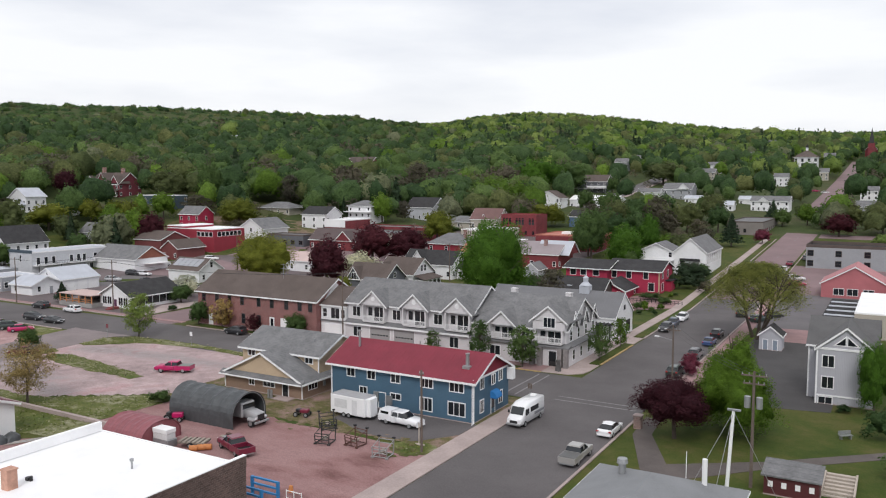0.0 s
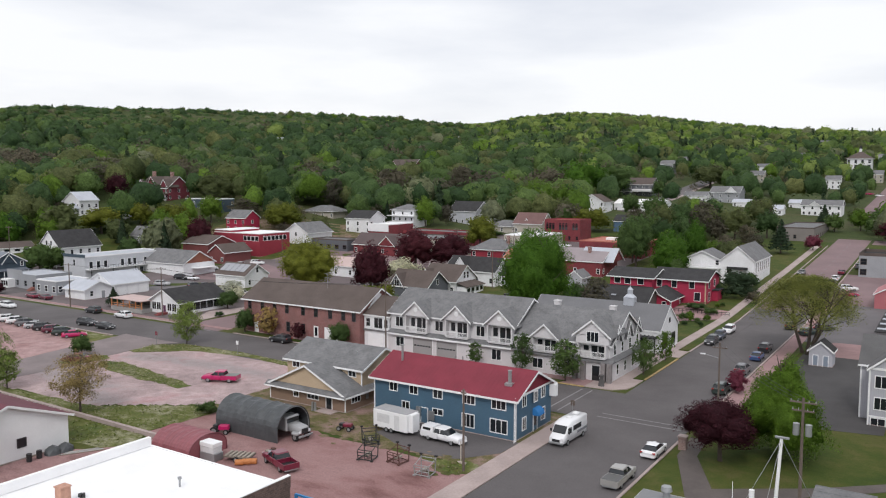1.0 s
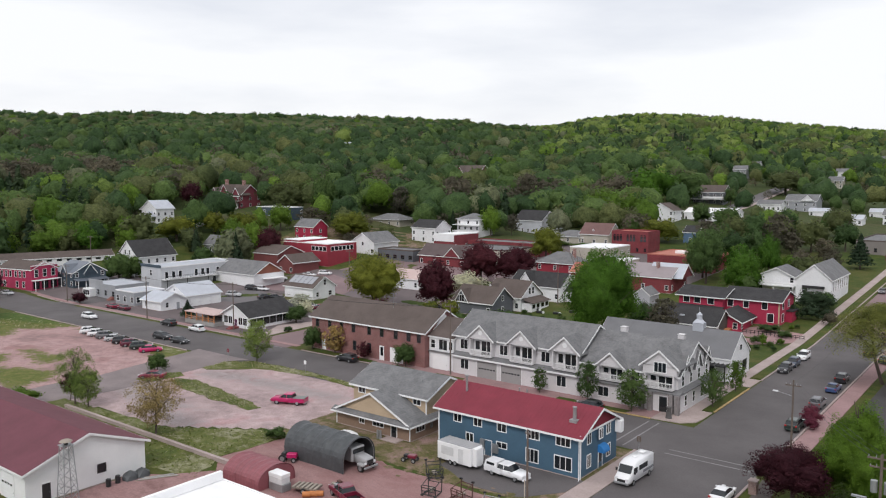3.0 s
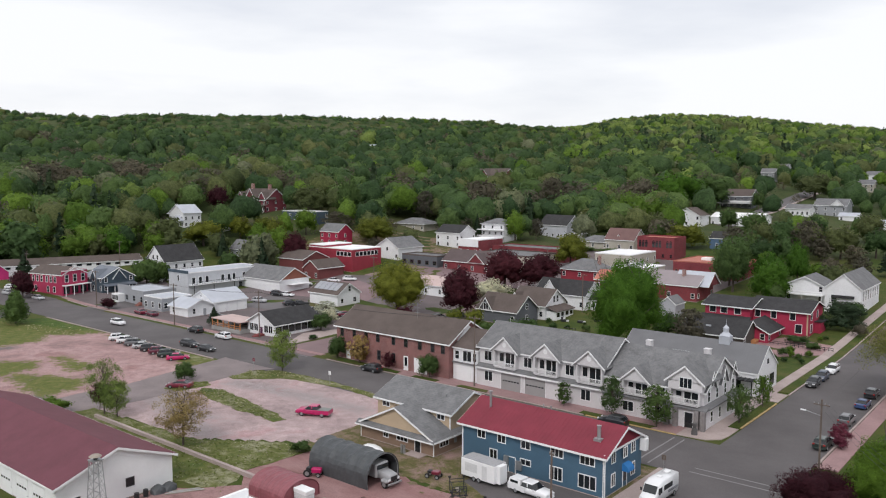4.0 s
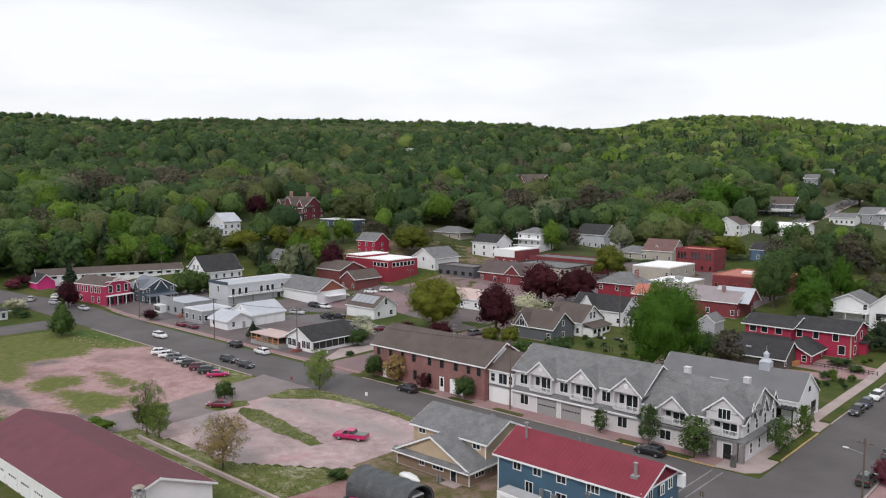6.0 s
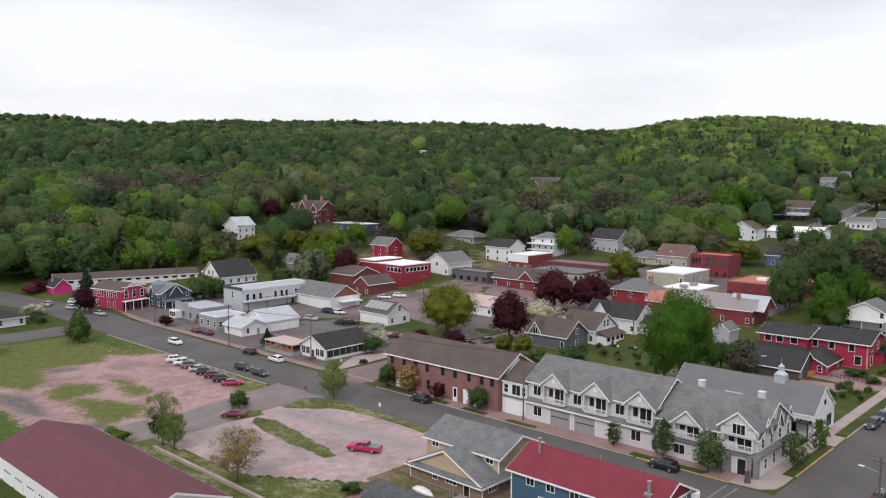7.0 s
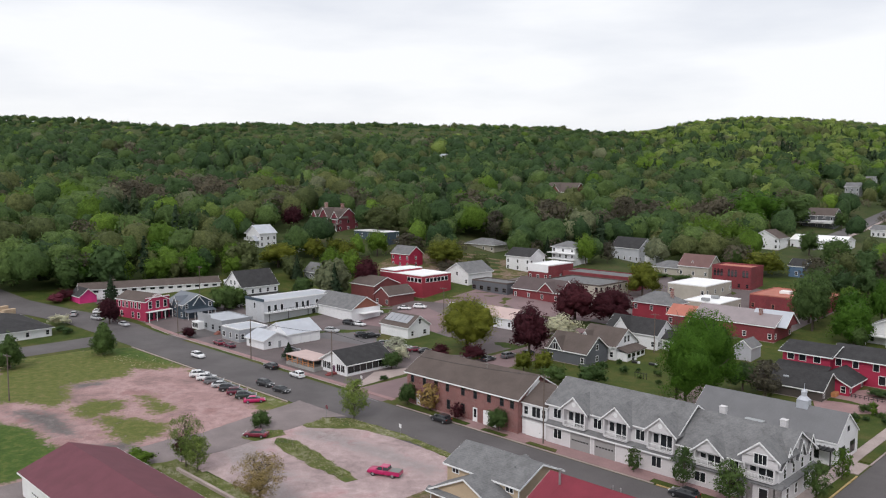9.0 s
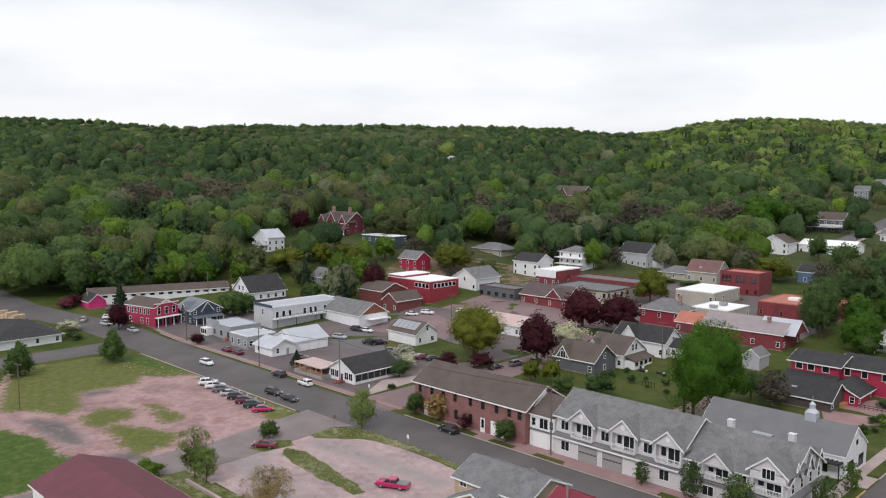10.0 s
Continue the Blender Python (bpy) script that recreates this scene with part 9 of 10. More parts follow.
for k in (-0.9, 0.0, 0.9):
    wire((32.7 + k, -4.2, 11.2), (17.4 + k * 0.8, 26.8, 9.3))
    wire((-43.4 + k, 31.2, 12.8), (-110.3 + k, 33.6, 11.1), 1.2)
    wire((-110.3 + k, 33.6, 11.1), (-140.6 + k, 29.6, 10.6))
wire((17.4, 26.8, 9.2), (15.0, 90, 9.0), 0.8)

# boat mast with stays
e = thing("mast", 31.1, -8.0, 0, "white boat mast with wire stays behind the shed", "mast")
part("spar", tube((0, 0, 0), (0.35, 0.6, 8.4), 0.19, 0.14, 10), WHITE, e)
part("spreader", box(-0.2, 0.4, 8.3, 1.0, 0.7, 8.45), STEEL, e)
for q in ((-3.4, -1.8, 0.0), (4.2, 2.2, 0.0), (-0.6, -4.0, 0)):
    part("stay", tube((0.35, 0.6, 8.2), q, 0.025, seg=5), STEEL, e)

# grey roofed park building at the near edge
b = building("park_pavilion", "park pavilion with pale grey hipped metal roof", 21, -31, 33.5, -13.5, 3.0, SIL, surface("pale_grey_roof", (0.19, 0.195, 0.205), 0.6, 0.15), kind="hip", rise=2.6, over=0.5, category="pavilion")
bm = tube((-3.0, 4.0, 4.0), (-3.0, 4.0, 5.4), 0.32, 0.32, 12)
add_tube(bm, (-3.0, 4.0, 5.4), (-3.0, 4.0, 5.8), 0.5, 0.42, 12)
part("roof_vent", bm, STEEL, b["ob"])
bm = tube((2.2, 5.0, 4.4), (2.2, 5.0, 7.0), 0.03, seg=5)
part("aerial", bm, WHITE, b["ob"])
part("white_pipe", tube((3.6, 5.6, 3.4), (3.6, 5.6, 6.4), 0.22, 0.22, 10), WHITE, b["ob"])
b = building("red_store_shed", "small dark red shed with grey roof and white shutters", 34.0, -5.2, 38.8, -2.2, 1.9, surface("shed_red", (0.075, 0.016, 0.018), 0.8, 0.15), SHINGLE_GREY, kind="shed", rise=0.5, over=0.25, category="shed")
for u in (-1.8, -0.6, 0.6, 1.8):
    part("shutter", box(u - 0.22, -1.56, 0.85, u + 0.22, -1.51, 1.4), WHITE, b["ob"])
e = thing("park_steps", 40.2, 0.6, 0, "broad timber park steps with pale treads", "steps")
for i in range(7):
    part("tread", box(-1.3, -3.6 + i * 0.85, 0.0, 1.3, -3.15 + i * 0.85, 0.12 + i * 0.07), surface("pale_timber", (0.42, 0.36, 0.31), 0.8, 0.2), e)
part("stringer", box(1.32, -3.8, 0, 1.5, 2.4, 0.55), surface("pale_timber", (0.42, 0.36, 0.31)), e)
part("stringer", box(-1.5, -3.8, 0, -1.32, 2.4, 0.55), surface("pale_timber", (0.42, 0.36, 0.31)), e)
e = thing("brick_gate_post", 17.9, 8.6, 0, "short brick gate post with stone cap at the park", "post")
part("shaft", box(-0.45, -0.45, 0, 0.45, 0.45, 1.5), brick_surface("post_brick", (0.24, 0.14, 0.12)), e)
part("cap", box(-0.55, -0.55, 1.5, 0.55, 0.55, 1.68, 0.04), CONCRETE, e)
e = thing("park_bench", 39.8, 16.5, 0, "small grey park bench on grass", "bench", rz=40)
part("seat", box(-0.8, -0.25, 0.42, 0.8, 0.25, 0.5), STEEL, e)
part("backrest", box(-0.8, 0.2, 0.55, 0.8, 0.27, 0.95), STEEL, e)
for x in (-0.6, 0.6):
    part("leg", box(x - 0.04, -0.2, 0, x + 0.04, 0.24, 0.42), STEEL, e)


def boat_rack(x, y, rz, material, label):
    e = thing("boat_cradle", x, y, 0.02, label, "cradle", "boat cradles in the yard", rz)
    for sx in (-0.85, 0.85):
        part("side_frame", tube((sx, -0.8, 0.12), (sx, 0.8, 0.12), 0.07, seg=6), material, e)
        part("skid", box(sx - 0.16, -0.95, 0.0, sx + 0.16, -0.75, 0.16), material, e)
        for y_, top in ((-0.8, 1.2), (0.8, 1.85)):
            part("upright", tube((sx, y_, 0.1), (sx * 1.06, y_ * 1.1, top), 0.065, seg=6), material, e)
        part("rake", tube((sx, -0.84, 1.2), (sx * 1.05, 0.85, 1.6), 0.05, seg=6), material, e)
        part("pad", box(sx * 1.06 - 0.16, 0.75, 1.82, sx * 1.06 + 0.16, 1.0, 1.96), RUBBER, e)
    for z, yy in ((0.14, -0.8), (0.14, 0.8), (0.55, -0.82), (0.95, -0.84), (1.25, -0.86), (1.2, 0.82), (1.6, 0.85)):
        part("cross_beam", tube((-0.85, yy, z), (0.85, yy, z), 0.055, seg=6), material, e)
    part("brace", tube((-0.85, -0.8, 0.15), (0.85, -0.86, 1.25), 0.04, seg=6), material, e)
    part("centre_post", tube((0, -0.8, 0.14), (0, -0.86, 1.3), 0.05, seg=6), material, e)
    part("keel_block", box(-0.25, -0.6, 0.5, 0.25, 0.4, 0.68), surface("old_plank_pale", (0.3, 0.26, 0.22), 0.9, 0.3), e)
    return e


RUST = surface("rusty_steel", (0.09, 0.04, 0.032), 0.8, 0.3)
boat_rack(-11.4, -14.4, 12, surface("dark_steel", (0.03, 0.03, 0.03), 0.7), "dark steel boat cradle on dirt")
boat_rack(-7.9, -13.3, -6, RUST, "rusty steel boat cradle on dirt")
boat_rack(-3.2, -14.8, 8, surface("galvanised", (0.32, 0.32, 0.32), 0.5, 0.15, metal=0.4), "galvanised steel boat cradle on dirt")
boat_rack(-14.5, -10.0, 50, surface("dark_steel", (0.03, 0.03, 0.03), 0.7), "small dark steel cradle on patchy grass")

# yard clutter
e = thing("stacked_crates", -26.4, -24.2, 0.02, "grey and white lidded crates stacked by the hut", "crate")
part("crate", box(-1.2, -0.7, 0, 1.2, 0.7, 0.9, 0.04), STEEL, e)
part("crate", box(-1.1, -0.7, 0.9, 1.1, 0.6, 1.6, 0.04), surface("trailer_hatch", (0.62, 0.62, 0.63)), e)
part("lid", box(-1.15, -0.75, 1.6, 1.15, 0.65, 2.1, 0.05), WHITE, e)
e = thing("flat_trailer", -23.4, -22.7, 0.02, "small dark flat trailer with planks", "trailer", rz=20)
part("deck", box(-1.6, -0.9, 0.5, 1.6, 0.9, 0.62), surface("old_plank", (0.16, 0.13, 0.11), 0.9, 0.3), e)
for i in range(6):
    part("slat", box(-1.5 + i * 0.55, -0.85, 0.62, -1.2 + i * 0.55, 0.85, 0.75), surface("old_plank_pale", (0.3, 0.26, 0.22), 0.9, 0.3), e)
for s in (-1, 1):
    wheel(e, 0, s * 0.95, 0.34, 0.22)
for k, (x, y) in enumerate(((-22.2, -23.9), (-21.7, -23.3), (-21.2, -22.8))):
    e = thing("orange_drum", x, y, 0.02, "faded orange drum lying on dirt", "drum", "drums in the yard", rz=35)
    bm = tube((-0.45, 0, 0.32), (0.45, 0, 0.32), 0.32, 0.32, 14)
    for w in (-0.3, 0, 0.3):
        add_tube(bm, (w - 0.03, 0, 0.32), (w + 0.03, 0, 0.32), 0.345, 0.345, 14)
    part("drum_body", bm, surface("faded_orange", (0.5, 0.19, 0.06), 0.6, 0.15), e)
e = thing("red_tractor", -32.6, -17.4, 0.02, "small red garden tractor beside the shelter", "tractor", rz=30)
part("bonnet", box(-0.2, -0.4, 0.5, 1.1, 0.4, 1.1, 0.08), paint("magenta red", C_RED), e)
part("seat", box(-0.9, -0.35, 0.7, -0.3, 0.35, 1.2, 0.08), BLACK, e)
for x, r in ((-0.7, 0.5), (0.8, 0.32)):
    for s in (-1, 1):
        wheel(e, x, s * 0.5, r, 0.22)
e = thing("red_tractor", -20.2, -7.9, 0.03, "small red quad bike on patchy grass", "tractor", rz=15)
part("bonnet", box(-0.2, -0.4, 0.5, 0.9, 0.4, 0.95, 0.08), paint("dark red", C_DRED), e)
part("seat", box(-0.8, -0.3, 0.6, -0.2, 0.3, 0.95, 0.06), BLACK, e)
for x in (-0.7, 0.7):
    for s in (-1, 1):
        wheel(e, x, s * 0.5, 0.32, 0.22)
e = thing("upturned_boat", -33.2, -5.4, 0.05, "upturned white dinghy beside the tan house", "boat", rz=-6)
part("hull", loft([(-2.0, 0.0, 0.45, 0.6, 0.6), (-1.0, 0.0, 0.6, 0.75, 0.6), (0.6, 0.0, 0.55, 0.65, 0.55), (1.9, 0.05, 0.3, 0.12, 0.6)]), WHITE, e)
e = thing("gas_bottles", -29.4, -3.7, 0.05, "pair of grey gas bottles by the wall", "bottle")
for x in (-0.25, 0.25):
    part("bottle", tube((x, 0, 0), (x, 0, 1.2), 0.18, 0.16, 10), STEEL, e)
e = thing("blue_lift", -6.6, -30.6, 0.02, "bright blue boat lift frame beside the brick wall", "lift")
LB = surface("bright_blue_paint", (0.03, 0.2, 0.45), 0.5, 0.12)
for x in (-1.6, 1.6):
    for y in (-1.1, 1.1):
        part("post", box(x - 0.12, y - 0.12, 0, x + 0.12, y + 0.12, 1.7), LB, e)
for z in (0.4, 1.0, 1.6):
    part("beam", box(-1.7, -1.2, z, 1.7, -1.0, z + 0.16), LB, e)
    part("beam", box(-1.7, 1.0, z, 1.7, 1.2, z + 0.16), LB, e)
e = thing("white_rail_frame", -3.0, -29.6, 0.02, "white tubular frame with orange buoy", "frame")
for z in (0.5, 1.2):
    part("rail", tube((-0.9, 0, z), (0.9, 0, z), 0.04, seg=6), WHITE, e)
for x in (-0.9, 0, 0.9):
    part("post", tube((x, 0, 0), (x, 0, 1.3), 0.04, seg=6), WHITE, e)
part("buoy", tube((-0.6, 0.3, 1.0), (-0.6, 0.3, 1.6), 0.25, 0.18, 10), surface("faded_orange", (0.5, 0.19, 0.06)), e)
e = thing("loose_plank", -1.9, -9.5, 0.06, "pale loose post leaning over rough grass", "post")
part("plank", tube((0, 0, 0), (-0.3, 0.5, 2.2), 0.06, seg=6), surface("pale_timber", (0.42, 0.36, 0.31)), e)
part("foot", box(-0.2, -0.5, 0, 0.9, -0.25, 0.15), surface("pale_timber", (0.42, 0.36, 0.31)), e)
drape("yard", ragged([(-44.3, -44), (-44.3, -32.5), (-41.0, -30.0), (-37.0, -25.0), (-34, -28), (-36, -36), (-39, -44)], 0.5, 1.0, 15), 0.06, DIRT, "pinkish gravel strip beside the barn", "yard")
e = thing("pole_stack", -40.9, -30.9, 0.06, "pale poles and pipes lying beside the barn wall", "pipe", rz=58)
for i in range(5):
    part("pole", tube((-2.6 + 0.25 * i, -0.5 + 0.2 * i, 0.07), (2.4 - 0.2 * i, -0.35 + 0.22 * i, 0.07), 0.06, seg=6), STEEL if i % 2 else surface("old_plank_pale", (0.3, 0.26, 0.22)), e)
for x, y, rz_ in ((-42.9, -36.2, 10), (-43.1, -34.9, 80)):
    e = thing("plastic_barrel", x, y, 0.06, "dark plastic barrel standing by the barn wall", "barrel", "barrels by the barn", rz=rz_)
    bm = tube((0, 0, 0), (0, 0, 0.9), 0.3, 0.3, 12)
    add_tube(bm, (0, 0, 0.3), (0, 0, 0.36), 0.325, 0.325, 12)
    add_tube(bm, (0, 0, 0.6), (0, 0, 0.66), 0.325, 0.325, 12)
    part("drum_body", bm, BLACK, e)
e = thing("siren_tower", -42.6, -41.2, 0, "grey lattice tower with a dark dish on top beside the barn", "tower")
TALL = 6.5
for x, y in ((-1, -1), (1, -1), (1, 1), (-1, 1)):
    part("leg", tube((x * 0.85, y * 0.85, 0), (x * 0.5, y * 0.5, TALL), 0.055, seg=6), STEEL, e)
for i in range(6):
    z0, z1 = i * TALL / 6, (i + 1) * TALL / 6
    k0, k1 = 0.85 - 0.35 * z0 / TALL, 0.85 - 0.35 * z1 / TALL
    for (ax, ay), (bx, by) in (((-1, -1), (1, -1)), ((1, -1), (1, 1)), ((1, 1), (-1, 1)), ((-1, 1), (-1, -1))):
        part("brace", tube((ax * k0, ay * k0, z0 + 0.05), (bx * k1, by * k1, z1), 0.032, seg=5), STEEL, e)
        part("brace", tube((bx * k0, by * k0, z0 + 0.05), (ax * k1, ay * k1, z1), 0.032, seg=5), STEEL, e)
part("platform", box(-0.65, -0.65, TALL, 0.65, 0.65, TALL + 0.08), STEEL, e)
part("siren_horn", tube((0, 0, TALL + 0.08), (0, 0, TALL + 0.45), 0.22, 0.3, 14), BLACK, e)
part("dish", tube((0, 0, TALL + 0.45), (0, 0, TALL + 0.62), 0.72, 0.5, 16), surface("old_plank_pale", (0.3, 0.26, 0.22)), e)
for x, y, s in ((-43.2, -33.2, 0.5), (-43.0, -31.8, 0.35)):
    e = thing("scrap_heap", x, y, 0, "dark scrap heap under a tarpaulin by the barn", "heap")
    bm = bmesh.new()
    bmesh.ops.create_icosphere(bm, subdivisions=2, radius=1.0)
    for v in bm.verts:
        v.co.z = max(0, v.co.z) * 1.1
        v.co *= 1 + 0.25 * noise.noise(v.co * 2.0)
    part("cover", bm, TARP, e)

# signs, bins, markings
for x, y, c, w in ((-85, 12.8, REDTRIM, "red"), (-65.2, 15.2, WHITE, "white"), (-98.5, 33.2, WHITE, "white"), (2.0, 12.6, DARKWOOD, "brown")):
    e = thing("road_sign", x, y, land(x, y), f"{w} road sign on a thin post", "sign", "road signs")
    part("post", tube((0, 0, 0), (0, 0, 2.4), 0.04, seg=6), STEEL, e)
    part("plate", box(-0.3, -0.02, 1.8, 0.3, 0.02, 2.5), c, e)
WORN = surface("worn_white_line", (0.21, 0.2, 0.205), 0.9, 0.3)
for y in (15.2, 16.9):
    strip("road_marking", 4.4, y, 15.6, y + 0.22, 0.036, WORN, "worn white crossing line", "marking", depth=0.004)
for x in (3.0, 4.6):
    strip("road_marking", x - 6, 14.8, x - 5.75, 27.2, 0.034, WORN, "worn white crossing line", "marking", depth=0.004)
strip("road_marking", -98.2, 27.5, -86, 27.75, 0.036, WORN, "worn white stop line", "marking", depth=0.004)
for i in range(15):
    strip("road_marking", 9.9, 120 + 9 * i, 10.05, 124 + 9 * i, 0.05, WORN, "worn pale centre line dash", "marking", depth=0.004)
e = thing("statue_planter", -1.0, 30.2, 0.11, "dark stone planter at the street corner", "planter")
bm = tube((0, 0, 0), (0, 0, 1.0), 0.5, 0.35, 10)
add_tube(bm, (0, 0, 1.0), (0, 0, 1.7), 0.25, 0.4, 10)
part("bowl", bm, surface("dark_stone", (0.09, 0.085, 0.085), 0.9, 0.3), e)
for x, y in ((-64.5, 98.5), (-60, 99.5), (-57, 103), (-67, 101)):
    e = thing("yard_clutter", x, y, land(x, y), "low heap of garden clutter on grass", "heap", "clutter on the back lawn")
    part("lidded_crate", box(-0.9, -0.5, 0, 0.7, 0.5, 0.6, 0.1), BLACK, e)
    part("white_tub", tube((0.9, 0.2, 0), (0.9, 0.2, 0.5), 0.3, 0.35, 10), WHITE, e)
e = thing("garden_trellis", -55.5, 86, 0, "dark leaning garden trellis on the back lawn", "trellis")
for i in range(5):
    part("lath", box(-1.6 + i * 0.8, -0.05, 0, -1.5 + i * 0.8, 0.05, 1.6), BLACK, e)
part("rail", box(-1.7, -0.06, 1.3, 1.7, 0.06, 1.42), BLACK, e)
e = thing("garden_fence", -10, 104, land(-10, 104), "low dark picket fence round the crimson house garden", "fence")
for i in range(16):
    part("picket", box(-3 + i * 0.9, -0.05, 0, -2.9 + i * 0.9, 0.05, 1.0), BLACK, e)
for z in (0.4, 0.8):
    part("rail", box(-3, 0.05, z, 10.6, 0.1, z + 0.1), BLACK, e)


# rough grass standing in the weedy ground
def inside(x, y, outline):
    hit = False
    for (x0, y0), (x1, y1) in zip(outline, outline[1:] + outline[:1]):
        if (y0 > y) != (y1 > y) and x < (x1 - x0) * (y - y0) / (y1 - y0) + x0:
            hit = not hit
    return hit


def tufts(outline, per_m2, tall, material, label, seed, stray=0.6, name="weeds"):
    """Loose blades of weed over a patch of ground, straying past its edge."""
    rng = np.random.default_rng(seed)
    xs, ys = [p[0] for p in outline], [p[1] for p in outline]
    n = int((max(xs) - min(xs)) * (max(ys) - min(ys)) * per_m2)
    pts = []
    for x, y in zip(rng.uniform(min(xs), max(xs), n), rng.uniform(min(ys), max(ys), n)):
        if inside(x, y, outline) and noise.noise((x * 0.3, y * 0.3, seed)) > -0.3:
            pts.append((x + rng.normal() * stray, y + rng.normal() * stray, land(x, y) + 0.08 + rng.uniform(0, tall * 0.5)))
    pts = np.array(pts)
    face = np.tile((0.0, 0.0, 1.0), (len(pts), 1)) + rng.normal(size=(len(pts), 3)) * 0.2
    me = quads_mesh(name, pts, tall * rng.uniform(0.5, 1.5, len(pts)), rng, material, face, 0.4)
    tagged(new(name, me), label, "weeds", kind="stuff")


WEED_LEAF = leaf_surface("weed_blades", (0.11, 0.15, 0.03), (0.19, 0.215, 0.055), 0.3)
DRY_LEAF = leaf_surface("dry_weed_heads", (0.3, 0.29, 0.2), (0.46, 0.44, 0.34), 0.3)
PATCHES = (
    [(-84.5, 6.2), (-84.8, 12.2), (-80, 15.6), (-66, 16.6), (-50, 15.2), (-50.5, 13.4), (-62, 14.6), (-74, 13.0), (-82, 6.0)],
    [(-81.5, -1.2), (-79, -4.0), (-66, -5.8), (-55, -6.0), (-54, -4.0), (-64, -2.2), (-76, -0.2)],
    [(-86.5, -6.5), (-82.5, -6.0), (-82, 0.5), (-84.5, 1.5), (-87.5, -2)],
    [(-84, -20.6), (-58, -19.2), (-44, -10.5), (-40.5, -10.0), (-40.8, -21.5), (-37.5, -28), (-45, -29.8), (-82, -29.9)],
    [(-25, -9.2), (-17.5, -8.4), (-17, -0.2), (-24, -3.2), (-24.5, -4.4)],
    [(-4.2, -11), (-1.5, -13), (1.2, -11), (-1.5, -9)])
for i, o in enumerate(PATCHES):
    tufts(o, 2.0 if i == 4 else 6.0, 0.2, WEED_LEAF, "tufts of rough green grass and weeds", 11 + i, 0.35)
    tufts(o, (4.0, 8.0, 2.0, 2.0, 0.1, 0.5)[i], 0.2, DRY_LEAF, "pale dandelion heads and dry weeds", 31 + i, 0.3)
tufts([(-172, 2), (-165, 10), (-147, 11), (-150, 5)], 1.2, 0.4, DRY_LEAF, "pale dandelion heads and dry weeds", 61, 1.0)

# timber yard behind the low office
e = thing("timber_stack", -248, -1.5, land(-248, -1.5), "stacked pale sawn boards behind the office", "timber", rz=20)
for i in range(8):
    part("board_pack", box(-7 + 1.75 * i, -2.2, 0, -5.5 + 1.75 * i, 2.2, 1.6 + 0.7 * ((i * 7) % 3), 0.05), surface("sawn_boards", (0.48, 0.36, 0.25), 0.85, 0.25, 3.0, 0.6), e)
# salvage on the bed of the dark red pickup
e = thing("salvage_pile", -19.9, -21.0, 0.95, "dark salvage pieces heaped on the pickup bed", "heap", rz=160)
for i, (x, y) in enumerate(((-0.6, -0.3), (-0.2, 0.35), (0.3, -0.25), (0.6, 0.3), (0.05, 0.0))):
    part("scrap_piece", box(x - 0.3, y - 0.22, 0.0, x + 0.3, y + 0.22, 0.3 + 0.12 * (i % 3), 0.04), (BLACK, STEEL, RUST, surface("old_plank_pale", (0.3, 0.26, 0.22)), BLACK)[i], e)

# woods, one object for each sort of tree
WOOD_SORTS = (("green", 0.24, "round"), ("deep", 0.34, "round"), ("lime", 0.05, "round"), ("olive", 0.15, "round"), ("brown", 0.12, "sparse"), ("conifer", 0.09, "conifer"), ("pale", 0.008, "round"), ("silver", 0.02, "round"))
BARE_GROVES = ((-400, 138, 34), (-215, 250, 16), (-178, 296, 15), (-250, 235, 14), (-340, 178, 12), (-150, 330, 14), (-300, 420, 18))
SILVER_GROVES = ((-553, 483, 30),)


def wooded(x, y):
    """Share of the ground that is wood: none on the flat, some between the houses, all on the hills."""
    d, a = math.hypot(x - 40, y + 80), math.degrees(math.atan2(-(x - 40), y + 80))
    lo, hi = (300, 345) if a < 28 else (310, 345) if a < 52 else (272, 292)
    base = max(0.0, min(1.0, (d - lo) / (hi - lo)))
    few = 0.0 if 17 < a < 60 and d < 296 else 0.3 if d > 205 and y > 105 else 0.1 if d > 230 else 0.0
    return max(few, base) * (0.55 if a < 20 and d < 640 else 1.0)


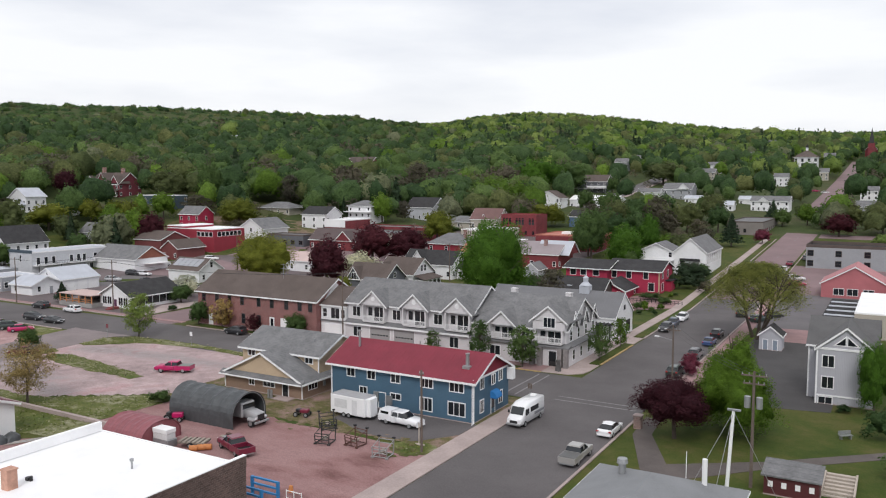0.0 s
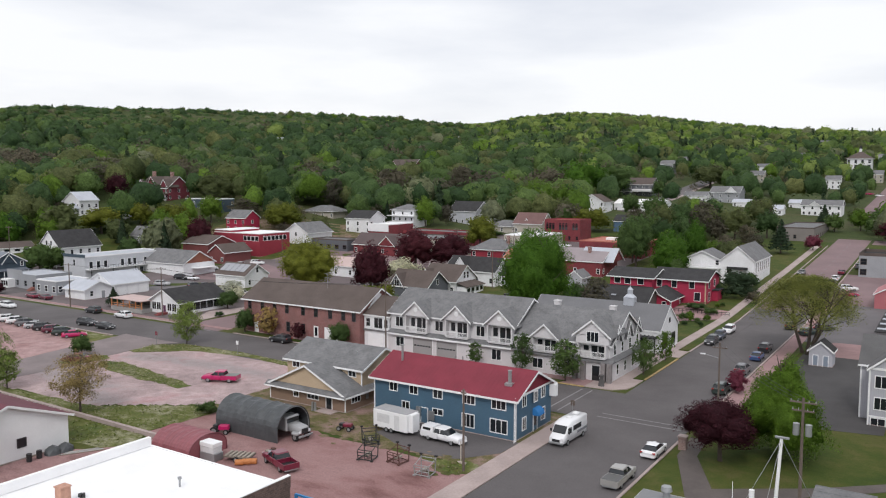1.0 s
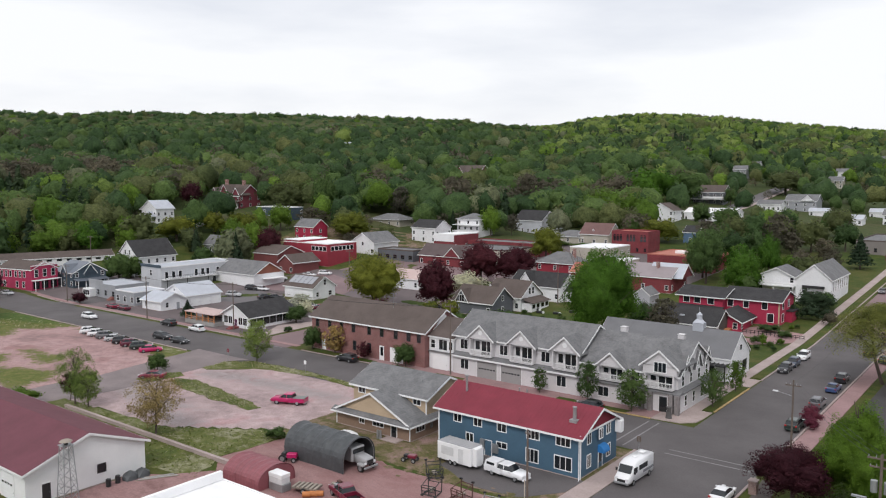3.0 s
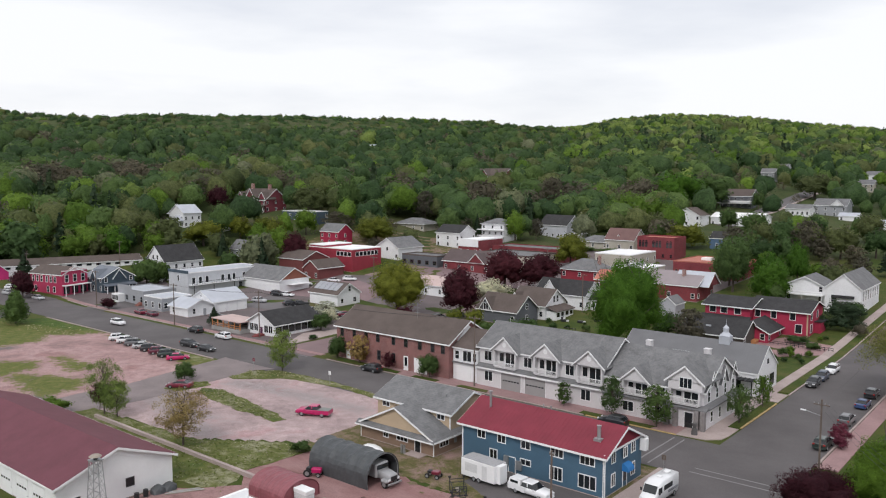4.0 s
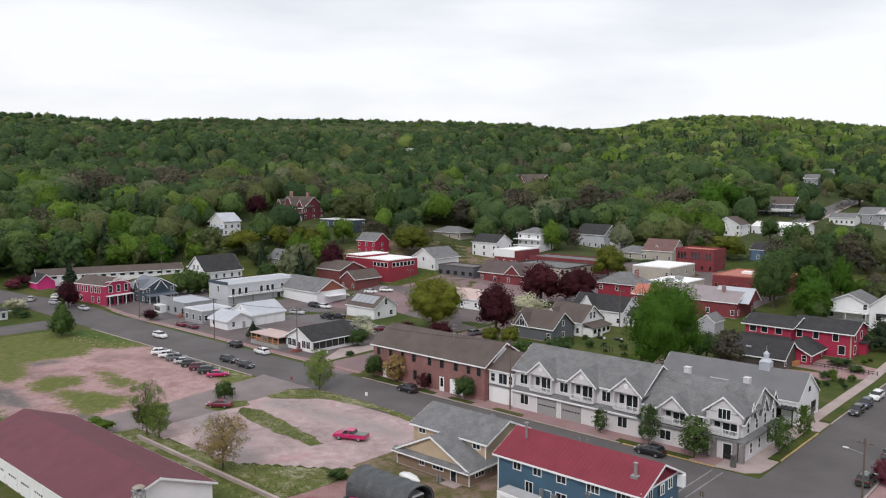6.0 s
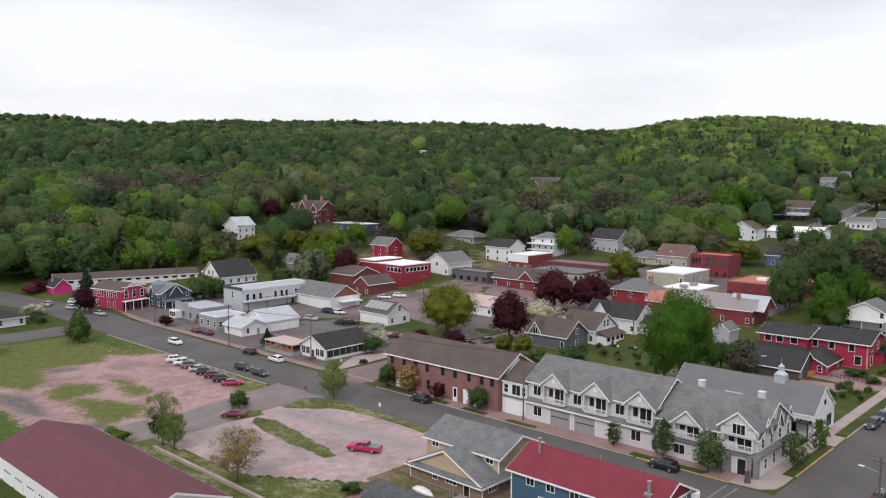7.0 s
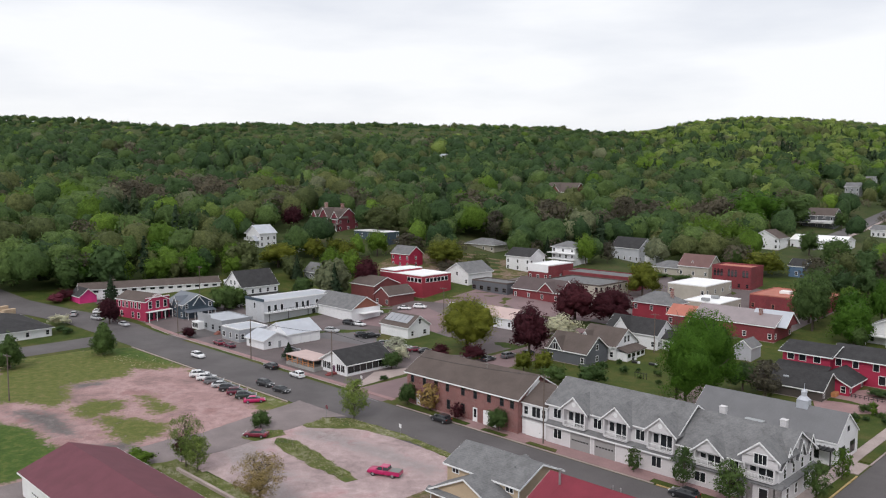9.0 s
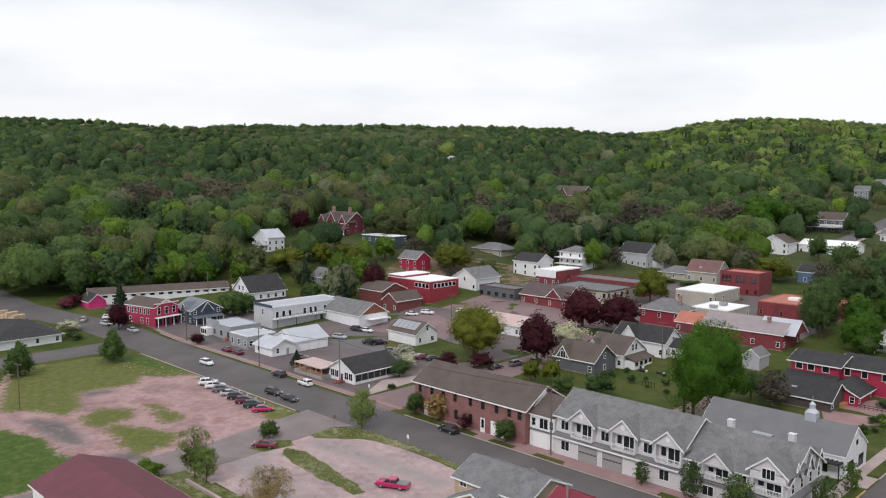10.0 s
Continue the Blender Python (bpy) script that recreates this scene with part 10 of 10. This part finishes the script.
def wood_trees():
    """Places of trees, nearer ones as trees of their own, farther ones gathered by sort."""
    rng = np.random.default_rng(5)
    placed = {s[0]: [] for s in WOOD_SORTS}
    single = []
    d = 205.0
    while d < 1420:
        step = 9.6 if d < 420 else 10.6 if d < 650 else 11.6 if d < 840 else 11.0 if d < 1060 else 12.5
        for a in np.arange(-4, 80, math.degrees(step / d)):
            aa, dd = math.radians(a + rng.uniform(-0.45, 0.45) * math.degrees(step / d)), d + rng.uniform(-0.5, 0.5) * step
            x, y = 40 - dd * math.sin(aa), -80 + dd * math.cos(aa)
            crest = float(np.interp(a, LAND_AZ, LAND_CREST))
            if dd > crest + 25 or (y < 34 and x > -268) or (y < 27 + 0.22 * (x + 200) and x > -330):
                continue
            if in_street(x, y) or any((x - cx) ** 2 + (y - cy) ** 2 < r * r for cx, cy, r in KEEP_CLEAR):
                continue
            if rng.uniform() > wooded(x, y):
                continue
            bare = False
            w = noise.noise((x / 60, y / 60, 3.0)) + 0.4 * noise.noise((x / 18, y / 18, 9.0))
            probs = np.array([s[1] for s in WOOD_SORTS])
            probs[5] *= 3.0 if w > 0.3 else 0.4
            probs[4] *= 2.0 if w < -0.25 else 0.6
            if a < 31 and dd > 620:  # the far eastern hill: pines, and pale leaves in place of sunlight on it
                probs[5] *= 7.0 if w > -0.1 else 2.0
                probs[6] *= 160.0 if dd > 1060 else 45.0 if dd > 800 else 14.0
                probs[2] *= 3.0
                probs[4] *= 0.3
            if a > 34 and dd > 600:
                probs[1] *= 2.6
                probs[2] *= 0.5
            # lighter mix on the near western slope, partly in place of haze
            if a > 49 and dd < 560:
                probs[1] *= 0.5
                probs[2] *= 1.5
                probs[3] *= 1.5
            elif a > 28 and dd < 650:
                probs[1] *= 1.3
                probs[4] *= 1.6
            if dd < 400 and a < 27:  # budding trees at the foot of the eastern slope
                probs = probs * np.array([0.5, 0.35, 1.6, 2.2, 2.4, 0.7, 0.5, 1.0])
            if dd < 420 and a > 50:
                probs[4] *= 0.3
            probs = probs * np.exp([1.5 * noise.noise((x / 42, y / 42, 7.0 * i)) + 1.0 * noise.noise((x / 16, y / 16, 5.0 * i)) for i in range(len(probs))])
            if any((x - cx) ** 2 + (y - cy) ** 2 < r * r for cx, cy, r in BARE_GROVES):
                probs, bare = np.array([0.0, 0.03, 0, 0.04, 0.93, 0, 0, 0]), True
            if any((x - cx) ** 2 + (y - cy) ** 2 < r * r for cx, cy, r in SILVER_GROVES):
                probs = np.array([0.1, 0, 0, 0.1, 0.1, 0, 0, 0.7])
            k = rng.choice(len(WOOD_SORTS), p=probs / probs.sum())
            scale = rng.uniform(0.0, 1.0) ** 1.6 * 0.85 + 0.68
            if a < 20 and dd < 640:
                scale *= 0.8
            if bare:
                scale = rng.uniform(1.35, 1.95)
            if dd > crest - 120:
                scale = rng.uniform(0.8, 1.0)
            if dd < 330:
                single.append((x, y, scale, WOOD_SORTS[k][0], WOOD_SORTS[k][2]))
            else:
                placed[WOOD_SORTS[k][0]].append((x, y, land(x, y), scale, dd, 4.0 * max(0.0, min(1.0, (dd - crest + 140) / 80))))
        d += step * 0.87
    return placed, single


WOODS, SINGLE = wood_trees()
for i, (x, y, k, sort, form) in enumerate(SINGLE):
    tree(x, y, 12.5 * k, 6.2 * k if form != "conifer" else 3.2 * k, sort, form, 600, variant=i % 3)
for sort, share, form in WOOD_SORTS:
    rng = np.random.default_rng(len(sort) * 31 + ord(sort[0]))
    variants = []
    for v in range(6):
        for n_leaf, level in ((250, 3), (140, 2), (66, 2)):
            mass, tris, mass_face = np.zeros((0, 3)), np.zeros((0, 3), dtype=np.int32), np.zeros((0, 3))
            if form == "conifer":
                n_leaf = n_leaf if level == 3 else int(n_leaf * 1.2)
                t = rng.uniform(0, 1, n_leaf) ** 0.6
                a = rng.uniform(0, 2 * math.pi, n_leaf)
                rad = 3.4 * t * (0.75 + 0.25 * np.sin(t * 34 + v)) * rng.uniform(0.35, 1.0, n_leaf) ** 0.5
                pts = np.stack([rad * np.cos(a), rad * np.sin(a), 15.0 - 12.5 * t], 1)
                face = np.stack([np.cos(a), np.sin(a), np.full(n_leaf, 0.9)], 1)
            elif form == "sparse":
                pts, face = crown_points(rng, int(n_leaf * 1.9), 5.6, 5.4, 9, shell=0.25, floor=-0.4)
                pts[:, 2] += 7.0
            else:
                (mass, tris, mass_face), (pts, face) = leafy_crown(rng, n_leaf, 17 + 2 * v, level, floor=-0.62, boughs=3 if level == 3 else 0, stray=1.1)
                mass, pts = mass * (6.6, 6.6, 7.6) + (0, 0, 7.4), pts * (6.6, 6.6, 7.6) + (0, 0, 7.4)
            variants.append((mass, tris, mass_face, pts, face))
    bulk, corners, bulk_face, bulk_tint, centres, sizes, faces, tints = [], [], [], [], [], [], [], []
    count = 0
    for x, y, z, k, dd, sink in WOODS[sort]:
        level = 0 if dd < 355 else 1 if dd < 600 else 2
        mass, tris, mass_face, pts, face = variants[3 * rng.integers(0, 6) + level]
        a, tall, tint = rng.uniform(0, 6.28), rng.uniform(0.85, 1.15), rng.uniform(0, 1)
        rot = np.array(((math.cos(a), -math.sin(a), 0), (math.sin(a), math.cos(a), 0), (0, 0, 1)))
        high = (0.45 + 0.55 * k) * (1 - 0.09 * sink)
        size = np.array((k, k, high * tall))
        foot = (x, y, z - 0.5 - sink)
        bulk.append(mass @ rot.T * size + foot)
        corners.append(tris + count)
        count += len(mass)
        bulk_face.append(mass_face @ rot.T)
        bulk_tint.append(np.full(len(mass), tint))
        centres.append(pts @ rot.T * size + foot)
        faces.append(face @ rot.T)
        tints.append(np.full(len(pts), tint))
        grain = {"conifer": (1.2, 1.4, 1.8), "sparse": (0.75, 0.9, 1.2)}.get(form, (0.85, 1.1, 1.5))[level]
        sizes.append(np.full(len(pts), grain * k) * rng.uniform(0.6, 1.25, len(pts)))
    if not centres:
        continue
    me = foliage_mesh("woodland", np.concatenate(bulk), np.concatenate(corners), np.concatenate(bulk_face), np.concatenate(bulk_tint), np.concatenate(centres), np.concatenate(sizes), np.concatenate(faces), np.concatenate(tints), rng, LEAF[sort], 0.45)
    tagged(new("woodland", me), f"{LEAF_WORDS[sort]} trees of the wooded hillside", "woodland", kind="stuff")
